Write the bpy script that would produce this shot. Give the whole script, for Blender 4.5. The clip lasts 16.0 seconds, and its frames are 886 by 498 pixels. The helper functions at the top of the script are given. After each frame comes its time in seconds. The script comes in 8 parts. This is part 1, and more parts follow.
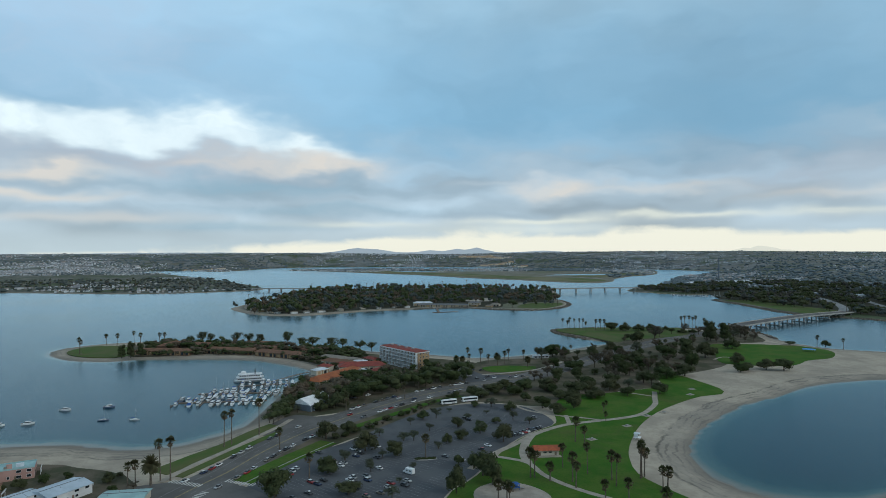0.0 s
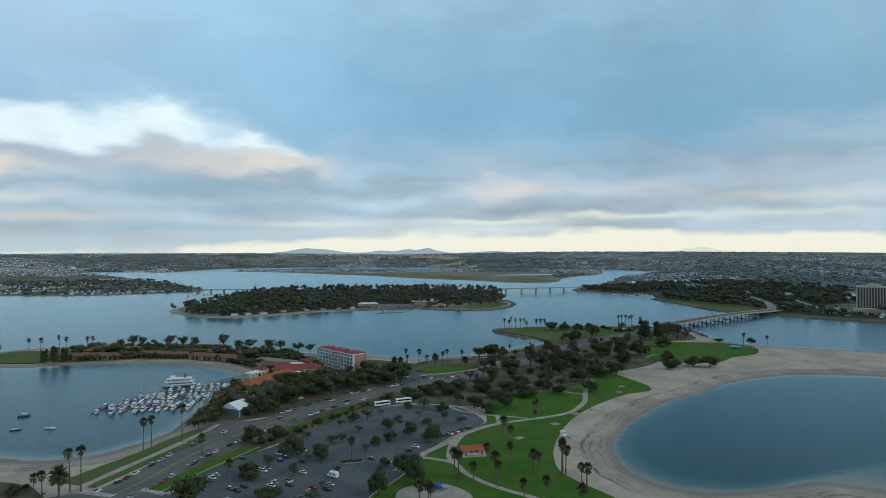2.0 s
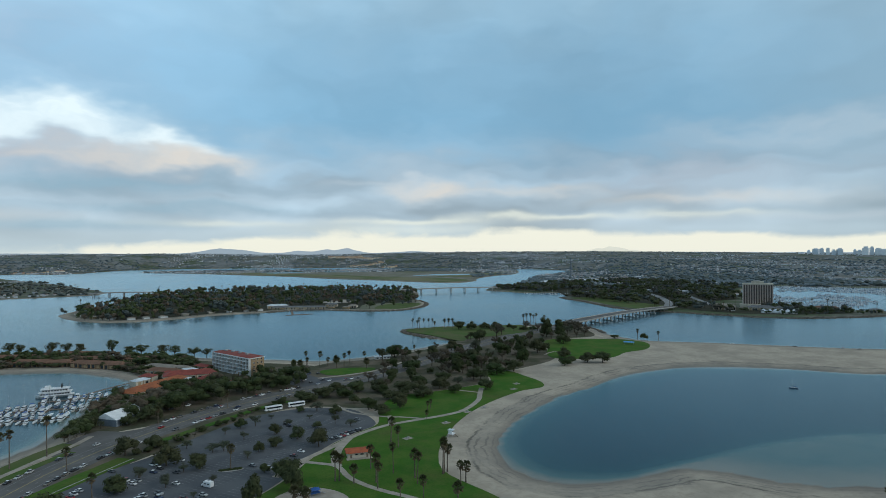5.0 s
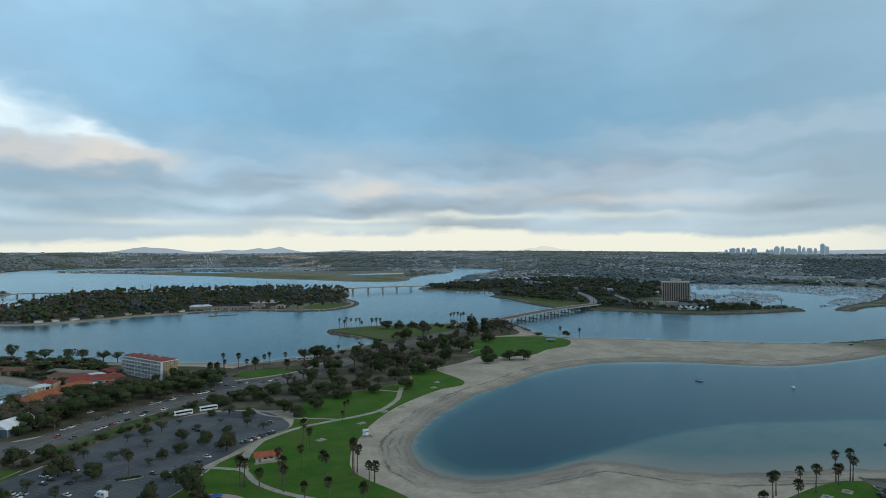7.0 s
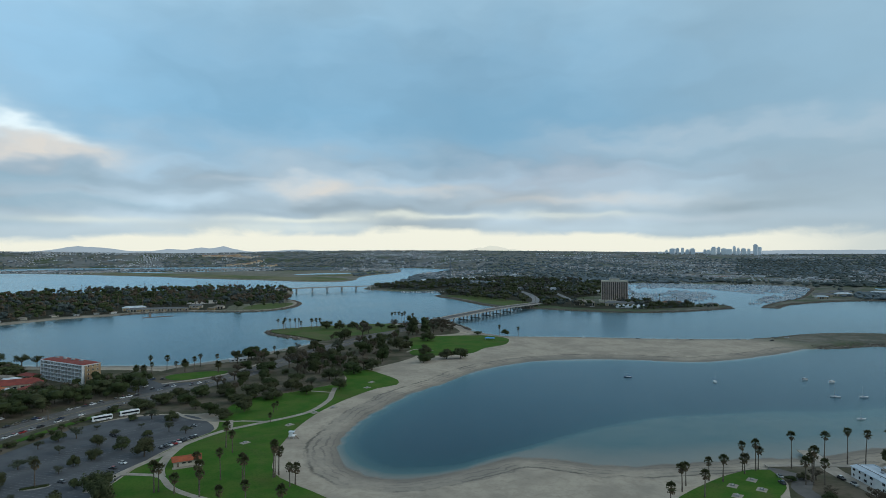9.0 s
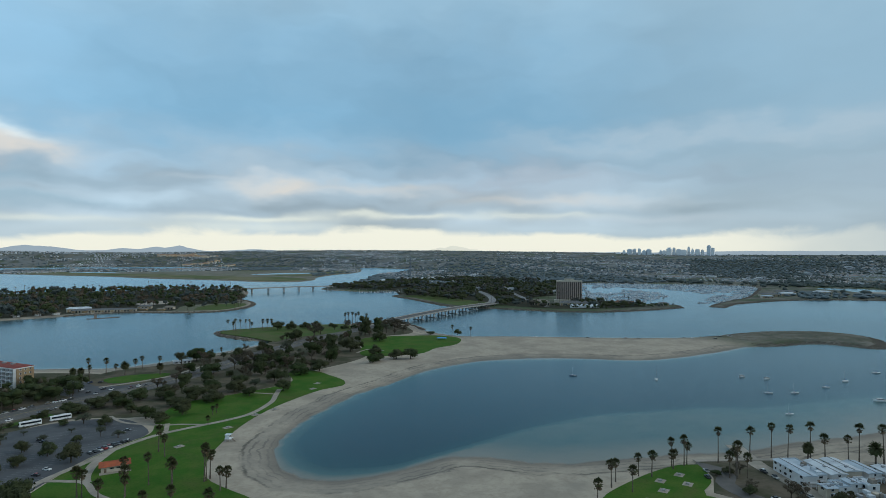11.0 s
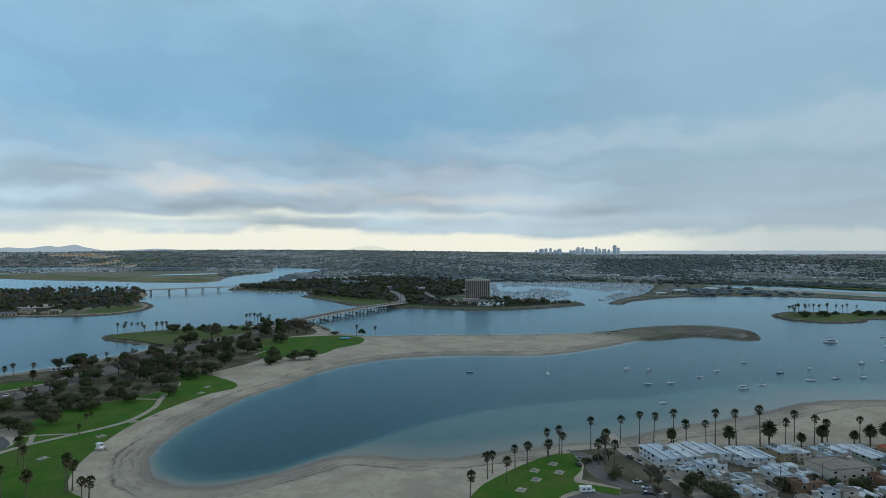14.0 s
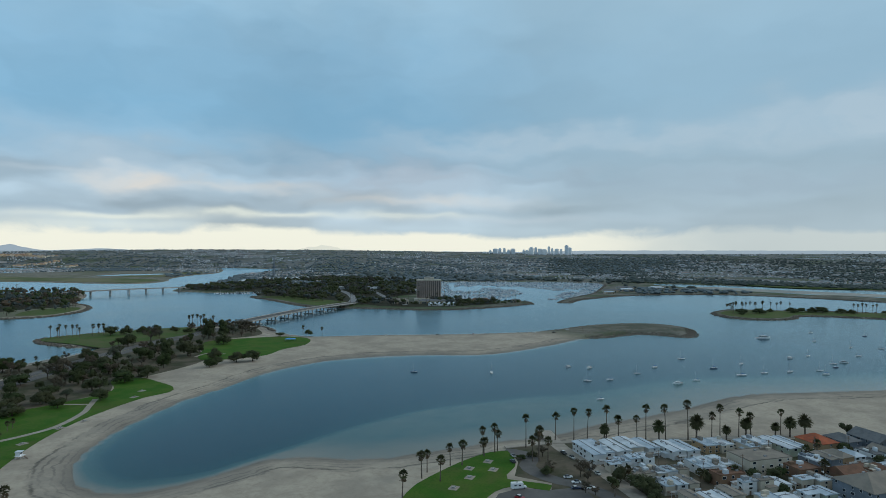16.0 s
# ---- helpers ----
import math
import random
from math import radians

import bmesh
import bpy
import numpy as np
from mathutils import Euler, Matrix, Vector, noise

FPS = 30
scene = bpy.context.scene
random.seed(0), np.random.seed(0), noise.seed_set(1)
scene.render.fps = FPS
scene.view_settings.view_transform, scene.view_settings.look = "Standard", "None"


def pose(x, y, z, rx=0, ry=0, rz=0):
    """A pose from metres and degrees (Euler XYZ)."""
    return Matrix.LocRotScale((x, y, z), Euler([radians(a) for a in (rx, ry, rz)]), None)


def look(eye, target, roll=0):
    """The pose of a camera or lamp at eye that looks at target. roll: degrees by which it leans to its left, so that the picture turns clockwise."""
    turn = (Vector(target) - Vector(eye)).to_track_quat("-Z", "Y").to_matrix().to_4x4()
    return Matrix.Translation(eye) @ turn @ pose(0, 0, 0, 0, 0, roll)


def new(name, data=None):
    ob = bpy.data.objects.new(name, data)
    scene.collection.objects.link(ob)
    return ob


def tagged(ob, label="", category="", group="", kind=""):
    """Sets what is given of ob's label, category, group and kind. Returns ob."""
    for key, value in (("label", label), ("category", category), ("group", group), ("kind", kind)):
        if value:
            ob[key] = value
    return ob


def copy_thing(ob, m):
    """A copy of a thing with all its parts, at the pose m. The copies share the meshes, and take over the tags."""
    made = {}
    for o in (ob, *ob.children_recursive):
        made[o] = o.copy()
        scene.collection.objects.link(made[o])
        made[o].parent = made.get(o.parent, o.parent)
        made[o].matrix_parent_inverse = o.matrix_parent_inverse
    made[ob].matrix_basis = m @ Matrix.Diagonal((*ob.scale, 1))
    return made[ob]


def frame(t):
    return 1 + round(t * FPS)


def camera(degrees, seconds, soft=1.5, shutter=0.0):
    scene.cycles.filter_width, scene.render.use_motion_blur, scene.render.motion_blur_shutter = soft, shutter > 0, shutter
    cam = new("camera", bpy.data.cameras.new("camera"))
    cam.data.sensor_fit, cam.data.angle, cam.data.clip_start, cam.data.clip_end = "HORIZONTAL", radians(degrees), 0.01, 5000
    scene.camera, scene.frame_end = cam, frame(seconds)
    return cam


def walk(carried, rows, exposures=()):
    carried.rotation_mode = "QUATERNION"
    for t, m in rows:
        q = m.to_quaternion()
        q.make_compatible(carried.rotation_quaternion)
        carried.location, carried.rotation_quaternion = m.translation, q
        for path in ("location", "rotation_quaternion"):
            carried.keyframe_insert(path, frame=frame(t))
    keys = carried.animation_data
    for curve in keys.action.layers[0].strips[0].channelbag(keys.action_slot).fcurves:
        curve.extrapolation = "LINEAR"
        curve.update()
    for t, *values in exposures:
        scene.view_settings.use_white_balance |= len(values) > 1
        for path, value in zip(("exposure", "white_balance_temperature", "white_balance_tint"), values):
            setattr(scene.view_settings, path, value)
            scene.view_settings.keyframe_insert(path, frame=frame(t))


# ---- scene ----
cam = camera(71.81, 16.0, soft=0.75)
PATH = [
    (0.0, 0.00, 0.00, 116.98, 0.000, 0.129, 0.166),
    (0.5, 3.55, -0.06, 117.15, -0.923, 0.136, 0.137),
    (1.0, 7.10, -0.16, 117.31, -1.960, 0.134, 0.147),
    (1.5, 10.63, -0.32, 117.46, -3.080, 0.149, 0.110),
    (2.0, 14.13, -0.57, 117.61, -4.453, 0.139, 0.113),
    (2.5, 17.62, -0.89, 117.76, -5.864, 0.133, 0.137),
    (3.0, 21.10, -1.32, 117.87, -7.177, 0.134, 0.142),
    (5.5, 38.54, -4.00, 118.24, -12.949, 0.099, 0.151),
    (6.0, 41.96, -4.70, 118.29, -14.401, 0.074, 0.100),
    (6.5, 45.31, -5.61, 118.28, -15.986, 0.064, 0.142),
    (7.0, 48.62, -6.68, 118.20, -17.551, 0.027, 0.099),
    (7.5, 51.94, -7.84, 118.11, -18.925, 0.018, 0.045),
    (8.0, 55.22, -9.08, 118.03, -20.028, 0.012, 0.040),
    (8.5, 58.43, -10.42, 117.96, -21.131, -0.002, 0.002),
    (9.0, 61.59, -11.88, 117.94, -22.165, -0.001, 0.003),
    (11.5, 77.42, -19.69, 118.16, -26.527, -0.003, -0.192),
    (12.0, 80.35, -21.63, 118.12, -27.625, -0.015, -0.187),
    (12.5, 83.03, -23.77, 118.05, -28.913, -0.019, -0.200),
    (13.0, 85.49, -25.92, 117.97, -30.362, -0.010, -0.203),
    (13.5, 87.75, -27.96, 117.92, -31.829, -0.005, -0.203),
    (14.0, 89.94, -29.90, 117.90, -33.167, -0.005, -0.204),
    (14.5, 92.09, -31.71, 117.92, -34.289, -0.013, -0.220),
    (15.0, 94.25, -33.44, 117.96, -35.459, 0.009, -0.205),
    (15.5, 96.40, -35.08, 117.97, -36.523, -0.007, -0.215),
    (16.0, 98.57, -36.71, 117.96, -37.282, -0.007, -0.243),
]
walk(cam, [(t, pose(x, y, z, 90 + pitch, roll, yaw)) for t, x, y, z, yaw, pitch, roll in PATH],
     exposures=[(0.0, 0.0, 6280, 5.5), (16.0, 0.0, 6280, 5.5)])

# ---- sky and sun ----
SUN_AZ, SUN_EL = 118.0, 28.0      # degrees from +y towards +x, and above the horizon


class Nodes:
    """Short hand for building node trees."""

    def __init__(self, tree):
        self.t = tree
        tree.nodes.clear()

    def n(self, kind, **kw):
        nd = self.t.nodes.new(kind)
        for k, v in kw.items():
            setattr(nd, k, v)
        return nd

    def l(self, a, b):
        self.t.links.new(a, b)

    def put(self, sock, v):
        if hasattr(v, "is_linked"):
            self.l(v, sock)
        else:
            sock.default_value = v

    def math(self, op, a, b=0.0, c=0.0, clamp=False):
        nd = self.n("ShaderNodeMath", operation=op, use_clamp=clamp)
        for s, v in zip(nd.inputs, (a, b, c)):
            self.put(s, v)
        return nd.outputs[0]

    def mix(self, f, a, b, mode="MIX"):
        nd = self.n("ShaderNodeMix", data_type="RGBA", blend_type=mode)
        self.put(nd.inputs[0], f)
        for s, v in ((nd.inputs[6], a), (nd.inputs[7], b)):
            self.put(s, v if hasattr(v, "is_linked") else (*v, 1.0))
        return nd.outputs[2]

    def ramp(self, f, stops, mode="LINEAR"):
        nd = self.n("ShaderNodeValToRGB")
        nd.color_ramp.interpolation = mode
        el = nd.color_ramp.elements
        while len(el) < len(stops):
            el.new(0.5)
        for e, (p, c) in zip(el, stops):
            e.position, e.color = p, (*c, 1.0) if len(c) == 3 else c
        self.put(nd.inputs[0], f)
        return nd.outputs[0]

    def span(self, v, a, b, lo=0.0, hi=1.0, smooth=True):
        nd = self.n("ShaderNodeMapRange", interpolation_type="SMOOTHSTEP" if smooth else "LINEAR")
        for s, q in zip(nd.inputs, (v, a, b, lo, hi)):
            self.put(s, q)
        return nd.outputs[0]

    def noise(self, vec, scale, detail=4.0, rough=0.55, dist=0.0):
        nd = self.n("ShaderNodeTexNoise")
        if vec is not None:
            self.l(vec, nd.inputs["Vector"])
        for k, v in (("Scale", scale), ("Detail", detail), ("Roughness", rough), ("Distortion", dist)):
            nd.inputs[k].default_value = v
        return nd.outputs[0]

    def vec(self, x, y, z):
        nd = self.n("ShaderNodeCombineXYZ")
        for s, v in zip(nd.inputs, (x, y, z)):
            self.put(s, v)
        return nd.outputs[0]


def make_sky():
    world = bpy.data.worlds.new("sky")
    scene.world = world
    world.use_nodes = True
    N = Nodes(world.node_tree)
    m = N.math
    co = N.n("ShaderNodeTexCoord").outputs["Generated"]
    sep = N.n("ShaderNodeSeparateXYZ")
    N.l(co, sep.inputs[0])
    x, y, z = sep.outputs
    el = m("MULTIPLY", m("ARCSINE", z), 180 / math.pi)
    az = m("MULTIPLY", m("ARCTAN2", x, y), 180 / math.pi)
    # wandering edges
    w1 = N.noise(N.vec(m("MULTIPLY", az, 0.20), m("MULTIPLY", el, 0.42), 0.0), 1.0, 3.0, 0.45)
    w2 = N.noise(N.vec(m("MULTIPLY", az, 0.17), m("MULTIPLY", el, 0.40), 7.0), 1.0, 3.0, 0.45)
    az = m("ADD", az, m("MULTIPLY", m("SUBTRACT", w1, 0.5), 7.0))
    el2 = m("ADD", el, m("MULTIPLY", m("SUBTRACT", w2, 0.5), m("MULTIPLY", N.span(el, 0.0, 9.0), 5.5)))
    # cloud sheet: tone by height, blue-grey folds across it
    col = N.ramp(m("DIVIDE", el2, 40.0), [
        (0.0, (0.51, 0.60, 0.65)), (0.07, (0.49, 0.59, 0.68)), (0.13, (0.43, 0.55, 0.66)), (0.20, (0.34, 0.50, 0.645)), (0.30, (0.25, 0.45, 0.63)),
        (0.42, (0.28, 0.48, 0.66)), (0.56, (0.35, 0.54, 0.70)), (0.75, (0.34, 0.46, 0.56)), (1.0, (0.32, 0.39, 0.45))])
    fold = N.noise(N.vec(m("MULTIPLY", az, 0.06), m("MULTIPLY", el2, 0.13), 1.0), 1.0, 3.0, 0.45)
    streak = N.noise(N.vec(m("MULTIPLY", az, 0.085), m("MULTIPLY", el2, 0.42), 3.0), 1.0, 2.0, 0.40)
    billow = N.noise(N.vec(m("MULTIPLY", az, 0.30), m("MULTIPLY", el2, 0.55), 11.0), 1.0, 5.0, 0.55)
    tone = m("ADD", 1.0, m("MULTIPLY", m("SUBTRACT", fold, 0.5), 0.60))
    tone = m("ADD", tone, m("MULTIPLY", m("SUBTRACT", billow, 0.5), 0.08))
    tone = m("ADD", tone, m("MULTIPLY", m("MULTIPLY", m("SUBTRACT", streak, 0.5), 1.25), m("MULTIPLY", N.span(el, 0.5, 3.0), N.span(el, 11.0, 5.0))))
    tone = m("MULTIPLY", tone, N.math("ADD", N.span(az, -25.0, 25.0, 1.06, 0.96), N.math("MULTIPLY", N.span(az, 10.0, -20.0), N.span(el, 12.0, 18.0, 0.0, 0.14))))
    col = N.mix(1.0, col, N.vec(tone, tone, tone), "MULTIPLY")
    col = N.mix(m("MULTIPLY", N.span(az, 25.0, 60.0), N.span(el, 2.0, 8.0, 0.3, 0.5)), col, (0.36, 0.485, 0.57))
    col = N.mix(m("MULTIPLY", N.span(az, 38.0, 62.0), N.span(el, 11.0, 6.0, 0.0, 0.45)), col, (0.33, 0.41, 0.475))

    def patch(a0, da, e0, de):
        u = m("DIVIDE", m("SUBTRACT", az, a0), da)
        v = m("DIVIDE", m("SUBTRACT", el2, e0), de)
        edge = m("MULTIPLY", m("SUBTRACT", billow, 0.5), 1.5)
        return m("EXPONENT", m("MULTIPLY", m("MAXIMUM", m("ADD", m("ADD", m("MULTIPLY", u, u), m("MULTIPLY", v, v)), edge), 0.0), -1.0))

    WHITE, PEACH, PALE, CREAM, BLUE, SLATE = (0.92, 1.02, 1.06), (0.80, 0.72, 0.65), (0.56, 0.63, 0.70), (0.86, 0.87, 0.78), (0.22, 0.42, 0.60), (0.34, 0.43, 0.52)
    LILAC, AZURE, DEEP = (0.47, 0.49, 0.55), (0.44, 0.66, 0.86), (0.28, 0.44, 0.56)
    for a0, da, e0, de, k, c in (
            (-24, 14, 13.2, 2.0, 0.55, AZURE), (-32, 14, 18.0, 5.0, 0.5, (0.50, 0.61, 0.76)), (-24, 13, 8.0, 1.7, 0.8, LILAC), (-42, 10, 8.4, 1.6, 0.7, LILAC),
            (-34, 6, 10.0, 1.0, 0.95, WHITE), (-28, 5, 10.2, 1.0, 0.85, WHITE), (-20.5, 5, 10.8, 1.4, 0.95, WHITE), (-25, 8, 9.7, 0.8, 0.6, WHITE), (-13.5, 4.5, 9.3, 0.8, 0.9, WHITE), (-9, 2.6, 8.4, 0.6, 0.7, WHITE),
            (-45, 6, 10.2, 1.2, 0.8, WHITE), (-12, 4, 7.9, 0.9, 0.85, PEACH), (-8, 2.6, 7.5, 0.8, 0.8, PEACH), (-18, 6, 7.6, 0.8, 0.5, PEACH),
            (-28, 14, 4.0, 1.6, 0.45, SLATE), (10, 9, 7.4, 1.8, 0.3, PALE), (8, 10, 1.9, 0.5, 0.5, CREAM),
            (-33, 5, 6.4, 0.7, 0.85, PEACH), (-34, 6, 4.4, 0.5, 0.8, PEACH), (-30, 8, 2.7, 0.35, 0.45, PEACH), (-34, 10, 5.4, 0.45, 0.6, SLATE), (-40, 12, 3.4, 0.5, 0.6, SLATE),
            (-18, 10, 5.6, 0.7, 0.65, DEEP), (-10, 12, 3.5, 0.5, 0.55, DEEP), (-20, 9, 2.2, 0.4, 0.5, DEEP), (-14, 7, 6.5, 0.5, 0.4, SLATE),
            (10.5, 3.2, 5.6, 0.75, 0.75, PEACH), (5, 6, 6.2, 0.4, 0.4, PALE), (20, 8, 5.4, 0.5, 0.4, PEACH), (34, 9, 6.6, 1.6, 0.55, LILAC), (36, 9, 4.4, 0.5, 0.45, PEACH),
            (5, 9, 12.5, 2.5, 0.5, BLUE), (28, 9, 11.0, 2.4, 0.65, BLUE), (40, 9, 9.6, 1.0, 0.35, PALE), (54, 9, 9.8, 0.9, 0.3, PALE), (72, 12, 10.5, 1.8, 0.45, PALE), (48, 10, 6.4, 0.8, 0.5, SLATE), (66, 10, 5.4, 1.0, 0.6, SLATE),
            (2, 10, 3.3, 0.35, 0.4, SLATE), (9, 7, 2.7, 0.3, 0.75, CREAM), (20, 6, 3.1, 0.28, 0.75, CREAM), (-8, 6, 2.4, 0.25, 0.5, CREAM), (33, 7, 3.0, 0.3, 0.5, CREAM), (44, 8, 2.7, 0.3, 0.4, PALE)):
        col = N.mix(m("MULTIPLY", patch(a0, da, e0, de), k), col, c)
    # clear low sky under the edge of the sheet
    lip = N.span(az, -32.0, 9.0, -0.5, 1.5)
    glow = N.span(m("SUBTRACT", m("ADD", el, m("ADD", m("MULTIPLY", m("SUBTRACT", streak, 0.5), 2.6), m("MULTIPLY", m("SUBTRACT", billow, 0.5), 1.2))), lip), 0.5, -0.3)
    glow = m("MULTIPLY", glow, N.span(az, 46.0, 64.0, 1.0, 0.30))
    col = N.mix(glow, col, (0.95, 0.91, 0.78))
    air = N.n("ShaderNodeTexSky", sky_type="NISHITA", sun_disc=False, sun_elevation=radians(SUN_EL), sun_rotation=radians(SUN_AZ))
    blue = N.mix(1.0, air.outputs[0], (0.1, 0.1, 0.1), "MULTIPLY")
    col = N.mix(0.94, blue, col)
    bg = N.n("ShaderNodeBackground")
    N.l(col, bg.inputs[0])
    bg.inputs[1].default_value = 1.0
    out = N.n("ShaderNodeOutputWorld")
    N.l(bg.outputs[0], out.inputs[0])


make_sky()
sun_data = bpy.data.lights.new("sun", "SUN")
sun_data.energy, sun_data.angle, sun_data.color = 0.95, radians(25), (1.0, 0.95, 0.88)
sun = new("sun", sun_data)
_a, _e = radians(SUN_AZ), radians(SUN_EL)
sun.matrix_world = look((math.sin(_a) * 900, math.cos(_a) * 900, math.tan(_e) * 900), (0, 0, 0))


# ---- materials ----
def material(name, base, rough=0.8, build=None, metal=0.0, spec=0.4):
    mat = bpy.data.materials.new(name)
    mat.use_nodes = True
    N = Nodes(mat.node_tree)
    bsdf = N.n("ShaderNodeBsdfPrincipled")
    bsdf.inputs["Base Color"].default_value = (*base, 1.0)
    bsdf.inputs["Roughness"].default_value = rough
    bsdf.inputs["Metallic"].default_value = metal
    bsdf.inputs["Specular IOR Level"].default_value = spec
    out = N.n("ShaderNodeOutputMaterial")
    N.l(bsdf.outputs[0], out.inputs[0])
    if build:
        build(N, bsdf)
    return mat


def place(N):
    return N.n("ShaderNodeNewGeometry").outputs["Position"]


def bump(N, bsdf, height, strength, distance):
    b = N.n("ShaderNodeBump")
    b.inputs["Strength"].default_value, b.inputs["Distance"].default_value = strength, distance
    N.l(height, b.inputs["Height"])
    N.l(b.outputs[0], bsdf.inputs["Normal"])


def mottled(name, a, b, scale, rough=0.85, fine=None, amount=0.35, relief=0.0, spec=0.3):
    """Two-scale mottling between two colours, in metres."""
    def build(N, bsdf):
        p = place(N)
        n1 = N.noise(p, scale, 4.0, 0.6)
        n2 = N.noise(p, fine or scale * 9, 3.0, 0.6)
        f = N.math("ADD", N.span(n1, 0.35, 0.65), N.math("MULTIPLY", N.math("SUBTRACT", n2, 0.5), amount * 2), clamp=True)
        N.l(N.mix(f, a, b), bsdf.inputs["Base Color"])
        if relief:
            bump(N, bsdf, n2, 0.6, relief)
    return material(name, a, rough, build, spec=spec)


def varied(name, stops, rough=0.7, spec=0.4, metal=0.0, island=False, dirt=0.25, scale=0.6):
    """One of several colours, by object or by loose piece, with light dirt."""
    def build(N, bsdf):
        src = N.n("ShaderNodeNewGeometry").outputs["Random Per Island"] if island else N.n("ShaderNodeObjectInfo").outputs["Random"]
        c = N.ramp(src, [(i / len(stops), s) for i, s in enumerate(stops)], "CONSTANT")
        d = N.span(N.noise(place(N), scale, 5.0, 0.65), 0.4, 0.75, 1.0, 1.0 - dirt)
        N.l(N.mix(1.0, c, N.vec(d, d, d), "MULTIPLY"), bsdf.inputs["Base Color"])
    return material(name, stops[0], rough, build, metal, spec)


def ground_build(N, bsdf):
    p = place(N)
    sand = N.mix(N.span(N.noise(p, 0.03, 4.0, 0.6), 0.4, 0.65), (0.42, 0.365, 0.292), (0.315, 0.275, 0.225))
    rut = N.noise(p, 0.35, 5.0, 0.65)
    sand = N.mix(N.math("MULTIPLY", N.span(N.noise(p, 0.13, 5.0, 0.65, 0.8), 0.45, 0.7), 0.45), sand, (0.27, 0.23, 0.185))
    sand = N.mix(N.math("MULTIPLY", N.span(rut, 0.45, 0.7), 0.35), sand, (0.24, 0.205, 0.17))
    # weed and tide lines lie along the slope, by height
    sep = N.n("ShaderNodeSeparateXYZ")
    N.l(p, sep.inputs[0])
    hz = N.math("ADD", sep.outputs[2], N.math("MULTIPLY", N.math("SUBTRACT", N.noise(p, 0.05, 5.0, 0.65, 0.4), 0.5), 0.9))
    # soft tide bands parallel to the water
    band = N.math("SINE", N.math("MULTIPLY", hz, 19.0))
    soft = N.math("MULTIPLY", N.span(band, 0.35, 1.0), N.math("MULTIPLY", N.span(hz, 1.75, 1.3), N.span(N.noise(p, 0.03, 4.0, 0.6), 0.38, 0.62)))
    sand = N.mix(N.math("MULTIPLY", soft, 0.75), sand, (0.15, 0.135, 0.115))
    # broken dark weed line at the last high water
    gap = N.math("ABSOLUTE", N.math("SUBTRACT", N.math("ADD", sep.outputs[2], N.math("MULTIPLY", N.math("SUBTRACT", N.noise(p, 0.028, 6.0, 0.7, 0.6), 0.5), 0.8)), 1.32))
    weed = N.math("MULTIPLY", N.span(gap, 0.09, 0.0), N.span(N.noise(p, 0.02, 5.0, 0.7), 0.42, 0.58))
    sand = N.mix(N.math("MULTIPLY", weed, 0.8), sand, (0.085, 0.078, 0.065))
    # damp grey zone between the dry crest and the wet edge
    damp = N.math("MULTIPLY", N.span(hz, 1.55, 1.25), N.span(N.noise(p, 0.017, 5.0, 0.65, 0.5), 0.36, 0.6))
    sand = N.mix(N.math("MULTIPLY", damp, 0.45), sand, (0.20, 0.185, 0.165))
    wet = N.span(hz, 0.85, 0.05)
    sand = N.mix(N.math("MULTIPLY", wet, 0.7), sand, (0.17, 0.155, 0.135))
    scrub = N.mix(N.span(N.noise(p, 0.02, 6.0, 0.65), 0.42, 0.6), (0.088, 0.098, 0.078), (0.18, 0.17, 0.145))
    scrub = N.mix(N.math("MULTIPLY", N.span(N.noise(p, 0.12, 4.0, 0.6), 0.5, 0.7), 0.6), scrub, (0.04, 0.05, 0.025))
    scrub = N.mix(N.math("MULTIPLY", N.span(N.noise(p, 0.0045, 5.0, 0.65), 0.48, 0.6), 0.8), scrub, (0.062, 0.088, 0.040))
    # grey street patches, paler on rising land: haze put into the ground colour
    street = N.math("MULTIPLY", N.span(N.noise(p, 0.011, 5.0, 0.7), 0.40, 0.62), N.span(sep.outputs[2], 3.0, 14.0))
    scrub = N.mix(N.math("MULTIPLY", street, 0.85), scrub, (0.19, 0.20, 0.205))
    veg = N.n("ShaderNodeAttribute", attribute_name="veg").outputs["Fac"]
    N.l(N.mix(veg, sand, scrub), bsdf.inputs["Base Color"])
    bump(N, bsdf, rut, 0.5, 0.15)


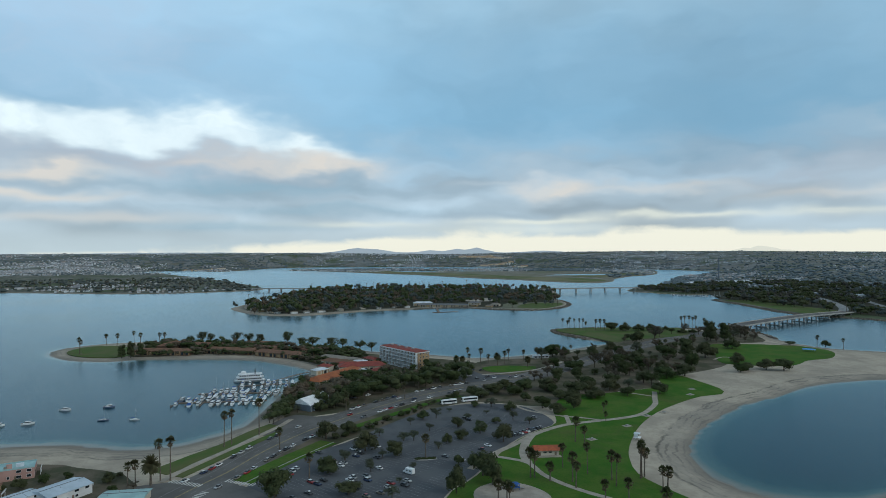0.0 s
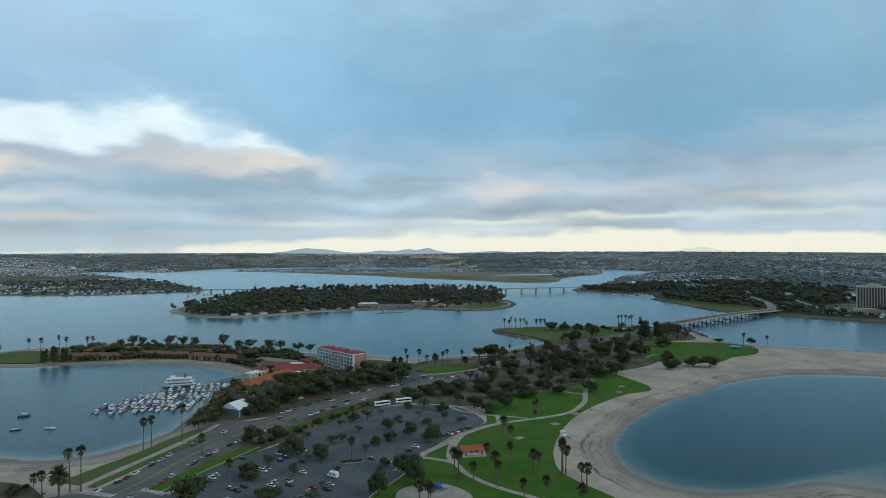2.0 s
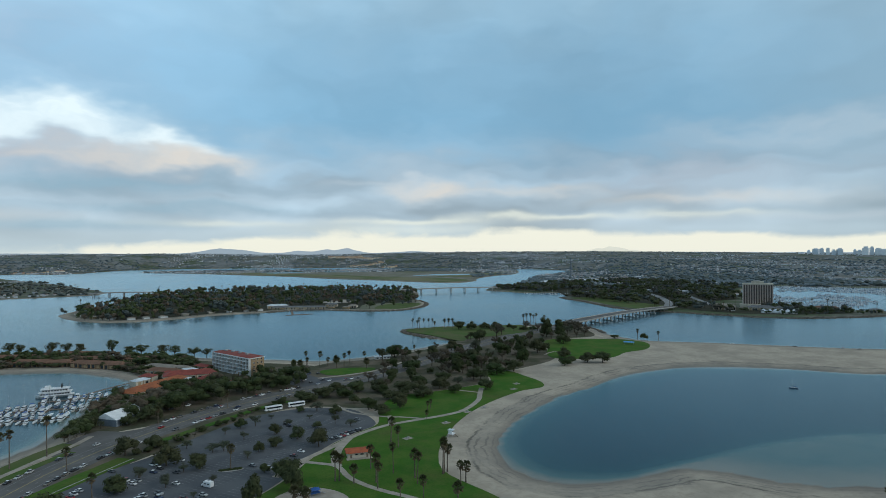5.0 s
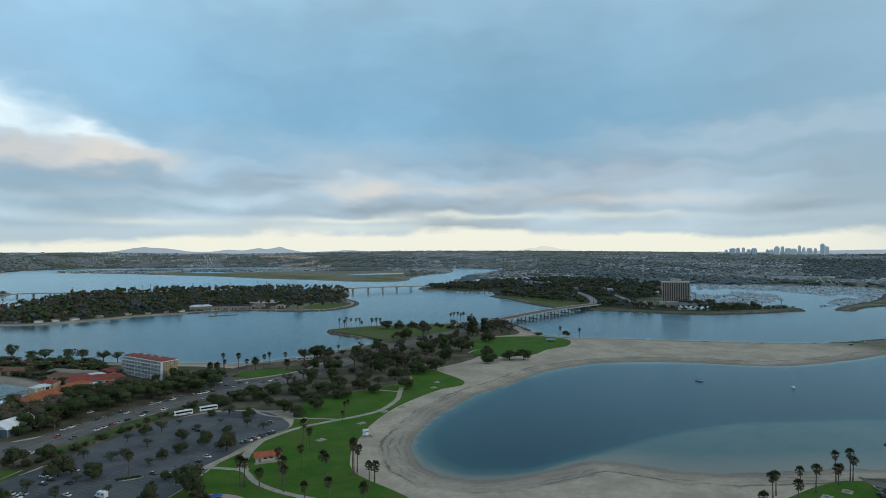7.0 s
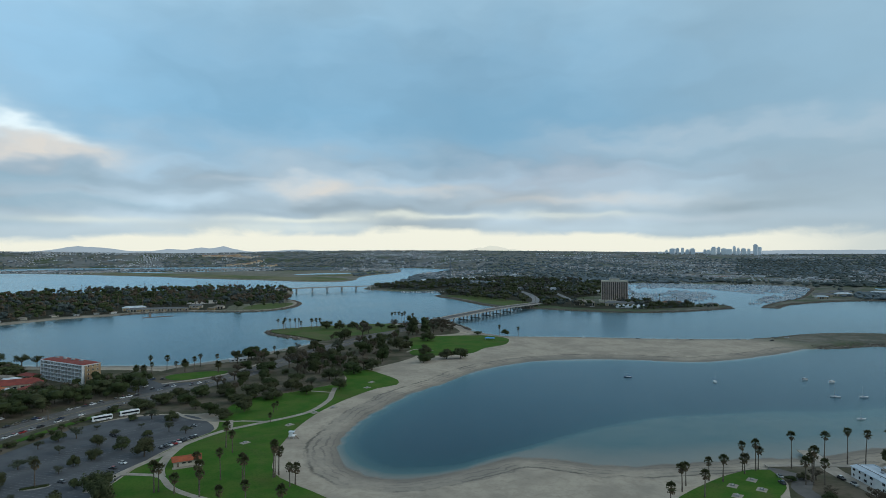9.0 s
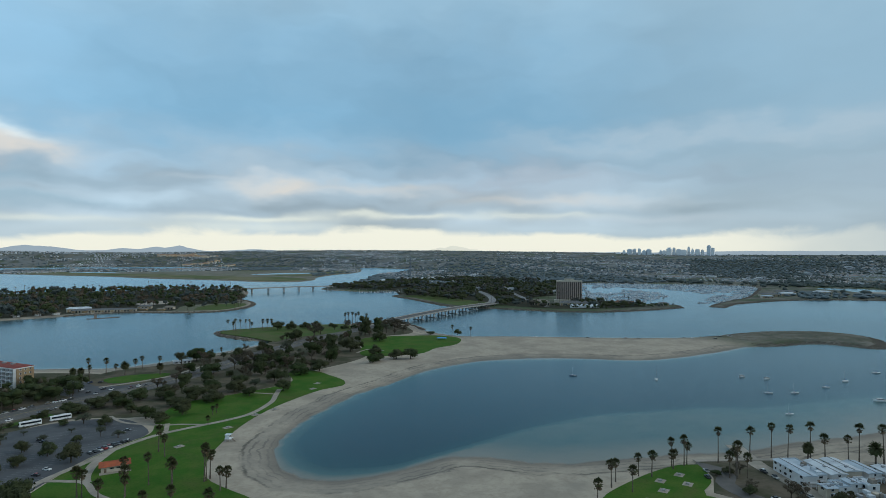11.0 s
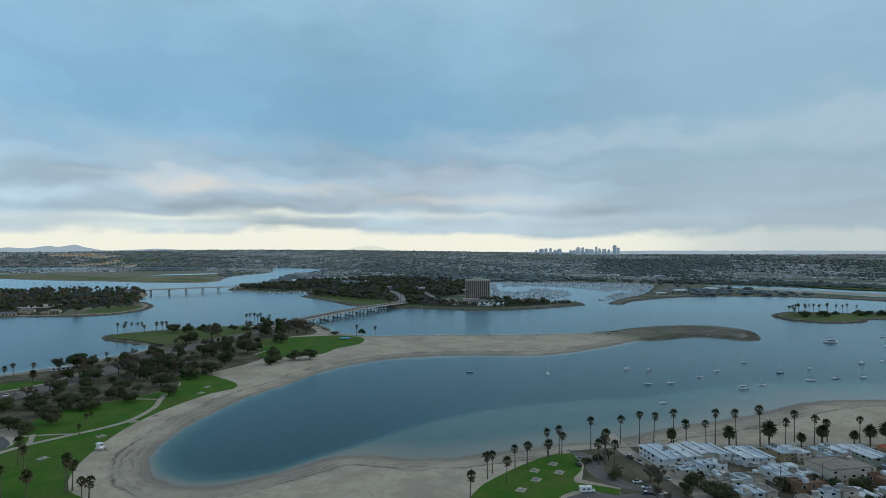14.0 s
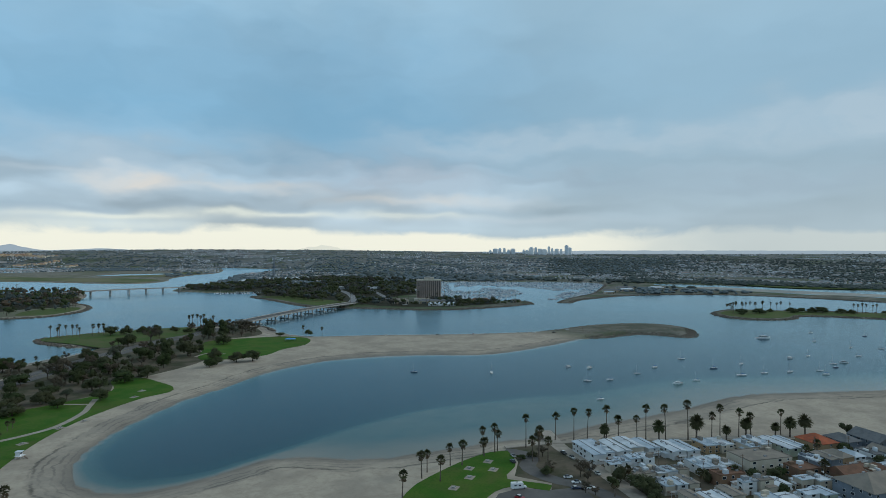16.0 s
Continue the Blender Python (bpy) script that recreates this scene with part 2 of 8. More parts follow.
def water_build(N, bsdf):
    p = place(N)
    dep = N.n("ShaderNodeAttribute", attribute_name="depth").outputs["Fac"]
    dep = N.math("ADD", dep, N.math("MULTIPLY", N.math("SUBTRACT", N.noise(p, 0.03, 4.0, 0.6), 0.5), 0.5))
    col = N.ramp(N.math("DIVIDE", dep, 6.0), [(0.0, (0.20, 0.18, 0.14)), (0.06, (0.140, 0.148, 0.120)), (0.14, (0.050, 0.098, 0.094)),
                                              (0.38, (0.001, 0.036, 0.046)), (1.0, (0.0, 0.022, 0.036))])
    w1 = N.noise(p, 1.5, 3.0, 0.6)
    w2 = N.noise(p, 0.35, 2.0, 0.5)
    b = N.n("ShaderNodeBump")
    b.inputs["Strength"].default_value, b.inputs["Distance"].default_value = 0.30, 0.35
    N.l(N.math("ADD", N.math("MULTIPLY", w1, 0.7), N.math("MULTIPLY", w2, 0.5)), b.inputs["Height"])
    body = N.n("ShaderNodeBsdfDiffuse")
    N.l(col, body.inputs["Color"])
    gloss = N.n("ShaderNodeBsdfGlossy")
    gloss.inputs["Color"].default_value = (0.78, 0.94, 1.0, 1.0)
    N.l(N.span(N.noise(p, 0.004, 4.0, 0.6), 0.35, 0.65, 0.20, 0.27), gloss.inputs["Roughness"])
    N.l(b.outputs[0], gloss.inputs["Normal"])
    fres = N.n("ShaderNodeFresnel")
    fres.inputs["IOR"].default_value = 1.285
    N.l(b.outputs[0], fres.inputs["Normal"])
    both = N.n("ShaderNodeMixShader")
    N.l(fres.outputs[0], both.inputs[0])
    N.l(body.outputs[0], both.inputs[1])
    N.l(gloss.outputs[0], both.inputs[2])
    N.l(both.outputs[0], [q for q in N.t.nodes if q.type == "OUTPUT_MATERIAL"][0].inputs[0])
    N.t.nodes.remove(bsdf)


M_GROUND = material("sand_and_earth", (0.4, 0.35, 0.3), 0.95, ground_build, spec=0.1)
M_WATER = material("bay_water", (0.02, 0.05, 0.07), 0.12, water_build)
M_LAWN_DULL = mottled("thin_lawn", (0.066, 0.112, 0.028), (0.100, 0.110, 0.045), 0.04, 0.95, 0.6, 0.3, 0.05, 0.1)


def lawn_build(N, bsdf):
    p = place(N)
    c = N.mix(N.span(N.noise(p, 0.06, 5.0, 0.65), 0.35, 0.65), (0.040, 0.114, 0.012), (0.072, 0.128, 0.020))
    c = N.mix(N.math("MULTIPLY", N.span(N.noise(p, 0.023, 4.0, 0.6, 0.6), 0.48, 0.70), 0.6), c, (0.096, 0.096, 0.034))
    c = N.mix(N.math("MULTIPLY", N.span(N.noise(p, 0.9, 4.0, 0.6), 0.45, 0.7), 0.4), c, (0.024, 0.060, 0.012))
    N.l(c, bsdf.inputs["Base Color"])
    bump(N, bsdf, N.noise(p, 3.0, 3.0, 0.6), 0.5, 0.05)


M_LAWN = material("mown_lawn", (0.05, 0.11, 0.016), 0.95, lawn_build, spec=0.1)
M_MARSH = mottled("dry_marsh_grass", (0.095, 0.122, 0.048), (0.185, 0.170, 0.10), 0.006, 0.95, 0.05, 0.35, 0.0, 0.1)
M_PALE_FLAT = mottled("pale_grey_tan", (0.30, 0.285, 0.25), (0.22, 0.215, 0.195), 0.01, 0.6, 0.08, 0.3, 0.0, 0.3)
M_WOOD_FLOOR = mottled("dark_wood_floor", (0.050, 0.046, 0.032), (0.032, 0.036, 0.022), 0.05, 0.95, 0.5, 0.4, 0.05, 0.1)
M_DIRT = mottled("park_dirt", (0.135, 0.112, 0.085), (0.060, 0.064, 0.038), 0.045, 0.95, 0.5, 0.4, 0.05, 0.1)
M_ASPHALT = mottled("asphalt", (0.074, 0.079, 0.088), (0.102, 0.107, 0.115), 0.05, 0.9, 0.8, 0.3, 0.01, 0.2)
M_ROAD = mottled("road_asphalt", (0.105, 0.100, 0.096), (0.138, 0.132, 0.126), 0.06, 0.9, 0.9, 0.3, 0.01, 0.2)
M_PATH = mottled("concrete_path", (0.36, 0.32, 0.27), (0.28, 0.25, 0.21), 0.2, 0.9, 2.0, 0.25, 0.01, 0.2)
M_FADED = mottled("faded_paint", (0.26, 0.26, 0.26), (0.17, 0.17, 0.175), 0.3, 0.9, 2.0, 0.4)
M_LINE = mottled("road_paint", (0.62, 0.62, 0.58), (0.45, 0.45, 0.42), 0.5, 0.8, 3.0, 0.4)
M_YELLOW = mottled("yellow_road_paint", (0.36, 0.28, 0.12), (0.26, 0.21, 0.11), 0.5, 0.8, 3.0, 0.4)
M_ROCK = mottled("riprap_rock", (0.16, 0.135, 0.11), (0.085, 0.075, 0.065), 0.25, 0.95, 1.4, 0.5, 0.3, 0.2)
M_CONC = mottled("weathered_concrete", (0.38, 0.37, 0.35), (0.28, 0.275, 0.26), 0.15, 0.85, 1.5, 0.3, 0.01, 0.3)
M_WHITE = mottled("white_paint", (0.74, 0.75, 0.75), (0.62, 0.63, 0.64), 0.3, 0.6, 2.0, 0.2)


# ---- mesh helpers ----
class Mesh:
    """Collects vertices and faces of one mesh, with material slots."""

    def __init__(self):
        self.v, self.f, self.m = [], [], []

    def add(self, vs, fs, mi=0):
        o = len(self.v)
        self.v += [tuple(q) for q in vs]
        self.f += [tuple(i + o for i in q) for q in fs]
        self.m += [mi] * len(fs)
        return self

    def box(self, c, s, yaw=0.0, mi=0, taper=1.0, top=None):
        """A box of size s on base centre c, turned by yaw degrees."""
        ca, sa = math.cos(radians(yaw)), math.sin(radians(yaw))
        vs = []
        for k, t in ((0, 1.0), (1, taper)):
            for ux, uy in ((-.5, -.5), (.5, -.5), (.5, .5), (-.5, .5)):
                px, py = ux * s[0] * t, uy * s[1] * t
                vs.append((c[0] + px * ca - py * sa, c[1] + px * sa + py * ca, c[2] + k * s[2]))
        self.add(vs, [(0, 3, 2, 1), (0, 1, 5, 4), (1, 2, 6, 5), (2, 3, 7, 6), (3, 0, 4, 7)], mi)
        self.add(vs[4:], [(0, 1, 2, 3)], mi if top is None else top)
        return self

    def tube(self, p, q, r0, r1, n=8, mi=0, cap=True):
        p, q = Vector(p), Vector(q)
        d = (q - p).normalized()
        a = d.orthogonal().normalized()
        b = d.cross(a)
        vs = []
        for c, r in ((p, r0), (q, r1)):
            for i in range(n):
                t = 2 * math.pi * i / n
                vs.append(c + r * (math.cos(t) * a + math.sin(t) * b))
        fs = [(i, (i + 1) % n, n + (i + 1) % n, n + i) for i in range(n)]
        if cap:
            fs += [tuple(range(n - 1, -1, -1)), tuple(range(n, 2 * n))]
        return self.add(vs, fs, mi)

    def prism(self, poly, z0, z1, mi=0, top=None):
        n = len(poly)
        area = sum(poly[i - 1][0] * poly[i][1] - poly[i][0] * poly[i - 1][1] for i in range(n))
        if area < 0:
            poly = poly[::-1]
        vs = [(x, y, z0) for x, y in poly] + [(x, y, z1) for x, y in poly]
        self.add(vs, [(i, (i + 1) % n, n + (i + 1) % n, n + i) for i in range(n)], mi)
        return self.add(vs[n:], [tuple(range(n))], mi if top is None else top)

    def data(self, name, mats, smooth=False):
        me = bpy.data.meshes.new(name)
        me.from_pydata(self.v, [], self.f)
        for q in mats if isinstance(mats, (list, tuple)) else [mats]:
            me.materials.append(q)
        me.polygons.foreach_set("material_index", self.m)
        if smooth:
            me.polygons.foreach_set("use_smooth", [True] * len(self.f))
        me.update()
        return me


def part(name, mesh, mats, parent=None, label="", smooth=False, at=None):
    """One mesh object, as a part of parent or on its own."""
    ob = new(name, mesh.data(name, mats, smooth) if isinstance(mesh, Mesh) else mesh)
    if parent is not None:
        ob.parent = parent
    if at is not None:
        ob.matrix_basis = at
    if label:
        ob["label"] = label
    return ob


def thing(name, label, category, at=None, group="", kind=""):
    ob = new(name)
    ob.empty_display_size = 0.5
    if at is not None:
        ob.matrix_basis = at
    return tagged(ob, label, category, group, kind)


def curve(points, step=5.0, closed=False):
    """A smooth line through the points."""
    P = [Vector(p) for p in points]
    n = len(P)
    out = []
    for i in range(n if closed else n - 1):
        if closed:
            a, b, c, d = P[i - 1], P[i], P[(i + 1) % n], P[(i + 2) % n]
        else:
            a, b, c, d = P[max(i - 1, 0)], P[i], P[i + 1], P[min(i + 2, n - 1)]
        k = max(1, min(40, int((c - b).length / step)))
        for j in range(k):
            t = j / k
            out.append(0.5 * (2 * b + (c - a) * t + (2 * a - 5 * b + 4 * c - d) * t * t + (3 * b - a - 3 * c + d) * t ** 3))
    if not closed:
        out.append(P[-1])
    return [tuple(q) for q in out]


def ribbon(points, w, z, thick=0.3, step=5.0, off=0.0):
    """A strip of width w along a smooth line, with its top at z; off shifts it to the left of its run."""
    c = [Vector(p) for p in curve(points, step)]
    mesh = Mesh()
    L, Rr = [], []
    for i, p in enumerate(c):
        d = (c[min(i + 1, len(c) - 1)] - c[max(i - 1, 0)]).normalized()
        s = Vector((-d.y, d.x))
        L.append(p + s * (off + w / 2))
        Rr.append(p + s * (off - w / 2))
    n = len(c)
    zf = z if callable(z) else (lambda t: z)
    vs = []
    for dz in (0.0, -thick):
        vs += [(q.x, q.y, zf(i / (n - 1)) + dz) for i, q in enumerate(L)] + [(q.x, q.y, zf(i / (n - 1)) + dz) for i, q in enumerate(Rr)]
    fs = []
    for i in range(n - 1):
        fs += [(i, n + i, n + i + 1, i + 1), (2 * n + i + 1, 3 * n + i + 1, 3 * n + i, 2 * n + i),
               (i, i + 1, 2 * n + i + 1, 2 * n + i), (n + i + 1, n + i, 3 * n + i, 3 * n + i + 1)]
    fs += [(0, 2 * n, 3 * n, n), (n - 1, 2 * n - 1, 4 * n - 1, 3 * n - 1)]
    return mesh.add(vs, fs)


# ---- the shape of the land ----
WEST_SHORE = [(-1500, 340), (-600, 372), (-264, 365), (-239, 368), (-214, 365), (-190, 358), (-171, 360), (-154, 367), (-143, 383), (-136, 393),
              (-130, 412), (-129, 436), (-131, 486), (-130, 537), (-123, 556), (-124, 587), (-140, 612), (-173, 638), (-203, 656), (-266, 662),
              (-327, 661), (-349, 650), (-381, 651), (-414, 665), (-444, 694), (-455, 730), (-425, 772), (-360, 790)]
NORTH_SHORE = [(-290, 780), (-200, 755), (-120, 725), (-60, 697), (-12, 682), (40, 662), (92, 677), (142, 710), (195, 752), (223, 772), (192, 796), (160, 858),
               (158, 880), (172, 902), (240, 912), (320, 908), (400, 897), (432, 878), (442, 840), (432, 790), (440, 745), (458, 716)]
SPIT_SHORE = [(522, 685), (585, 648), (647, 612), (715, 584), (760, 570), (794, 571), (857, 574), (925, 549), (951, 508), (939, 468), (895, 432), (860, 419),
              (853, 440), (846, 462), (824, 480), (761, 488), (728, 496), (668, 484), (585, 477), (541, 485), (490, 520), (444, 541), (399, 548), (364, 542)]
COVE_SHORE = [(330, 531), (295, 509), (262, 482), (231, 463), (205, 438), (180, 412), (160, 385), (146, 360), (139, 337), (137, 316), (143, 297), (156, 286),
              (178, 284), (204, 289), (230, 292), (246, 283), (264, 265), (283, 254), (305, 250), (325, 245), (352, 240), (375, 230), (400, 226), (432, 226),
              (477, 218), (507, 215), (544, 214), (583, 211), (611, 203), (632, 190), (677, 165), (708, 147), (800, 100), (1000, 0), (1400, -150)]
ISLE = [(-432, 1270), (-415, 1212), (-362, 1140), (-307, 1100), (-264, 1097), (-210, 1124), (-147, 1178), (-61, 1209), (22, 1243), (108, 1203), (172, 1186),
        (225, 1218), (262, 1280), (274, 1330), (272, 1400), (258, 1450), (286, 1570), (310, 1680), (300, 1800), (150, 1860), (-50, 1880), (-250, 1860),
        (-375, 1770), (-385, 1700), (-400, 1500), (-425, 1380)]
CROWN = [(-4990, 2600), (-2500, 1900), (-1252, 1729), (-1073, 1699), (-901, 1672), (-754, 1688), (-620, 1749), (-545, 1815), (-551, 1890), (-665, 2092),
         (-900, 2450), (-1074, 2678), (-1400, 3100), (-1750, 3450), (-1463, 3541), (-1258, 3430), (-1177, 3697), (-1146, 3968), (-1041, 4170), (-812, 4316),
         (-200, 4300), (400, 4150), (900, 3850), (1255, 3620), (1420, 3300), (1380, 3086), (1162, 2824), (972, 2548), (821, 2229), (715, 2015), (594, 1880)]
EAST = [(523, 1740), (530, 1700), (573, 1640), (600, 1600), (660, 1590), (720, 1560), (700, 1480), (624, 1414), (629, 1309), (626, 1138), (641, 1075), (682, 1042),
        (715, 1001), (746, 963), (776, 926), (838, 892), (910, 883), (973, 885), (1050, 897), (1075, 930), (1060, 960), (1016, 989), (985, 1060), (985, 1100),
        (1020, 1200), (1150, 1450), (1409, 1690), (1620, 1560), (1800, 1400), (1770, 1270), (1580, 1130), (1390, 1010), (1240, 948), (1120, 882), (1135, 862),
        (1216, 905), (1408, 925), (1566, 869), (1673, 773), (1718, 653), (1743, 460), (1760, 0), (1800, -900)]
FIESTA = [(-916, 3617), (-625, 3400), (-314, 3080), (-99, 2864), (95, 2590), (285, 2390), (400, 2235), (524, 2150), (592, 2207), (640, 2290), (686, 2450),
          (830, 2690), (979, 2860), (1110, 3180), (1130, 3461), (616, 3856), (122, 3781), (-400, 3850)]
LAGOON = [(470, 2800), (700, 2830), (900, 2860), (960, 2960), (760, 2960), (560, 2930)]
PALM_ISLE = [(1182, 560), (1150, 527), (1138, 479), (1170, 446), (1216, 434), (1259, 446), (1291, 424), (1338, 337), (1390, 250), (1480, 260), (1449, 371), (1345, 494),
             (1275, 569), (1231, 575)]
CHANNEL = [(1943, 1209), (1880, 1063), (1840, 928), (1845, 782), (1900, 507), (1960, 0), (2000, -900), (2350, -900), (2250, 0), (2173, 590), (2115, 908), (2048, 1063)]

main_line = curve(WEST_SHORE + NORTH_SHORE + SPIT_SHORE + COVE_SHORE, 12) + [(1400, -900), (-1500, -900)]
far_line = curve(CROWN + EAST, 40) + [(4990, -900), (4990, 4990), (-4990, 4990)]
LANDS = [  # outline, width of the shore's slope, height, share of scrub
    (main_line, 26.0, 1.8, 0.0), (far_line, 7.0, 2.2, 1.0), (curve(ISLE, 30, True), 9.0, 2.0, 0.75), (curve(FIESTA, 40, True), 14.0, 1.8, 0.75),
    (curve(PALM_ISLE, 12, True), 5.0, 2.0, 0.9)]
CARVED = [(curve(CHANNEL, 40, True), 12.0), (curve(LAGOON, 40, True), 8.0), (curve([(-340, 3330), (-200, 3290), (-60, 3330), (-30, 3440), (-200, 3420), (-320, 3420)], 40, True), 8.0),
          (curve([(60, 3420), (290, 3380), (310, 3480), (80, 3510)], 40, True), 8.0)]


COVE_BOWL = curve([(320, 521), (256, 483), (206, 440), (170, 402), (150, 370), (143, 345), (144, 320), (156, 297), (178, 289), (197, 288), (214, 293), (242, 301), (278, 313), (319, 322), (370, 325), (430, 312),
                   (560, 300), (560, 470), (480, 512), (400, 541), (360, 536)], 10, True)


def reach(poly, X, Y):
    """Signed distance to an outline, positive inside."""
    P = np.array(poly, float)
    Q = np.roll(P, -1, 0)
    best = np.full(X.shape, 1e18)
    inside = np.zeros(X.shape, bool)
    for (ax, ay), (bx, by) in zip(P, Q):
        dx, dy = bx - ax, by - ay
        L = dx * dx + dy * dy
        if L == 0:
            continue
        t = np.clip(((X - ax) * dx + (Y - ay) * dy) / L, 0, 1)
        best = np.minimum(best, (X - ax - t * dx) ** 2 + (Y - ay - t * dy) ** 2)
        if dy:
            c = ((ay > Y) != (by > Y)) & (X < dx * (Y - ay) / dy + ax)
            inside ^= c
    return np.where(inside, 1, -1) * np.sqrt(best)


def step01(v, a, b):
    t = np.clip((v - a) / (b - a), 0, 1)
    return t * t * (3 - 2 * t)


def hills(X, Y):
    """Height of the far hills above the plain."""
    r = np.hypot(X - 50, Y)
    az = np.degrees(np.arctan2(X - 50, Y))
    start = np.interp(az, [-60, -25, -10, 5, 14, 30, 45, 60, 75], [2900, 3300, 3700, 3900, 3300, 2600, 2500, 2500, 2600])
    top = np.interp(az, [-60, -30, 0, 12, 26, 36, 50, 62, 80], [88, 90, 92, 98, 98, 90, 76, 80, 96])
    return top * np.clip((r - start) / (4750 - start), 0, 1.05) ** 1.25


def lie(X, Y):
    """Height of the ground and its share of scrub."""
    X, Y = np.asarray(X, float), np.asarray(Y, float)
    Z = np.full(X.shape, -9.0)
    V = np.zeros(X.shape)
    for i, (line, w, top, veg) in enumerate(LANDS):
        d = reach(line, X, Y)
        if i == 0:
            w = 26.0 + 8.0 * step01(X, 340, 470) * step01(Y, 300, 260)
        flat = 4.0 if i else np.where((Y < 340) & (X > 150), np.interp(X, [170, 205, 249, 296, 367, 500, 700], [3, 4, 24, 55, 69, 72, 60]), 5.0)
        z = np.where(d > 0, top * np.clip(d / w, 0, 1) ** 0.8, np.maximum(0.014 * np.maximum(d, -flat) + 0.20 * np.minimum(d + flat, 0), -8.0))
        if i == 0:
            # the cove: a bowl outlined to fit the camera's view, with a steep south rim, and a broad sandy shelf along
            # its south side
            bowl = reach(COVE_BOWL, X, Y)
            shelf = np.maximum(0.022 * d, -0.75)
            steep = step01(Y, 365, 315) * step01(X, 170, 215)
            deep = shelf - np.minimum((0.11 + 0.15 * steep) * np.maximum(bowl + 5 * (1 - steep), 0), 6.6)
            k = (d <= 0) * step01(X, 120, 128) * step01(X, 520, 440) * step01(Y, 560, 545)
            z = z * (1 - k) + deep * k
            rock = step01(X, 700, 770) * step01(Y, 380, 420)
            z = np.where((d > 0) & (rock > 0), np.maximum(z, (1 - rock) * z + rock * 3.2 * np.clip(d / 10, 0, 1)), z)
            V = np.maximum(V, np.where(d > 0, rock * 0.95, 0))
        if i == 1:
            z = np.where(d > 0, z + hills(X, Y) * step01(d, 0, 300), z)
        V = np.where((d > 0) & (z >= Z), np.maximum(V, veg * (step01(d, w * 0.6, w * 1.6) if i in (0, 2) else step01(d, -1, 2))), V)
        Z = np.maximum(Z, z)
    for line, w in CARVED:
        d = reach(line, X, Y)
        Z = np.where(d > -w, np.minimum(Z, np.clip(-d / w, -1, 1) * 2.0), Z)
    return Z, V


def height(x, y):
    return float(lie(np.array([x]), np.array([y]))[0][0])


def axis(lo, a, b, hi, step, grow):
    """Grid lines: even between a and b, widening outwards."""
    mid = list(np.arange(a, b + 0.1, step))
    out, s, q = [], step, b
    while q < hi:
        s *= grow
        q = min(q + s, hi)
        out.append(q)
    pre, s, q = [], step, a
    while q > lo:
        s *= grow
        q = max(q - s, lo)
        pre.append(q)
    return np.array(pre[::-1] + mid + out)


gx = axis(-4980, -480, 960, 4980, 6.0, 1.04)
gy = axis(-880, 130, 940, 4900, 5.0, 1.017)
GX, GY = np.meshgrid(gx, gy)
GZ, GV = lie(GX, GY)


def grid_mesh(name, Z, mat, attr, values, keep=None):
    ny, nx = Z.shape
    idx = np.arange(nx * ny).reshape(ny, nx)
    quads = np.stack([idx[:-1, :-1], idx[:-1, 1:], idx[1:, 1:], idx[1:, :-1]], -1)
    if keep is not None:
        quads = quads[keep]
    quads = quads.reshape(-1, 4)
    me = bpy.data.meshes.new(name)
    me.vertices.add(nx * ny)
    me.vertices.foreach_set("co", np.stack([GX, GY, Z], -1).ravel())
    me.loops.add(quads.size)
    me.loops.foreach_set("vertex_index", quads.ravel())
    me.polygons.add(len(quads))
    me.polygons.foreach_set("loop_start", np.arange(0, quads.size, 4))
    me.polygons.foreach_set("use_smooth", np.ones(len(quads), bool))
    me.update(calc_edges=True)
    at = me.attributes.new(attr, "FLOAT", "POINT")
    at.data.foreach_set("value", values.ravel().astype(np.float32))
    me.materials.append(mat)
    return new(name, me)


tagged(grid_mesh("ground", GZ, M_GROUND, "veg", GV), "pale sand beaches and scrubby brown land round the bay", "ground", kind="structure")
low = np.minimum(np.minimum(GZ[:-1, :-1], GZ[1:, :-1]), np.minimum(GZ[:-1, 1:], GZ[1:, 1:])) < 0.3
tagged(grid_mesh("water", GZ * 0, M_WATER, "depth", np.maximum(-GZ, 0), low), "calm blue-grey bay water with shallow tan edges", "water", kind="structure")

# ---- roads, lawns and paving ----
def sheet(name, poly, top, mat, label, category, thick=0.5, smooth_step=None):
    pts = curve(poly, smooth_step, True) if smooth_step else poly
    return tagged(part(name, Mesh().prism(pts, top - thick, top), mat), label, category, kind="structure")


PARK_DIRT = [(80, 450), (97, 482), (142, 497), (185, 520), (192, 560), (215, 562), (283, 612), (300, 680), (328, 744), (395, 760), (415, 800), (415, 862), (330, 860),
             (235, 790), (185, 728), (140, 688), (92, 652), (45, 640), (0, 570), (-20, 490), (10, 470), (40, 462)]
HOTEL_DIRT = [(-345, 672), (-266, 684), (-203, 678), (-165, 655), (-112, 605), (-100, 540), (-108, 480), (-110, 425), (-75, 435), (-30, 480), (8, 515), (60, 560), (30, 630),
              (-60, 672), (-120, 700), (-200, 730), (-290, 756), (-360, 766), (-380, 730)]
LOT = [(-78, 255), (-96, 301), (-73, 350), (-59, 367), (-32, 413), (-6, 447), (28, 460), (60, 449), (74, 410), (59, 391), (39, 364), (16, 314), (0, 285), (-5, 235), (-40, 225)]
LAWN = [(-4, 225), (1, 284), (17, 313), (40, 363), (60, 390), (75, 408), (80, 445), (97, 481), (142, 496), (185, 519), (192, 560), (215, 561), (223, 537), (229, 506),
        (222, 488), (203, 481), (176, 459), (150, 432), (127, 398), (109, 359), (102, 335), (100, 315), (106, 298), (118, 275), (130, 240), (128, 222)]
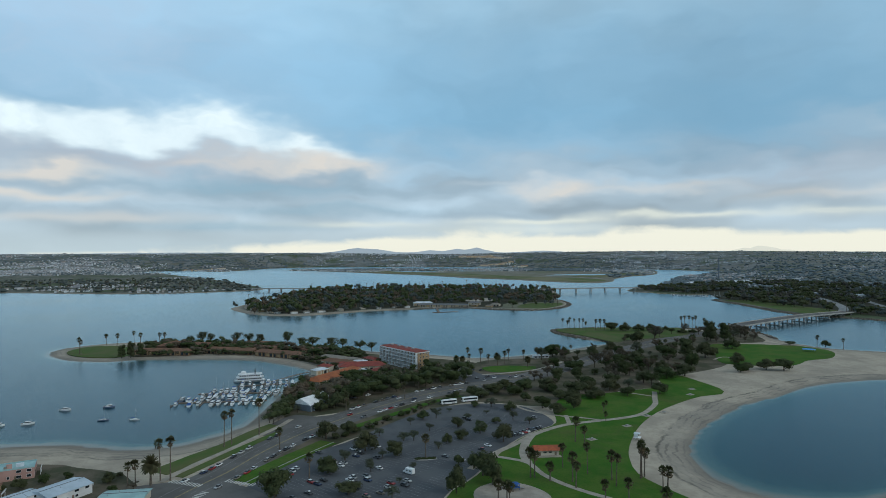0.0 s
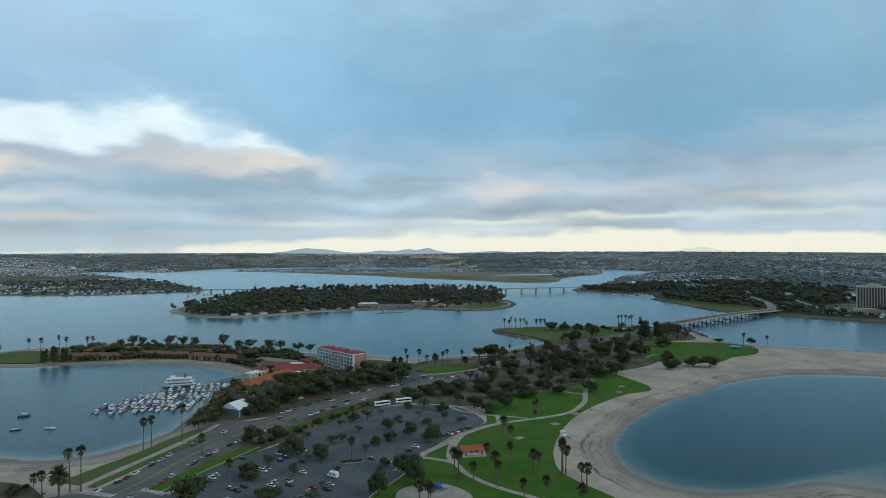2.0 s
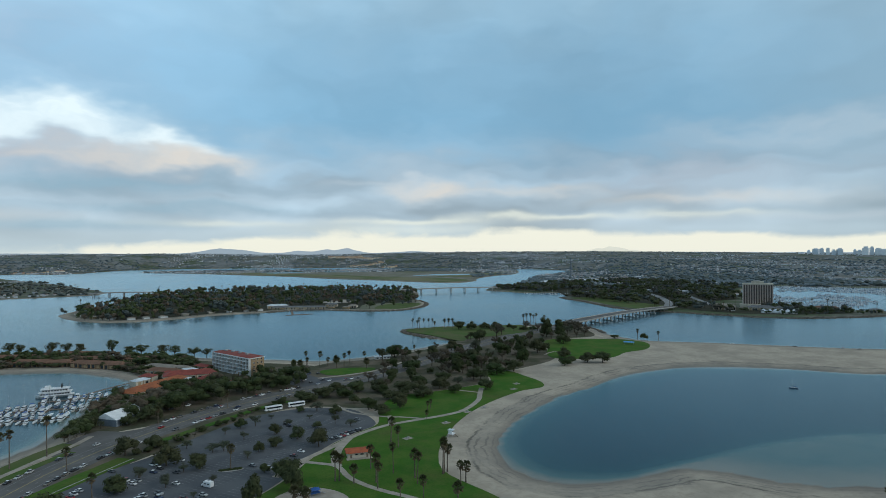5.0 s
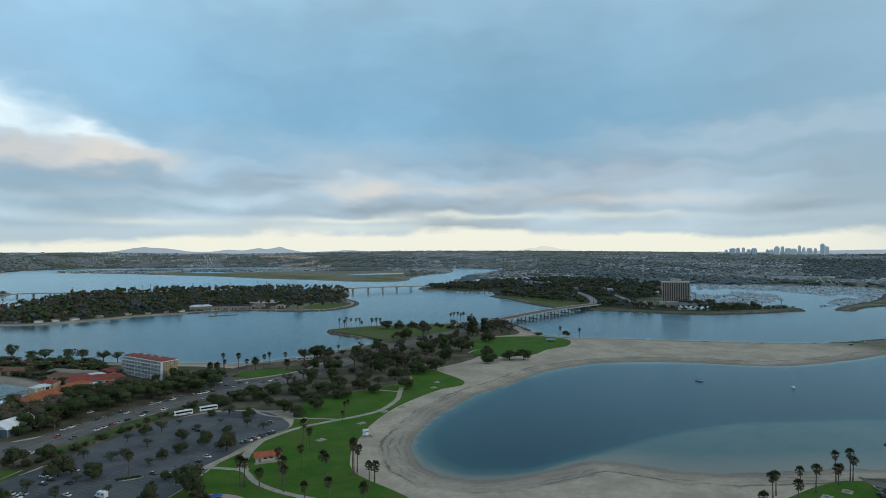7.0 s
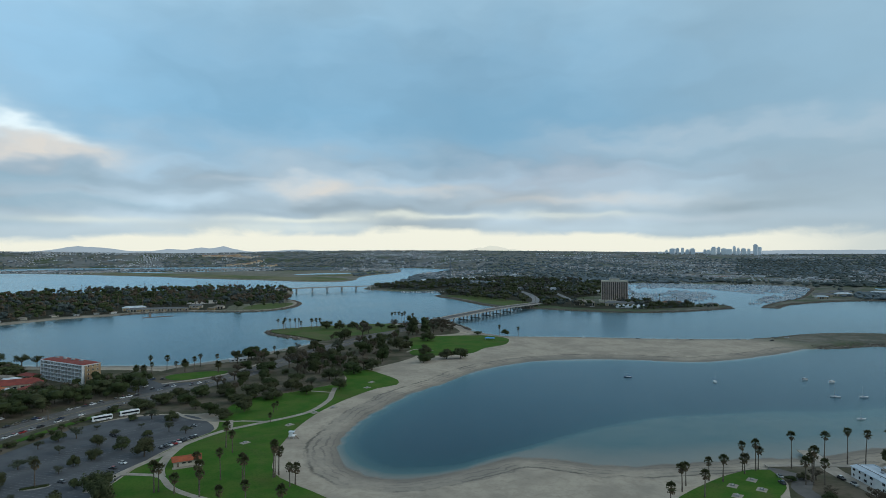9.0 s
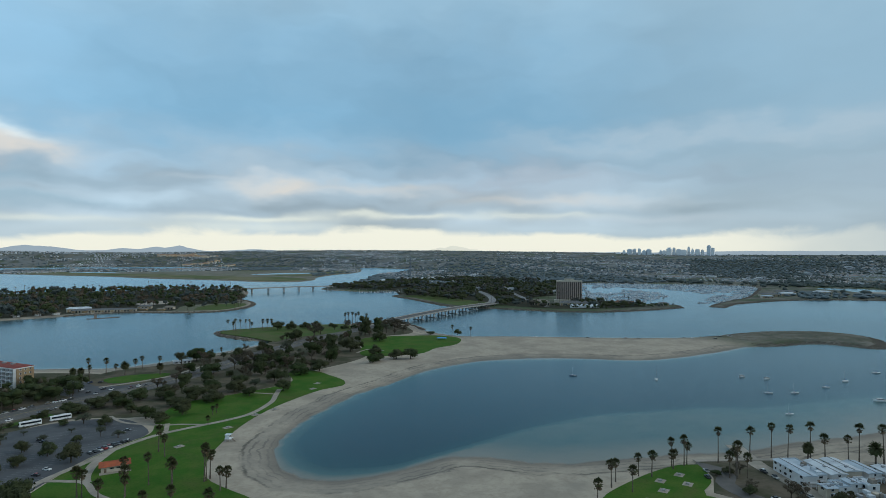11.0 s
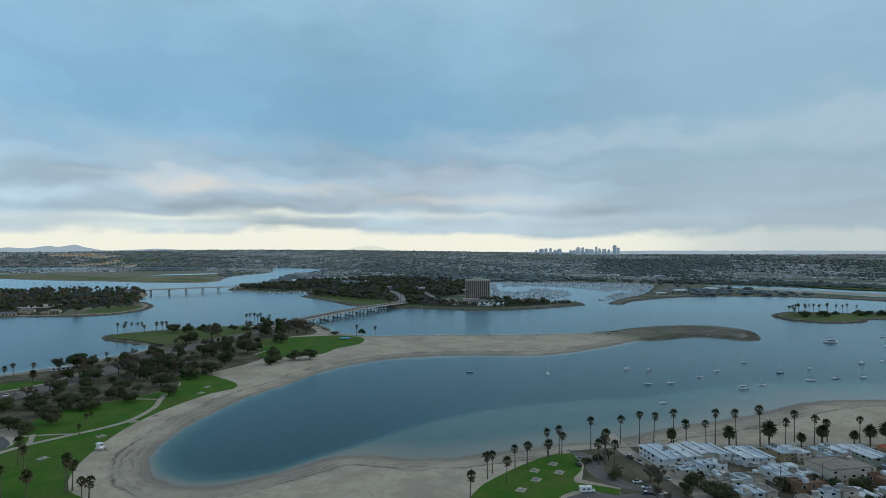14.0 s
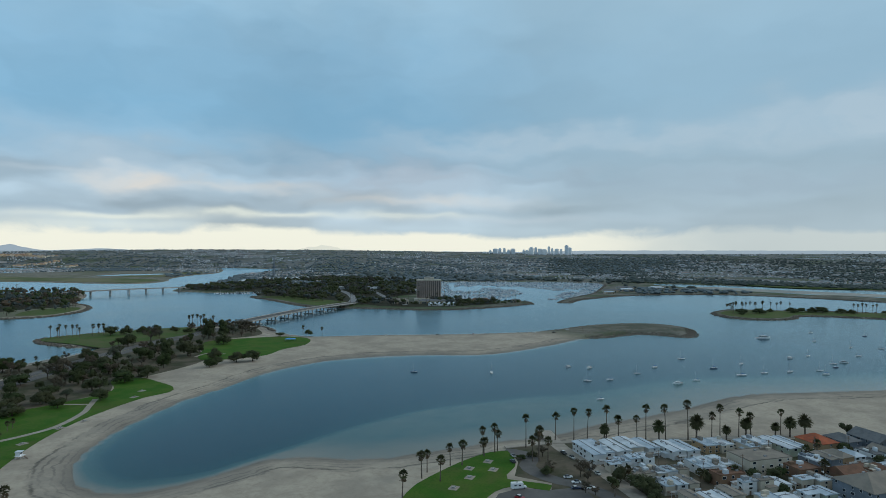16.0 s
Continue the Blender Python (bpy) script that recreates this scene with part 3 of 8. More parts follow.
TIP_LAWN = [(162, 872), (190, 818), (216, 762), (235, 782), (300, 808), (338, 840), (340, 900), (240, 906), (180, 897)]
EAST_LAWN = [(328, 744), (302, 680), (285, 618), (342, 606), (378, 634), (413, 650), (438, 690), (428, 722), (391, 740)]
HOTEL_LAWN = [(-432, 705), (-412, 678), (-380, 664), (-350, 668), (-352, 700), (-385, 740), (-425, 740)]
SOUTH_LAWN = [(254, 196), (266, 208), (282, 215), (311, 223), (333, 225), (342, 221), (338, 212), (328, 200), (316, 194), (312, 189), (318, 180), (324, 170), (318, 166), (309, 180), (296, 181),
              (284, 176), (262, 172)]
SOUTH_YARD = [(345, 224), (372, 214), (400, 198), (450, 164), (520, 118), (640, 20), (640, -60), (300, -60), (250, 40), (270, 165), (290, 172), (318, 165), (326, 172), (318, 190), (334, 204), (340, 214)]
WEST_YARD = [(-420, 318), (-235, 332), (-195, 326), (-165, 316), (-146, 296), (-160, 200), (-420, 180)]

sheet("park_earth", PARK_DIRT, 1.84, M_DIRT, "bare brown earth and thin grass under the park trees", "bare ground", smooth_step=14)
sheet("resort_earth", HOTEL_DIRT, 1.855, M_DIRT, "planted brown earth round the resort buildings", "bare ground", smooth_step=14)
sheet("yard_earth", SOUTH_YARD, 1.84, M_DIRT, "brown earth yards between the beach houses", "bare ground")
sheet("west_yard_earth", WEST_YARD, 1.84, M_DIRT, "brown earth yards behind the sandy beach", "bare ground", smooth_step=14)
sheet("parking_lot", LOT, 1.88, M_ASPHALT, "grey asphalt parking lot with white stall lines", "parking lot", smooth_step=8)
sheet("lawn", LAWN, 2.0, M_LAWN, "mown green park lawn beside the sandy cove", "lawn", smooth_step=7)
sheet("tip_lawn", TIP_LAWN, 2.0, M_LAWN_DULL, "green lawn on the tree-lined point", "lawn", smooth_step=9)
sheet("east_lawn", EAST_LAWN, 2.0, M_LAWN, "green lawn beside the sand spit", "lawn", smooth_step=9)
sheet("resort_lawn", HOTEL_LAWN, 2.0, M_LAWN_DULL, "green lawn at the tip of the resort peninsula", "lawn", smooth_step=9)
sheet("south_lawn", SOUTH_LAWN, 2.0, M_LAWN, "rounded green lawn with picnic pads and palms", "lawn", smooth_step=5)
sheet("north_lawn", [(38, 600), (46, 578), (66, 580), (90, 594), (92, 605), (62, 610)], 2.0, M_LAWN, "small green lawn beside the north beach parking", "lawn", smooth_step=6)
sheet("isle_lawn", [(150, 1225), (190, 1205), (222, 1235), (250, 1285), (255, 1330), (215, 1340), (170, 1300)], 2.15, M_LAWN_DULL, "green lawn at the end of the wooded island", "lawn", smooth_step=20)
sheet("palm_isle_lawn", [(1180, 545), (1160, 520), (1152, 482), (1180, 455), (1220, 445), (1262, 455), (1300, 435), (1345, 345), (1400, 290), (1440, 350), (1335, 485), (1268, 555), (1225, 562)],
      2.2, M_LAWN_DULL, "green lawn on the low palm island", "lawn", smooth_step=20)
sheet("landing_lawn", [(640, 1390), (642, 1300), (640, 1150), (655, 1090), (700, 1060), (740, 1100), (720, 1250), (700, 1370)], 2.4, M_LAWN_DULL, "green shore park beside the bridge landing", "lawn", smooth_step=30)

sheet("fiesta_grass", [(-560, 3420), (-280, 3120), (-60, 2900), (130, 2640), (310, 2430), (420, 2280), (520, 2190), (580, 2250), (620, 2330), (560, 2480), (420, 2600), (300, 2740), (120, 2960), (-120, 3180), (-380, 3440)], 2.4, M_MARSH,
      "dull green scrub grass on the flat island", "grass", 1.2, 40)
sheet("fiesta_grass", [(560, 2700), (660, 2560), (780, 2720), (930, 2880), (1040, 3120), (900, 3020), (760, 2780)], 2.4, M_MARSH,
      "dull green scrub grass on the flat island", "grass", 1.2, 40)
sheet("river_park", [(2110, 960), (2095, 800), (2200, 640), (2300, 400), (2480, 430), (2420, 640), (2420, 860), (2330, 1050), (2200, 1120)], 3.6, M_LAWN_DULL, "flat green park beyond the river channel", "park", 1.4, 40)
# pale grey-tan sheet over the near half of the channel
sheet("mud_flat", [(1872, 1040), (1960, 1000), (1985, 800), (2040, 520), (2080, 200), (1990, 200), (1925, 500), (1868, 780), (1862, 930)], 0.3, M_PALE_FLAT, "pale grey-tan flat along the river channel", "mud", 0.8, 40)
BOULEVARD = [(-150, 215), (-133, 262), (-122, 295), (-112, 320), (-103, 352), (-88, 388), (-70, 418), (-47, 452), (-22, 482), (8, 508), (50, 536), (110, 590), (195, 690), (300, 795), (424, 884)]
tagged(part("boulevard", ribbon(BOULEVARD, 25, 1.92, 0.5, 8), M_ROAD), "wide grey asphalt boulevard with lane lines", "road", kind="structure")
tagged(part("side_street", ribbon([(388, 236), (371, 206), (366, 188), (359, 167), (350, 145), (335, 108), (318, 60)], 9, 1.92, 0.5), M_PATH),
       "pale concrete street beside the beach houses", "street", kind="structure")
tagged(part("drive", ribbon([(341, 222), (346, 212), (343, 203), (334, 197), (330, 186), (331, 172), (336, 158), (334, 130)], 9, 1.9, 0.4), M_ROAD),
       "dark asphalt drive beside the rounded lawn", "drive", kind="structure")
sheet("south_parking", [(286, 172), (296, 178), (309, 177), (320, 166), (334, 160), (325, 140), (290, 130), (270, 150)], 1.9, M_ROAD, "small dark asphalt parking area with a camper", "parking lot")
sheet("north_parking", [(20, 602), (34, 572), (48, 566), (80, 566), (84, 548), (60, 528), (30, 525), (0, 560)], 1.87, M_ASPHALT, "asphalt parking area beside the north beach", "parking lot")
sheet("crossing_road", [(-150, 300), (-118, 312), (-92, 296), (-60, 268), (-75, 252), (-104, 272), (-120, 290), (-150, 284)], 1.935, M_ROAD, "asphalt street crossing the boulevard", "street")

tagged(part("median_earth", ribbon([(-94, 312), (-78, 362), (-54, 398), (-28, 436), (2, 468), (40, 482), (80, 474)], 24, 1.865, 0.4, 6), M_DIRT), "bare brown earth strip beside the boulevard", "bare ground", kind="structure")
tagged(part("verge", ribbon([(-135, 312), (-127, 333), (-119, 354), (-110, 376), (-104, 388)], 5.5, 2.02, 0.5, 5), M_LAWN_DULL), "green grass verge above the bay beach", "verge", kind="structure")
sheet("resort_drive", [(-118, 390), (-112, 415), (-104, 430), (-88, 425), (-70, 432), (-76, 410), (-84, 396), (-98, 376), (-107, 378)], 1.9, M_ROAD, "grey asphalt forecourt beside the boulevard", "drive", smooth_step=6)
# dark sheets added so that no pale ground shows between the crowns
sheet("island_floor", [(-405, 1270), (-350, 1165), (-290, 1125), (-215, 1150), (-150, 1200), (-60, 1232), (20, 1262), (110, 1226), (140, 1330), (240, 1360), (250, 1450), (280, 1680), (150, 1830), (-250, 1830), (-360, 1700), (-395, 1400)],
      2.06, M_WOOD_FLOOR, "dark ground sheet under the island woods", "woodland floor", 0.8, 30)
sheet("landing_floor", [(660, 1420), (735, 1120), (745, 1030), (790, 965), (850, 935), (1000, 930), (940, 1010), (870, 1040), (850, 1150), (930, 1230), (1000, 1250), (1130, 1490), (1340, 1720), (1200, 2080), (900, 1980), (730, 1880), (640, 1740), (690, 1600)],
      2.3, M_WOOD_FLOOR, "dark ground sheet under the landing woods", "woodland floor", 0.8, 40)
# flat pale sheet added in place of the island's pale lagoon
sheet("island_inlet_sand", [(48, 1395), (70, 1375), (110, 1385), (128, 1430), (105, 1465), (66, 1455)], 2.16, M_PATH, "pale sheet standing in for the island's inner inlet", "sand", 0.6, 12)

PATHS = [
    ("park_path", [(14, 322), (26, 343), (43, 364), (59, 385), (79, 402), (101, 411), (123, 419), (140, 430), (157, 455), (164, 475), (171, 496)], 4.0),
    ("park_path", [(26, 343), (38, 337), (46, 331), (51, 314), (59, 301), (68, 291), (80, 280), (95, 262)], 3.2),
    ("park_path", [(56, 384), (48, 362), (45, 342), (46, 331)], 5.0),
    ("park_path", [(106, 414), (92, 421), (82, 424), (60, 440), (50, 462)], 2.4),
    ("park_path", [(85, 426), (84, 412), (83, 404)], 3.0),
    ("park_path", [(142, 497), (155, 488), (165, 480)], 2.0),
    ("shore_path", [(-141, 305), (-134, 330), (-125, 352), (-116, 378), (-108, 400), (-104, 418)], 3.5),
    ("park_path", [(283, 640), (300, 655), (315, 640)], 2.5),
    ("park_path", [(395, 757), (420, 735), (436, 712)], 3.0),
    ("beach_walk", [(345, 226), (372, 216), (400, 201), (430, 182), (470, 156), (515, 128), (600, 70)], 4.0),
    ("north_path", [(36, 566), (60, 574), (92, 592), (130, 640)], 3.0),
]
for k, (nm, pts, w) in enumerate(PATHS):
    tagged(part(nm, ribbon(pts, w, 2.05 + 0.007 * k, 0.4, 4), M_PATH), "pale concrete footpath through the park", "path", kind="structure")
sheet("playground_sand", [(14, 288), (20, 300), (32, 304), (45, 296), (50, 282), (40, 262), (20, 262)], 2.07, M_PATH, "round pale sand playground in the lawn", "playground", smooth_step=3)
tagged(part("verge", ribbon([(-103, 306), (-91, 334), (-72, 370)], 12, 2.02, 0.5, 5, -3), M_LAWN), "green grass verge beside the boulevard", "verge", kind="structure")
tagged(part("verge", ribbon([(-62, 398), (-36, 432), (-8, 468), (12, 486)], 6, 2.02, 0.5, 5, -2), M_LAWN), "green grass verge beside the boulevard", "verge", kind="structure")
tagged(part("verge", ribbon([(-149, 318), (-139, 340), (-128, 362), (-119, 388), (-111, 404)], 13, 2.02, 0.5, 5, -1), M_LAWN_DULL), "green grass verge above the bay beach", "verge", kind="structure")
tagged(part("kerb", ribbon([(-100, 300), (-86, 330), (-66, 368)], 0.5, 2.1, 0.4, 5), M_CONC), "pale concrete kerb of the parking lot", "kerb", kind="structure")


def dashes(points, off, length, gap, w, z):
    c = [Vector(p) for p in curve(points, 2.0)]
    mesh, run = Mesh(), 0.0
    for a, b in zip(c, c[1:]):
        if run % (length + gap) < length:
            d = (b - a).normalized()
            s = Vector((-d.y, d.x))
            q = [a + s * (off + w / 2), a + s * (off - w / 2), b + s * (off - w / 2), b + s * (off + w / 2)]
            mesh.add([(p.x, p.y, z) for p in q], [(0, 1, 2, 3)])
        run += (b - a).length
    return mesh


for off, ln, gp, mat in ((0.25, 999, 0, M_YELLOW), (-0.25, 999, 0, M_YELLOW), (3.6, 3, 7, M_FADED), (-3.6, 3, 7, M_FADED), (7.4, 999, 0, M_FADED), (-7.4, 999, 0, M_FADED)):
    tagged(part("lane_line", dashes(BOULEVARD, off, ln, gp, 0.3, 1.945), mat), "painted lane line on the boulevard", "road marking", kind="structure")
bars = Mesh()
for cx, cy, yaw, n in ((-127, 303, 70, 12), (-100, 304, 70, 11), (-116, 286, 160, 10)):
    for i in range(n):
        q = Matrix.Rotation(radians(yaw - 90), 2) @ Vector((i * 1.6 - n * 0.8, 0))
        bars.box((cx + q.x, cy + q.y, 1.945), (0.7, 4.0, 0.02), yaw - 90)
tagged(part("crosswalk", bars, M_LINE), "white striped crosswalks at the street crossing", "road marking", kind="structure")
# stall lines, in double rows across the lot
stalls = Mesh()
lot_line = curve(LOT, 8, True)
AX, AY = Vector((math.cos(radians(52)), math.sin(radians(52)))), Vector((-math.sin(radians(52)), math.cos(radians(52))))
ROWS_V = [-84 + 17.5 * i for i in range(11)]
spots = []
for v in ROWS_V:
    for i in range(-40, 110):
        c = Vector((-75, 300)) + AX * (i * 2.75) - AY * (v + 84)
        for side in (-2.6, 2.6):
            p = c - AY * side
            spots.append((p.x, p.y, side))
inside = reach(lot_line, np.array([s[0] for s in spots]), np.array([s[1] for s in spots])) > 4
spots = [s for s, k in zip(spots, inside) if k]
for x, y, side in spots:
    stalls.box((x - AX.x * 1.37, y - AX.y * 1.37, 1.88), (0.13, 4.6, 0.012), 52)
tagged(part("stall_lines", stalls, M_FADED), "white painted stall lines on the asphalt lot", "road marking", kind="structure")


# ---- trees ----
def foliage(name, a, b, c):
    def build(N, bsdf):
        r = N.n("ShaderNodeObjectInfo").outputs["Random"]
        i = N.n("ShaderNodeNewGeometry").outputs["Random Per Island"]
        col = N.mix(N.math("MULTIPLY", i, 0.9), a, b)
        N.l(N.mix(N.math("MULTIPLY", r, 0.8), col, c), bsdf.inputs["Base Color"])
    return material(name, a, 0.85, build, spec=0.15)


M_LEAF = foliage("dark_leaves", (0.033, 0.046, 0.019), (0.072, 0.090, 0.036), (0.062, 0.060, 0.032))
M_LEAF_BROWN = foliage("brown_leaves", (0.078, 0.060, 0.042), (0.130, 0.098, 0.068), (0.074, 0.070, 0.050))
M_LEAF_GREEN = foliage("green_leaves", (0.025, 0.042, 0.013), (0.054, 0.072, 0.025), (0.042, 0.048, 0.020))
M_LEAF_GREY = foliage("grey_green_leaves", (0.052, 0.064, 0.040), (0.096, 0.108, 0.072), (0.075, 0.080, 0.056))
M_FROND = foliage("palm_fronds", (0.042, 0.054, 0.022), (0.085, 0.092, 0.040), (0.070, 0.062, 0.032))
M_DEAD = foliage("dead_fronds", (0.10, 0.075, 0.045), (0.16, 0.12, 0.07), (0.08, 0.06, 0.04))
M_BARK = mottled("bark", (0.11, 0.09, 0.07), (0.06, 0.05, 0.04), 1.5, 0.95, 8.0, 0.4, 0.02, 0.1)
M_PALM_BARK = mottled("palm_bark", (0.17, 0.14, 0.11), (0.10, 0.08, 0.065), 1.2, 0.95, 7.0, 0.4, 0.02, 0.1)


def leaves(mesh, rnd, c, r, n, size, mi=0, flat=1.0):
    """Small bent leaf clumps spread over and in a lobe."""
    for _ in range(n):
        d = Vector((rnd.gauss(0, 1), rnd.gauss(0, 1), rnd.gauss(0, 1) * 0.9 + 0.25)).normalized()
        k = 0.72 + 0.36 * rnd.random()
        p = Vector((c[0] + d.x * r[0] * k, c[1] + d.y * r[1] * k, c[2] + d.z * r[2] * k))
        nrm = (d + Vector((rnd.uniform(-.6, .6), rnd.uniform(-.6, .6), rnd.uniform(-.3, .7)))).normalized()
        a = nrm.orthogonal().normalized()
        a.rotate(Matrix.Rotation(rnd.uniform(0, 6.28), 3, nrm))
        b = nrm.cross(a)
        s = size * rnd.uniform(0.6, 1.4)
        e = nrm * s * 0.4
        mesh.add([p - a * s - e, p - b * s * 0.75, p + a * s - e, p + b * s * 0.75], [(0, 1, 3), (1, 2, 3)], mi)


def blob(mesh, rnd, c, r, mi=0):
    """A rough dark core that keeps a lobe from being see-through."""
    t = (1 + 5 ** 0.5) / 2
    vs = [(-1, t, 0), (1, t, 0), (-1, -t, 0), (1, -t, 0), (0, -1, t), (0, 1, t), (0, -1, -t), (0, 1, -t), (t, 0, -1), (t, 0, 1), (-t, 0, -1), (-t, 0, 1)]
    fs = [(0, 11, 5), (0, 5, 1), (0, 1, 7), (0, 7, 10), (0, 10, 11), (1, 5, 9), (5, 11, 4), (11, 10, 2), (10, 7, 6), (7, 1, 8), (3, 9, 4), (3, 4, 2), (3, 2, 6), (3, 6, 8), (3, 8, 9),
          (4, 9, 5), (2, 4, 11), (6, 2, 10), (8, 6, 7), (9, 8, 1)]
    out = []
    for v in vs:
        k = rnd.uniform(0.75, 1.1) / 1.9
        out.append((c[0] + v[0] * r[0] * k, c[1] + v[1] * r[1] * k, c[2] + v[2] * r[2] * k))
    mesh.add(out, fs, mi)


def make_tree(name, label, seed, style, leaf):
    """A tree of height 1 and width 1 with trunk, limbs and a crown of leaf clumps."""
    rnd = random.Random(seed)
    root = thing(name, label, "tree", pose(0, 0, -400))
    trunk, crown = Mesh(), Mesh()
    lobes = []
    if style == "round":
        for i in range(9):
            a, q = i * 2.4 + rnd.random(), (0.10 + 0.22 * math.sqrt(rnd.random())) if i else 0
            lobes.append(((math.cos(a) * q, math.sin(a) * q, rnd.uniform(0.28, 0.72) if i else 0.70), (rnd.uniform(.19, .27),) * 2 + (rnd.uniform(.18, .27),)))
        n, size = 135, 0.040
    elif style == "umbrella":
        for i in range(9):
            a, q = i * 2.4 + rnd.random(), 0.14 + 0.24 * rnd.random() if i else 0
            lobes.append(((math.cos(a) * q, math.sin(a) * q, rnd.uniform(0.52, 0.82)), (rnd.uniform(.15, .22),) * 2 + (rnd.uniform(.12, .19),)))
        n, size = 130, 0.034
    elif style == "tall":
        for i in range(10):
            a, q = i * 2.4, rnd.uniform(0.05, 0.24)
            z = 0.22 + 0.07 * i
            lobes.append(((math.cos(a) * q, math.sin(a) * q, z), (rnd.uniform(.17, .26) * (1.15 - z * 0.5),) * 2 + (rnd.uniform(.10, .16),)))
        n, size = 140, 0.036
    elif style == "lacy":
        for i in range(14):
            a, q = i * 2.4 + rnd.random(), 0.36 * math.sqrt(rnd.random())
            lobes.append(((math.cos(a) * q, math.sin(a) * q, rnd.uniform(0.50, 0.86) - q * 0.2), (rnd.uniform(.12, .19),) * 2 + (rnd.uniform(.10, .15),)))
        n, size = 90, 0.026
    else:  # thin, half-bare
        for i in range(12):
            a, q = i * 2.4 + rnd.random(), 0.12 + 0.28 * rnd.random()
            lobes.append(((math.cos(a) * q, math.sin(a) * q, rnd.uniform(0.5, 0.88)), (rnd.uniform(.10, .16),) * 2 + (rnd.uniform(.08, .14),)))
        n, size = 110, 0.024
    trunk.tube((0, 0, -0.02), (0.01, 0.0, 0.35), 0.035, 0.024, 7)
    for c, r in lobes:
        trunk.tube((0.01, 0, 0.30), (c[0] * 0.9, c[1] * 0.9, c[2]), 0.016, 0.006, 5, cap=False)
        if style not in ("thin", "lacy"):
            blob(crown, rnd, c, [q * 0.74 for q in r])
        leaves(crown, rnd, c, r, n, size)
    part("trunk", trunk, M_BARK, root)
    part("crown", crown, leaf, root)
    return root


TREES = {
    "round": [make_tree("tree", "dark round-crowned broadleaf tree in the park", 11 + i, "round", M_LEAF) for i in range(4)],
    "green": [make_tree("tree", "green leafy broadleaf tree with a full crown", 31 + i, "round", M_LEAF_GREEN) for i in range(2)],
    "flat": [make_tree("tree", "dark flat-topped pine with a bare trunk", 41 + i, "umbrella", M_LEAF) for i in range(3)],
    "tall": [make_tree("tree", "tall dark evergreen tree with a narrow crown", 51 + i, "tall", M_LEAF) for i in range(2)],
    "lacy": [make_tree("tree", "dark feathery tree with an open crown on a bare trunk", 71 + i, "lacy", M_LEAF) for i in range(3)],
    "grey": [make_tree("tree", "grey-green small tree with a loose round crown", 81 + i, "lacy", M_LEAF_GREY) for i in range(3)],
    "brown": [make_tree("tree", "brownish half-bare tree with thin foliage", 61 + i, "thin", M_LEAF_BROWN) for i in range(3)],
}


def make_fan_palm(seed, h):
    rnd = random.Random(seed)
    root = thing("fan_palm", "tall slim fan palm with a small tufted crown", "palm tree", pose(0, 0, -400))
    lean = Vector((rnd.uniform(-.05, .05) * h, rnd.uniform(-.03, .03) * h, 0))
    trunk = Mesh()
    pts = [Vector((0, 0, -0.5)), Vector((0, 0, h * 0.3)) + lean * 0.15, Vector((0, 0, h * 0.65)) + lean * 0.5, Vector((0, 0, h - 1.6)) + lean]
    rad = [0.42, 0.28, 0.23, 0.22]
    for i in range(3):
        trunk.tube(pts[i], pts[i + 1], rad[i], rad[i + 1], 7, cap=False)
    top = pts[3]
    crown, skirt = Mesh(), Mesh()

    def fan(mesh, az, el, reach_, size, droop):
        d = Vector((math.cos(az) * math.cos(el), math.sin(az) * math.cos(el), math.sin(el)))
        tip = top + d * reach_
        mesh.tube(top, tip, 0.04, 0.03, 3, cap=False)
        side = d.cross(Vector((0, 0, 1))).normalized()
        up = side.cross(d)
        vs = [tip]
        m = 7
        for j in range(m):
            t = (j / (m - 1) - 0.5) * 2.9
            q = tip + (d * math.cos(t) + side * math.sin(t)) * size * (1.0 if j % 2 else 0.72) + up * rnd.uniform(-.1, .15) + Vector((0, 0, -droop * (0.4 + abs(math.sin(t)))))
            vs.append(q)
        mesh.add(vs, [(0, j, j + 1) for j in range(1, m)])

    for i in range(42):
        fan(crown, i * 2.4 + rnd.random() * 0.5, rnd.uniform(-0.25, 1.35), rnd.uniform(1.1, 1.7), rnd.uniform(0.95, 1.35), 0.3)
    for i in range(24):
        fan(skirt, i * 2.4, rnd.uniform(-1.4, -0.6), rnd.uniform(1.0, 2.3), 0.7, 0.5)
    part("trunk", trunk, M_PALM_BARK, root)
    part("crown", crown, M_FROND, root)
    part("skirt", skirt, M_DEAD, root, "brown hanging dead fronds")
    return root


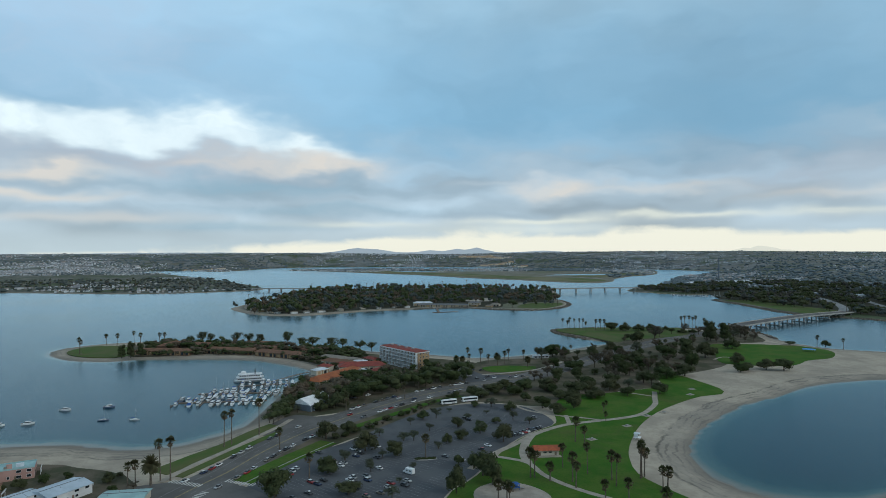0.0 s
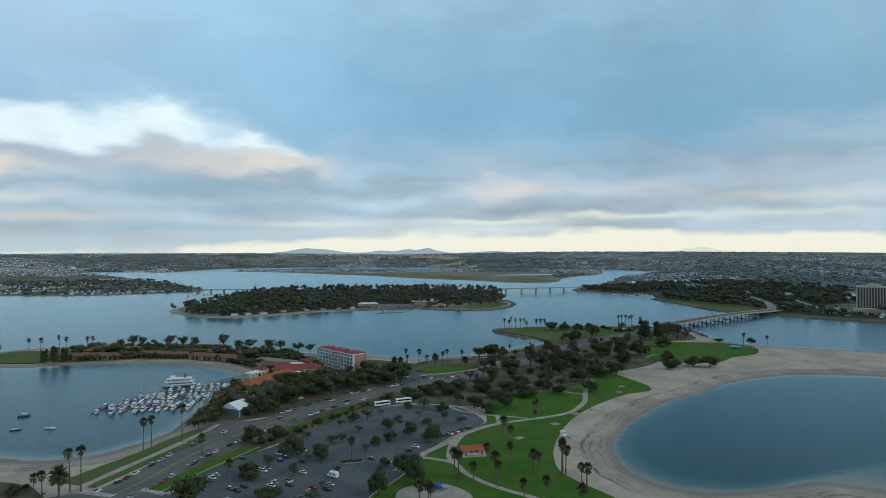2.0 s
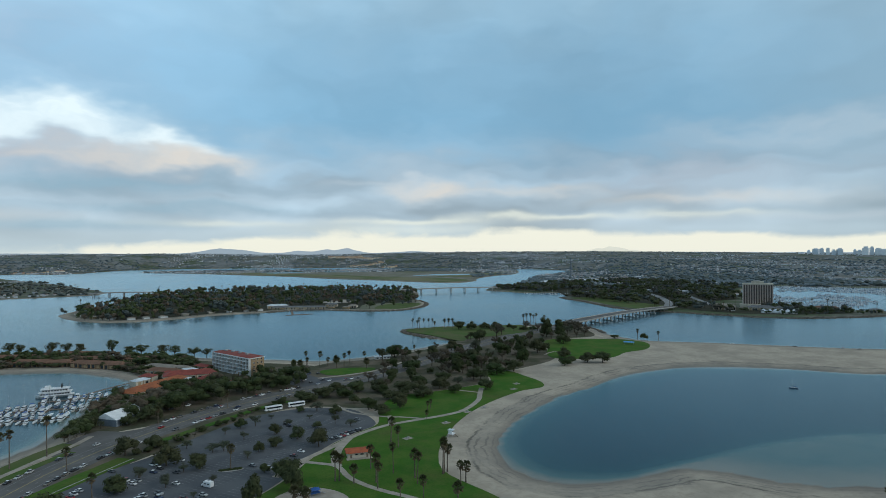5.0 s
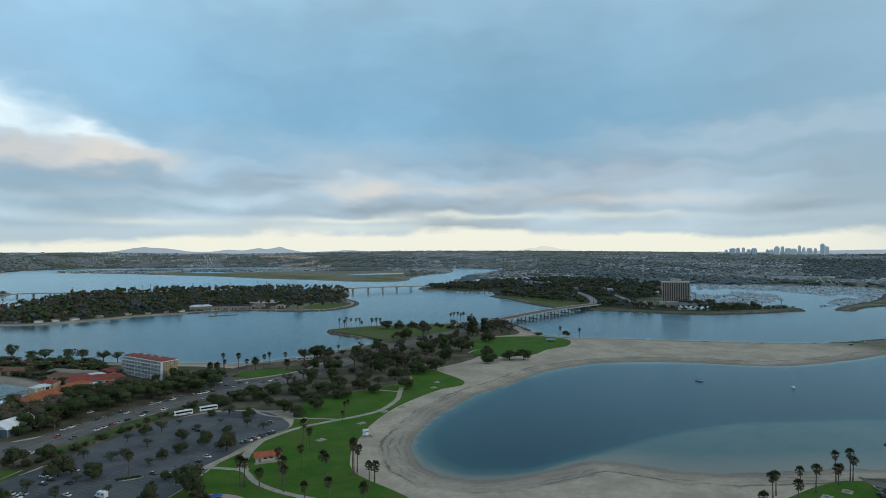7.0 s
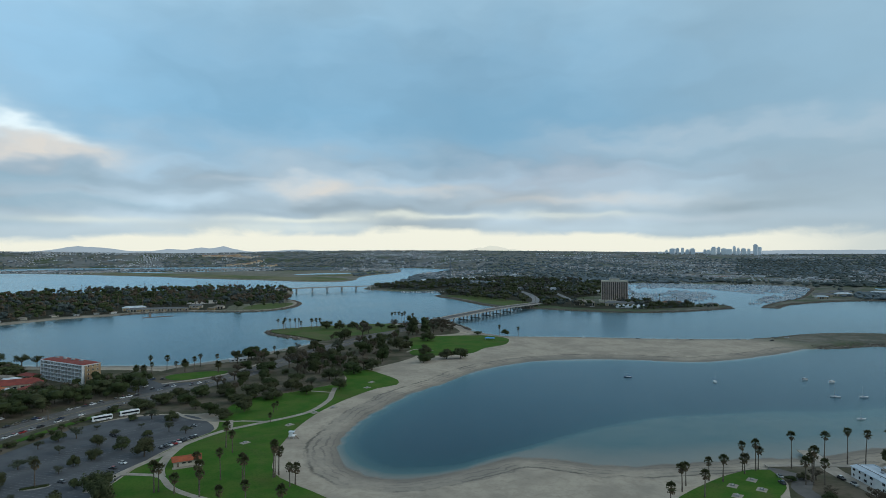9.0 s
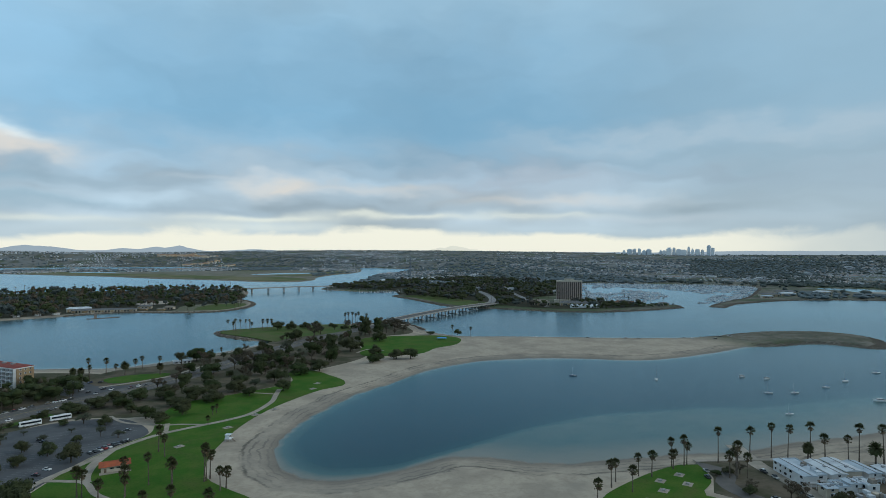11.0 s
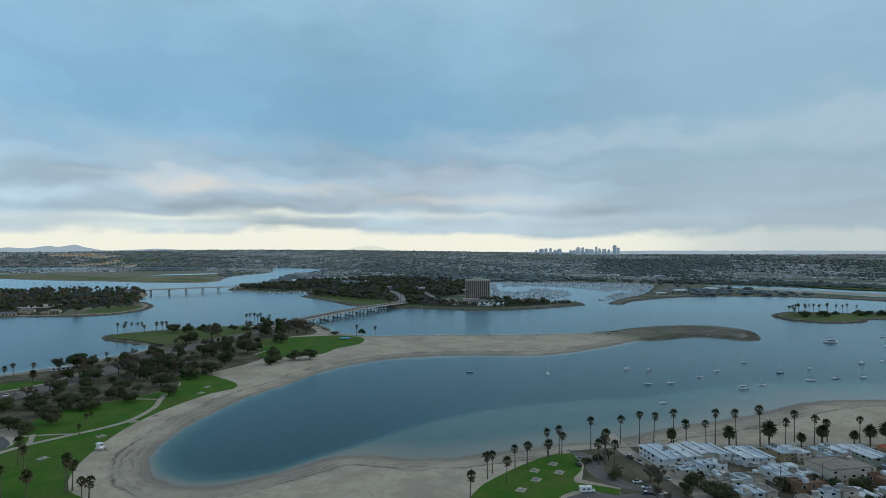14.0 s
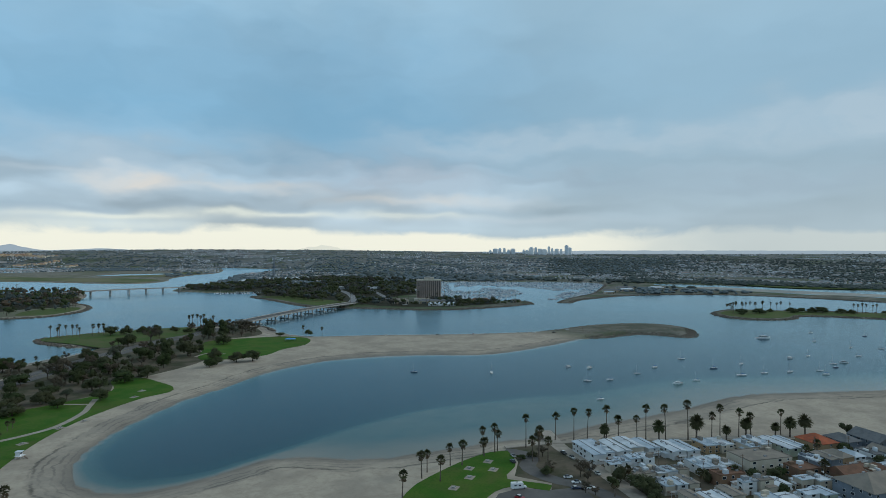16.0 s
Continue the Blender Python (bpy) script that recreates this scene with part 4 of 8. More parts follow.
def make_date_palm(seed, h):
    rnd = random.Random(seed)
    root = thing("date_palm", "stout date palm with a broad round crown", "palm tree", pose(0, 0, -400))
    trunk, crown, base = Mesh(), Mesh(), Mesh()
    top = h * 0.66
    trunk.tube((0, 0, -0.5), (0, 0, top), 0.55, 0.42, 9)
    base.tube((0, 0, top - 0.9), (0, 0, top + 0.3), 0.45, 0.85, 9)
    for i in range(150):
        az, el = i * 2.4 + rnd.random() * 0.4, rnd.uniform(-0.8, 1.45)
        L = h * 0.36 * rnd.uniform(0.85, 1.1)
        p = Vector((0, 0, top + 0.2))
        d = Vector((math.cos(az) * math.cos(el), math.sin(az) * math.cos(el), math.sin(el)))
        side = Vector((-math.sin(az), math.cos(az), 0))
        prev = None
        for k in range(5):
            w = (0.12, 0.55, 0.62, 0.48, 0.06)[k]
            ring = [p - side * w - Vector((0, 0, w * 0.5)), p, p + side * w - Vector((0, 0, w * 0.5))]
            if prev:
                crown.add(prev + ring, [(0, 1, 4, 3), (1, 2, 5, 4)])
            prev = ring
            p = p + d * (L / 4)
            d = (d + Vector((0, 0, -0.32))).normalized()
    part("trunk", trunk, M_PALM_BARK, root)
    part("frond_base", base, M_DEAD, root, "brown cut frond bases under the crown")
    part("crown", crown, M_FROND, root)
    return root


FAN = {h: [make_fan_palm(71 + i + h, h) for i in range(2)] for h in (9, 13, 17, 21)}
DATE = {h: make_date_palm(91 + h, h) for h in (10, 14)}
PATTERNS = [t for ts in TREES.values() for t in ts] + [t for ts in FAN.values() for t in ts] + list(DATE.values())
rng = random.Random(5)
GROUND_Z = 1.85


def plant(kind, x, y, h, w=None, z=GROUND_Z, group=""):
    if kind == "fan":
        k = min(FAN, key=lambda q: abs(q - h))
        src, s = rng.choice(FAN[k]), (h / k,) * 3
    elif kind == "date":
        k = min(DATE, key=lambda q: abs(q - h))
        src, s = DATE[k], (h / k,) * 3
    else:
        src, s = rng.choice(TREES[kind]), (w, w * rng.uniform(0.9, 1.1), h)
    ob = copy_thing(src, Matrix.LocRotScale((x, y, z), Euler((0, 0, rng.uniform(0, 6.28))), s))
    if group:
        ob["group"] = group
    return ob


LOT_TREES = [(-72, 375, 10, 11), (-45, 352, 11, 11), (-40, 380, 5, 7), (-59, 386, 7, 10), (-60, 318, 8, 11), (-54, 336, 5, 6), (-38, 319, 5, 5), (-27, 343, 8, 9), (-24, 370, 5, 8),
             (-18, 371, 6, 7), (-14, 417, 6, 7), (-5, 420, 7, 8), (-9, 391, 5, 6), (2, 365, 6, 5), (-3, 355, 4, 6), (-45, 289, 6, 10), (-16, 321, 4, 4), (-79, 286, 13, 12)]
LOT_TREES += [(8, 408, 4, 6), (10, 399, 5, 7), (16, 417, 4, 5), (4, 436, 3, 4), (23, 385, 8, 8), (30, 430, 3, 4), (-22, 405, 5, 6), (-34, 341, 4, 6), (-54, 334, 6, 7), (11, 374, 6, 7), (-39, 324, 5, 5)]
LOT_EDGE = [(6, 290, 17, 9), (20, 312, 18, 11), (16, 325, 7, 7), (8, 330, 5, 6), (36, 368, 11, 12), (23, 385, 8, 9), (11, 372, 6, 8), (17, 417, 4, 5), (9, 398, 7, 7), (35, 408, 4, 7),
            (47, 414, 7, 7), (23, 451, 4, 7), (35, 450, 7, 11), (48, 440, 7, 9), (57, 406, 5, 8), (-24, 284, 6, 8), (-22, 303, 3, 4), (24, 300, 15, 9)]
PARK_A = [(130, 659, 10, 12), (124, 583, 10, 20), (177, 616, 10, 17), (194, 621, 12, 19), (195, 595, 11, 17), (240, 759, 14, 18), (234, 643, 15, 20), (257, 648, 20, 18),
          (279, 652, 16, 20), (335, 768, 24, 22), (352, 766, 22, 17), (335, 710, 14, 18), (297, 619, 11, 16), (309, 586, 10, 16), (324, 582, 11, 16), (279, 574, 8, 14), (288, 582, 8, 12)]
PARK_B = [(220, 558, 11, 17), (200, 548, 10, 19), (136, 501, 10, 14), (120, 510, 10, 14), (118, 476, 9, 16), (106, 486, 11, 18), (145, 482, 7, 12), (173, 529, 10, 15),
          (173, 489, 9, 12), (95, 446, 12, 14), (90, 473, 7, 13), (86, 503, 10, 18), (67, 505, 9, 16), (56, 486, 8, 15), (51, 507, 8, 14), (80, 432, 7, 12), (72, 446, 9, 12),
          (29, 480, 7, 14), (41, 492, 8, 15)]
BROWN = [(157, 588, 20, 23), (148, 600, 15, 16), (268, 776, 20, 24), (389, 800, 16, 20), (372, 800, 15, 18), (402, 815, 14, 16), (150, 560, 10, 14), (100, 590, 9, 16), (170, 560, 9, 13),
         (95, 560, 9, 14), (345, 800, 14, 16), (80, 540, 9, 14)]
POINT = [(239, 871, 13, 18), (258, 868, 13, 18), (278, 872, 10, 16), (294, 870, 11, 18), (317, 874, 7, 8), (330, 846, 6, 14), (345, 846, 6, 12), (418, 738, 5, 12), (451, 722, 8, 11)]
for x, y, h, w in LOT_TREES:
    plant("round" if w > 9 else rng.choice(("grey", "grey", "round")), x, y, h * 1.15, w * 1.25, group="parking lot trees")
for x, y, h, w in LOT_EDGE:
    plant(rng.choice(("round", "round", "grey")) if h < 9 else "round", x, y, min(h, 13) * 1.08, w * (1.25 if h > 13 else 1.1), group="parking lot trees")
for x, y, h, w in PARK_A + PARK_B:
    plant("tall" if h > 18 else rng.choice(("round", "round", "round", "green")), x, y, h * 1.12, w * 1.08, group="park trees")
for x, y, h, w in BROWN:
    plant("brown", x, y, h, w, group="park trees")
for x, y, h, w in POINT:
    plant("round", x, y, h * 1.05, w, group="trees on the point")


def scatter(poly, n, seed, gap):
    """Points in an outline that keep a distance from one another."""
    r = random.Random(seed)
    xs, ys = [p[0] for p in poly], [p[1] for p in poly]
    cand = np.array([(r.uniform(min(xs), max(xs)), r.uniform(min(ys), max(ys))) for _ in range(n * 12)])
    cand = cand[reach(poly, cand[:, 0], cand[:, 1]) > 1.0]
    out = []
    for p in cand:
        if all((p[0] - q[0]) ** 2 + (p[1] - q[1]) ** 2 > gap * gap for q in out[-400:]):
            out.append((float(p[0]), float(p[1])))
        if len(out) >= n:
            break
    return out


# dense trees between the boulevard and the resort
BELT = [(-108, 452), (-84, 446), (-52, 478), (-10, 512), (34, 542), (22, 580), (-14, 582), (-34, 574), (-58, 560), (-82, 530), (-90, 490), (-112, 480)]
SHORE_BELT = [(-128, 405), (-112, 402), (-106, 440), (-108, 500), (-112, 530), (-125, 530), (-127, 470)]
GROVE = scatter([(100, 560), (185, 560), (215, 580), (240, 640), (330, 740), (330, 780), (230, 730), (170, 690), (110, 640)], 34, 6, 14)
road_line = [Vector(p) for p in curve(BOULEVARD, 6)]
for x, y in scatter(PARK_DIRT, 112, 61, 11):
    if min((Vector((x, y)) - q).length for q in road_line) > 17 and not (20 < x < 95 and 545 < y < 640):
        GROVE.append((x, y))
for x, y, h, w in [(400, 850, 14, 16), (385, 842, 15, 17), (368, 852, 13, 15), (410, 832, 12, 14), (358, 832, 14, 16), (415, 862, 10, 12), (345, 828, 12, 14), (392, 822, 14, 15)]:
    plant("brown", x, y, h, w, group="park trees")
for k, x, y, h, w in [("brown", 344, 169, 9, 10), ("round", 354, 152, 9, 8), ("round", 353, 139, 9, 13), ("round", 332, 181, 5, 7), ("brown", 330, 154, 6, 7), ("brown", 351, 202, 6, 8), ("round", 346, 205, 4, 7), ("green", 338, 206, 3, 6)]:
    plant(k, x, y, h, w, group="trees beside the beach houses")
# shrubs along the lot's edge by the boulevard
for i in range(46):
    t = i / 45
    x, y = -66 + 74 * t + rng.uniform(-3, 3), 376 + 100 * t + rng.uniform(-3, 3)
    if i % 3 or i < 14:
        h = rng.uniform(2.0, 4.5)
        plant(rng.choice(("round", "green", "brown")), x, y, h, h * 1.6, group="shrubs beside the boulevard")
RESORT = [(-300, 700), (-200, 690), (-150, 672), (-110, 640), (-80, 650), (-100, 695), (-190, 730), (-290, 755), (-345, 750), (-345, 700)]
BANK = [(-335, 670), (-266, 681), (-203, 675), (-160, 652), (-120, 612), (-105, 622), (-150, 664), (-200, 688), (-266, 694), (-335, 684)]
SKYLINE = [(-311, 752, 13, 12), (-297, 754, 18, 13), (-285, 752, 15, 11), (-253, 750, 18, 14), (-237, 746, 16, 12), (-222, 744, 16, 13), (-187, 735, 20, 13), (-170, 738, 12, 12), (-155, 728, 14, 15),
           (-132, 722, 14, 15), (-118, 716, 14, 14), (-96, 706, 13, 15), (-82, 700, 12, 13), (-66, 690, 11, 12)]
for x, y, h, w in SKYLINE:
    plant("lacy", x, y, h, w * 1.15, group="resort trees")
for x, y, h, w in [(-347, 660, 15, 12), (-338, 662, 18, 13), (-330, 668, 16, 12)]:
    plant("tall", x, y, h, w, group="resort trees")

FAN_SOUTH = [(255, 199, 13), (278, 216, 13), (285, 221, 11), (283, 207, 12), (301, 222, 11), (306, 218, 13), (327, 225, 15), (325, 222, 10), (334, 223, 16), (337, 224, 12), (354, 218, 19),
             (379, 218, 17), (389, 212, 19), (393, 205, 19), (405, 200, 20), (410, 195, 14), (416, 186, 15), (422, 184, 21), (432, 177, 21), (445, 170, 23), (456, 161, 16), (462, 159, 20),
             (475, 154, 17), (482, 150, 14), (502, 141, 15), (341, 200, 13), (344, 198, 18), (347, 201, 14), (349, 196, 12)]
FAN_WEST = [(-155, 300, 11), (-151, 300, 12), (-142, 307, 20), (-137, 307, 21), (-129, 360, 20), (-126, 364, 20), (-115, 382, 22), (-95, 355, 12), (-68, 310, 12), (-10, 338, 13), (-70, 440, 11), (-30, 474, 12)]
FAN_LAWN = [(44, 310, 14), (46, 310, 13), (63, 324, 12), (99, 308, 18), (102, 311, 14), (100, 309, 16), (105, 293, 11), (108, 295, 10), (25, 280, 10), (29, 281, 9), (30, 279, 9), (82, 356, 12),
            (79, 367, 14), (74, 315, 15), (64, 296, 12), (64, 304, 14), (84, 298, 15), (84, 306, 14), (83, 274, 12), (72, 272, 12), (109, 411, 6), (117, 441, 6), (114, 436, 6), (53, 305, 9), (98, 269, 10)]
FAN_NORTH = [(25, 617, 16), (38, 625, 14), (46, 627, 8), (62, 622, 12), (68, 637, 12), (83, 635, 11), (102, 659, 7), (110, 665, 8), (116, 672, 9), (123, 673, 9), (26, 611, 11), (135, 688, 7), (146, 700, 7)]
FAN_POINT = [(173, 885, 16), (181, 889, 13), (183, 884, 17), (191, 891, 15), (198, 890, 15), (202, 886, 15), (204, 875, 12), (220, 884, 14), (228, 888, 14), (233, 884, 14), (337, 865, 20), (341, 865, 21),
             (347, 864, 21), (351, 863, 19), (355, 863, 21), (372, 871, 17), (450, 737, 13), (468, 716, 12)]
FAN_RESORT = [(-407, 685, 18), (-403, 681, 16), (-414, 752, 13), (-397, 745, 14), (-376, 745, 17), (-372, 752, 14), (-353, 762, 13), (-347, 762, 13)]
for grp, rows in (("palms by the south beach", FAN_SOUTH), ("palms by the boulevard", FAN_WEST), ("palms on the park lawn", FAN_LAWN), ("palms by the north beach", FAN_NORTH),
                  ("palms on the point", FAN_POINT), ("resort palms", FAN_RESORT)):
    for x, y, h in rows:
        plant("fan", x, y, h * 1.04, z=min(1.85, height(x, y)) if grp != "palms on the park lawn" else 1.95, group=grp)
for x, y, h in [(428, 179, 13), (451, 168, 15), (464, 156, 9), (480, 152, 12), (495, 141, 9), (501, 135, 13), (510, 130, 14), (403, 200, 10), (-144, 301, 15), (54, 613, 13), (83, 603, 11), (19, 612, 10), (13, 613, 10)]:
    plant("date", x, y, h, group="date palms")
for x, y, h in [(1183, 535, 18), (1196, 536, 18), (1226, 541, 18), (1240, 535, 16), (1262, 532, 18), (1272, 526, 17), (1285, 520, 18), (1300, 512, 17), (1331, 490, 16), (1380, 400, 18), (1392, 385, 18), (1405, 372, 18), (1415, 352, 17), (1206, 545, 16), (1212, 538, 19), (1219, 546, 17), (1233, 544, 19), (1247, 540, 18), (1254, 536, 17), (1279, 531, 16), (1292, 522, 19), (1308, 504, 16), (1316, 500, 18), (1398, 392, 19), (1410, 380, 16), (1386, 396, 17), (1188, 528, 15)]:
    plant("fan", x, y, h, z=2.1, group="palms on the low island")
for x, y, h, w in [(1205, 520, 10, 20), (1233, 500, 11, 24), (1313, 480, 10, 22), (1330, 470, 9, 18), (1348, 440, 12, 26), (1362, 415, 10, 20), (1400, 350, 10, 26), (1224, 528, 9, 18), (1190, 512, 6, 12), (1252, 515, 8, 16), (1302, 470, 8, 16), (1340, 455, 11, 20), (1372, 402, 9, 18), (1284, 505, 7, 14)]:
    plant("round", x, y, h, w, z=2.1, group="trees on the low island")


def forest(name, pts, hmin, hmax, mats, label, seed, wide=1.0, n=36, tall=1.0):
    """Woods: many crowns of leaf clumps with short trunks, as one mesh."""
    r = random.Random(seed)
    P = np.array(pts, float)
    zs = lie(P[:, 0], P[:, 1])[0]
    mesh = Mesh()
    for (x, y), z in zip(pts, zs):
        if z < 0.8:
            continue
        big = 0.5 + 0.9 * noise.noise(Vector((x * 0.011, y * 0.011, seed)))
        h = hmin + (hmax - hmin) * min(1.25, max(0.0, 0.55 * big + 0.5 * r.random() ** 1.5))
        w = h * r.uniform(0.4, 0.75) * wide
        mi = r.randrange(len(mats))
        mesh.tube((x, y, z - 0.3), (x, y, z + h * 0.5), h * 0.035, h * 0.02, 4, len(mats), cap=False)
        for k in range(4):
            c = (x + r.uniform(-.5, .5) * w, y + r.uniform(-.5, .5) * w, z + h * r.uniform(0.36, 0.8))
            q = (w * r.uniform(.32, .55), w * r.uniform(.32, .55), h * r.uniform(.14, .24) * tall)
            blob(mesh, r, c, [v * 0.8 for v in q], mi)
            leaves(mesh, r, c, q, n // 2, w * 0.62 / math.sqrt(n), mi)
    return tagged(part(name, mesh, list(mats) + [M_BARK]), label, "woods", kind="stuff")


# bluish lift for the island and landing woods, haze painted into the leaves
M_LEAF_MID = foliage("mid_haze_leaves", (0.056, 0.070, 0.066), (0.086, 0.102, 0.096), (0.072, 0.084, 0.080))
M_LEAF_GREYBROWN = foliage("greyish_brown_leaves", (0.062, 0.056, 0.046), (0.085, 0.076, 0.062), (0.060, 0.060, 0.050))
LEAFY = (M_LEAF_MID, M_LEAF, M_LEAF_GREEN, M_LEAF_MID, M_LEAF_GREYBROWN)
for x, y in GROVE:
    h = rng.uniform(6, 12) if rng.random() < 0.75 else rng.uniform(12, 17)
    plant(rng.choice(("round", "round", "green", "brown", "brown", "brown", "grey", "lacy")), x, y, h, h * rng.uniform(0.85, 1.35), group="park trees")
forest("boulevard_grove", scatter(BELT, 84, 3, 6.6), 8, 15, (M_LEAF_GREEN, M_LEAF_GREEN, M_LEAF_GREEN, M_LEAF, M_LEAF_BROWN), "dense dark green trees beside the boulevard", 27, 1.35, 260, 1.3)
forest("bay_shore_grove", scatter(SHORE_BELT, 64, 4, 4.0), 5, 11, (M_LEAF, M_LEAF_GREEN, M_LEAF_BROWN), "dark shrubby trees along the bay shore", 28, 1.3, 240, 1.3)
forest("resort_grove", scatter(RESORT, 130, 7, 6.5), 6, 13, (M_LEAF, M_LEAF_GREEN, M_LEAF_BROWN, M_LEAF), "dark mixed trees between the resort wings", 18, 1.5, 110, 1.15)
forest("bank_shrubs", scatter(BANK, 110, 62, 4), 4, 8.5, (M_LEAF, M_LEAF_GREEN, M_LEAF_BROWN), "low shrubs along the resort bank", 19, 1.7, 80)
isle_line = curve(ISLE, 30, True)
wood = [p for p in scatter(isle_line, 1000, 8, 9) if not (p[1] < 1335 and p[0] > 140)]
wood = [p for p in wood if not (-75 < p[0] < 135 and p[1] < 1300) and not (44 < p[0] < 132 and 1370 < p[1] < 1470)]
forest("island_woods", wood, 8, 22, (M_LEAF, M_LEAF, M_LEAF_MID, M_LEAF_BROWN), "dark green woods covering the island in the bay", 12, 1.05, 32, 1.25)
forest("island_grove", scatter([(140, 1250), (230, 1260), (262, 1330), (255, 1440), (150, 1440)], 22, 9, 16), 8, 14, LEAFY, "scattered dark trees at the island's grassy end", 13)
EAST_WOOD = [(640, 1420), (720, 1120), (730, 1030), (780, 960), (840, 930), (1000, 930), (940, 1010), (870, 1040), (850, 1150), (930, 1230), (1010, 1240), (1150, 1480), (1350, 1700), (1200, 2100),
             (900, 2000), (720, 1900), (560, 1740), (640, 1600)]
ROADWAYS = [((686, 1060), (800, 1230), (900, 1500), (960, 1900)), ((800, 1010), (850, 1150), (1000, 1500))]


def off_roads(p, w=15):
    v = Vector(p)
    for line in ROADWAYS:
        for a, b in zip(line, line[1:]):
            a, b = Vector(a), Vector(b)
            t = max(0, min(1, (v - a).dot(b - a) / (b - a).length_squared))
            if (a + (b - a) * t - v).length < w:
                return False
    return True


forest("landing_woods", [p for p in scatter(EAST_WOOD, 1500, 10, 10.0) if off_roads(p) and noise.noise(Vector((p[0] * 0.009, p[1] * 0.006, 3))) > -0.22], 10, 21, (M_LEAF, M_LEAF_MID, M_LEAF, M_LEAF_GREEN, M_LEAF_GREYBROWN), "dark woods behind the bridge landing", 14, 1.25, 26, 1.2)
forest("shore_woods", scatter([(545, 1730), (600, 1640), (680, 1600), (720, 1640), (640, 1760), (600, 1860)], 60, 15, 12), 9, 15, LEAFY, "dark trees at the head of the far bridge", 15, 1.2)
forest("crown_point_trees", scatter([(-560, 1810), (-640, 1770), (-900, 1700), (-1250, 1760), (-1900, 1850), (-1900, 2300), (-1100, 2500), (-680, 2050)], 420, 16, 16), 6, 12, LEAFY, "dark street trees among the shore houses", 16, 1.1, 18)


def far_palms(name, pts, label, seed):
    """Far palms: thin trunks with small tufts, as one mesh."""
    r = random.Random(seed)
    P = np.array(pts, float)
    zs = lie(P[:, 0], P[:, 1])[0]
    m = Mesh()
    for (x, y), z in zip(pts, zs):
        if z < 0.8:
            continue
        h = r.uniform(16, 25)
        m.tube((x, y, z - 0.5), (x, y, z + h), 0.4, 0.3, 5, 1, cap=False)
        for k in range(16):
            a, e = k * 2.4, r.uniform(-0.7, 1.2)
            d = Vector((math.cos(a) * math.cos(e), math.sin(a) * math.cos(e), math.sin(e)))
            sd = d.cross(Vector((0, 0, 1))).normalized() * 0.7
            o = Vector((x, y, z + h))
            m.add([o, o + d * 1.5 + sd, o + d * 2.7 + Vector((0, 0, -0.6)), o + d * 1.5 - sd], [(0, 1, 2, 3)])
    return tagged(part(name, m, [M_FROND, M_PALM_BARK]), label, "palms", kind="stuff")


far_palms("island_palms", scatter(isle_line, 90, 71, 22), "slim palms rising over the island woods", 72)
far_palms("crown_point_palms", scatter([(-560, 1810), (-640, 1770), (-900, 1700), (-1250, 1760), (-1500, 2000), (-1000, 2200), (-680, 2050)], 70, 73, 22), "slim palms among the shore houses", 74)
far_palms("landing_palms", scatter([(690, 1080), (760, 970), (1000, 905), (1050, 915), (960, 1010), (760, 1120)], 18, 75, 16), "slim palms along the landing shore", 76)

# ---- building materials ----
M_BLUE_ROOF = mottled("pale_blue_grey_roof", (0.43, 0.50, 0.57), (0.34, 0.41, 0.47), 0.15, 0.55, 1.2, 0.3)
M_WHITE_ROOF = mottled("white_roof_coating", (0.58, 0.63, 0.67), (0.44, 0.48, 0.52), 0.12, 0.6, 1.0, 0.3)
M_TAN_ROOF = mottled("tan_gravel_roof", (0.25, 0.22, 0.185), (0.19, 0.17, 0.145), 0.15, 0.95, 1.5, 0.3)
M_GREY_ROOF = mottled("grey_shingle_roof", (0.16, 0.165, 0.17), (0.115, 0.12, 0.125), 0.2, 0.9, 1.8, 0.3)
M_RED_ROOF = mottled("red_tile_roof", (0.25, 0.060, 0.045), (0.17, 0.045, 0.038), 0.3, 0.85, 2.0, 0.35)
M_ORANGE_ROOF = mottled("orange_tile_roof", (0.38, 0.10, 0.045), (0.25, 0.075, 0.04), 0.3, 0.85, 2.0, 0.3)
M_BROWN_ROOF = mottled("brown_tile_roof", (0.19, 0.10, 0.065), (0.13, 0.075, 0.05), 0.3, 0.9, 2.0, 0.35)
M_TEAL_ROOF = mottled("pale_teal_roof", (0.30, 0.46, 0.46), (0.24, 0.37, 0.38), 0.2, 0.6, 1.4, 0.3)
M_W_WHITE = mottled("white_stucco", (0.62, 0.63, 0.63), (0.52, 0.53, 0.53), 0.15, 0.9, 1.4, 0.25)
M_W_CREAM = mottled("cream_stucco", (0.50, 0.45, 0.37), (0.42, 0.38, 0.31), 0.15, 0.9, 1.4, 0.25)
M_W_TAN = mottled("tan_stucco", (0.36, 0.26, 0.15), (0.30, 0.21, 0.125), 0.15, 0.9, 1.4, 0.25)
M_W_BROWN = mottled("brown_stucco", (0.22, 0.135, 0.085), (0.17, 0.105, 0.07), 0.15, 0.9, 1.4, 0.3)
M_W_GREY = mottled("blue_grey_siding", (0.17, 0.20, 0.24), (0.13, 0.155, 0.185), 0.15, 0.9, 1.4, 0.3)
M_W_GREEN = mottled("pale_green_stucco", (0.40, 0.45, 0.36), (0.33, 0.37, 0.30), 0.15, 0.9, 1.4, 0.3)
M_W_PINK = mottled("pink_stucco", (0.46, 0.28, 0.24), (0.38, 0.23, 0.20), 0.15, 0.9, 1.4, 0.3)
M_GLASS = material("window_glass", (0.02, 0.026, 0.032), 0.08, spec=0.6)
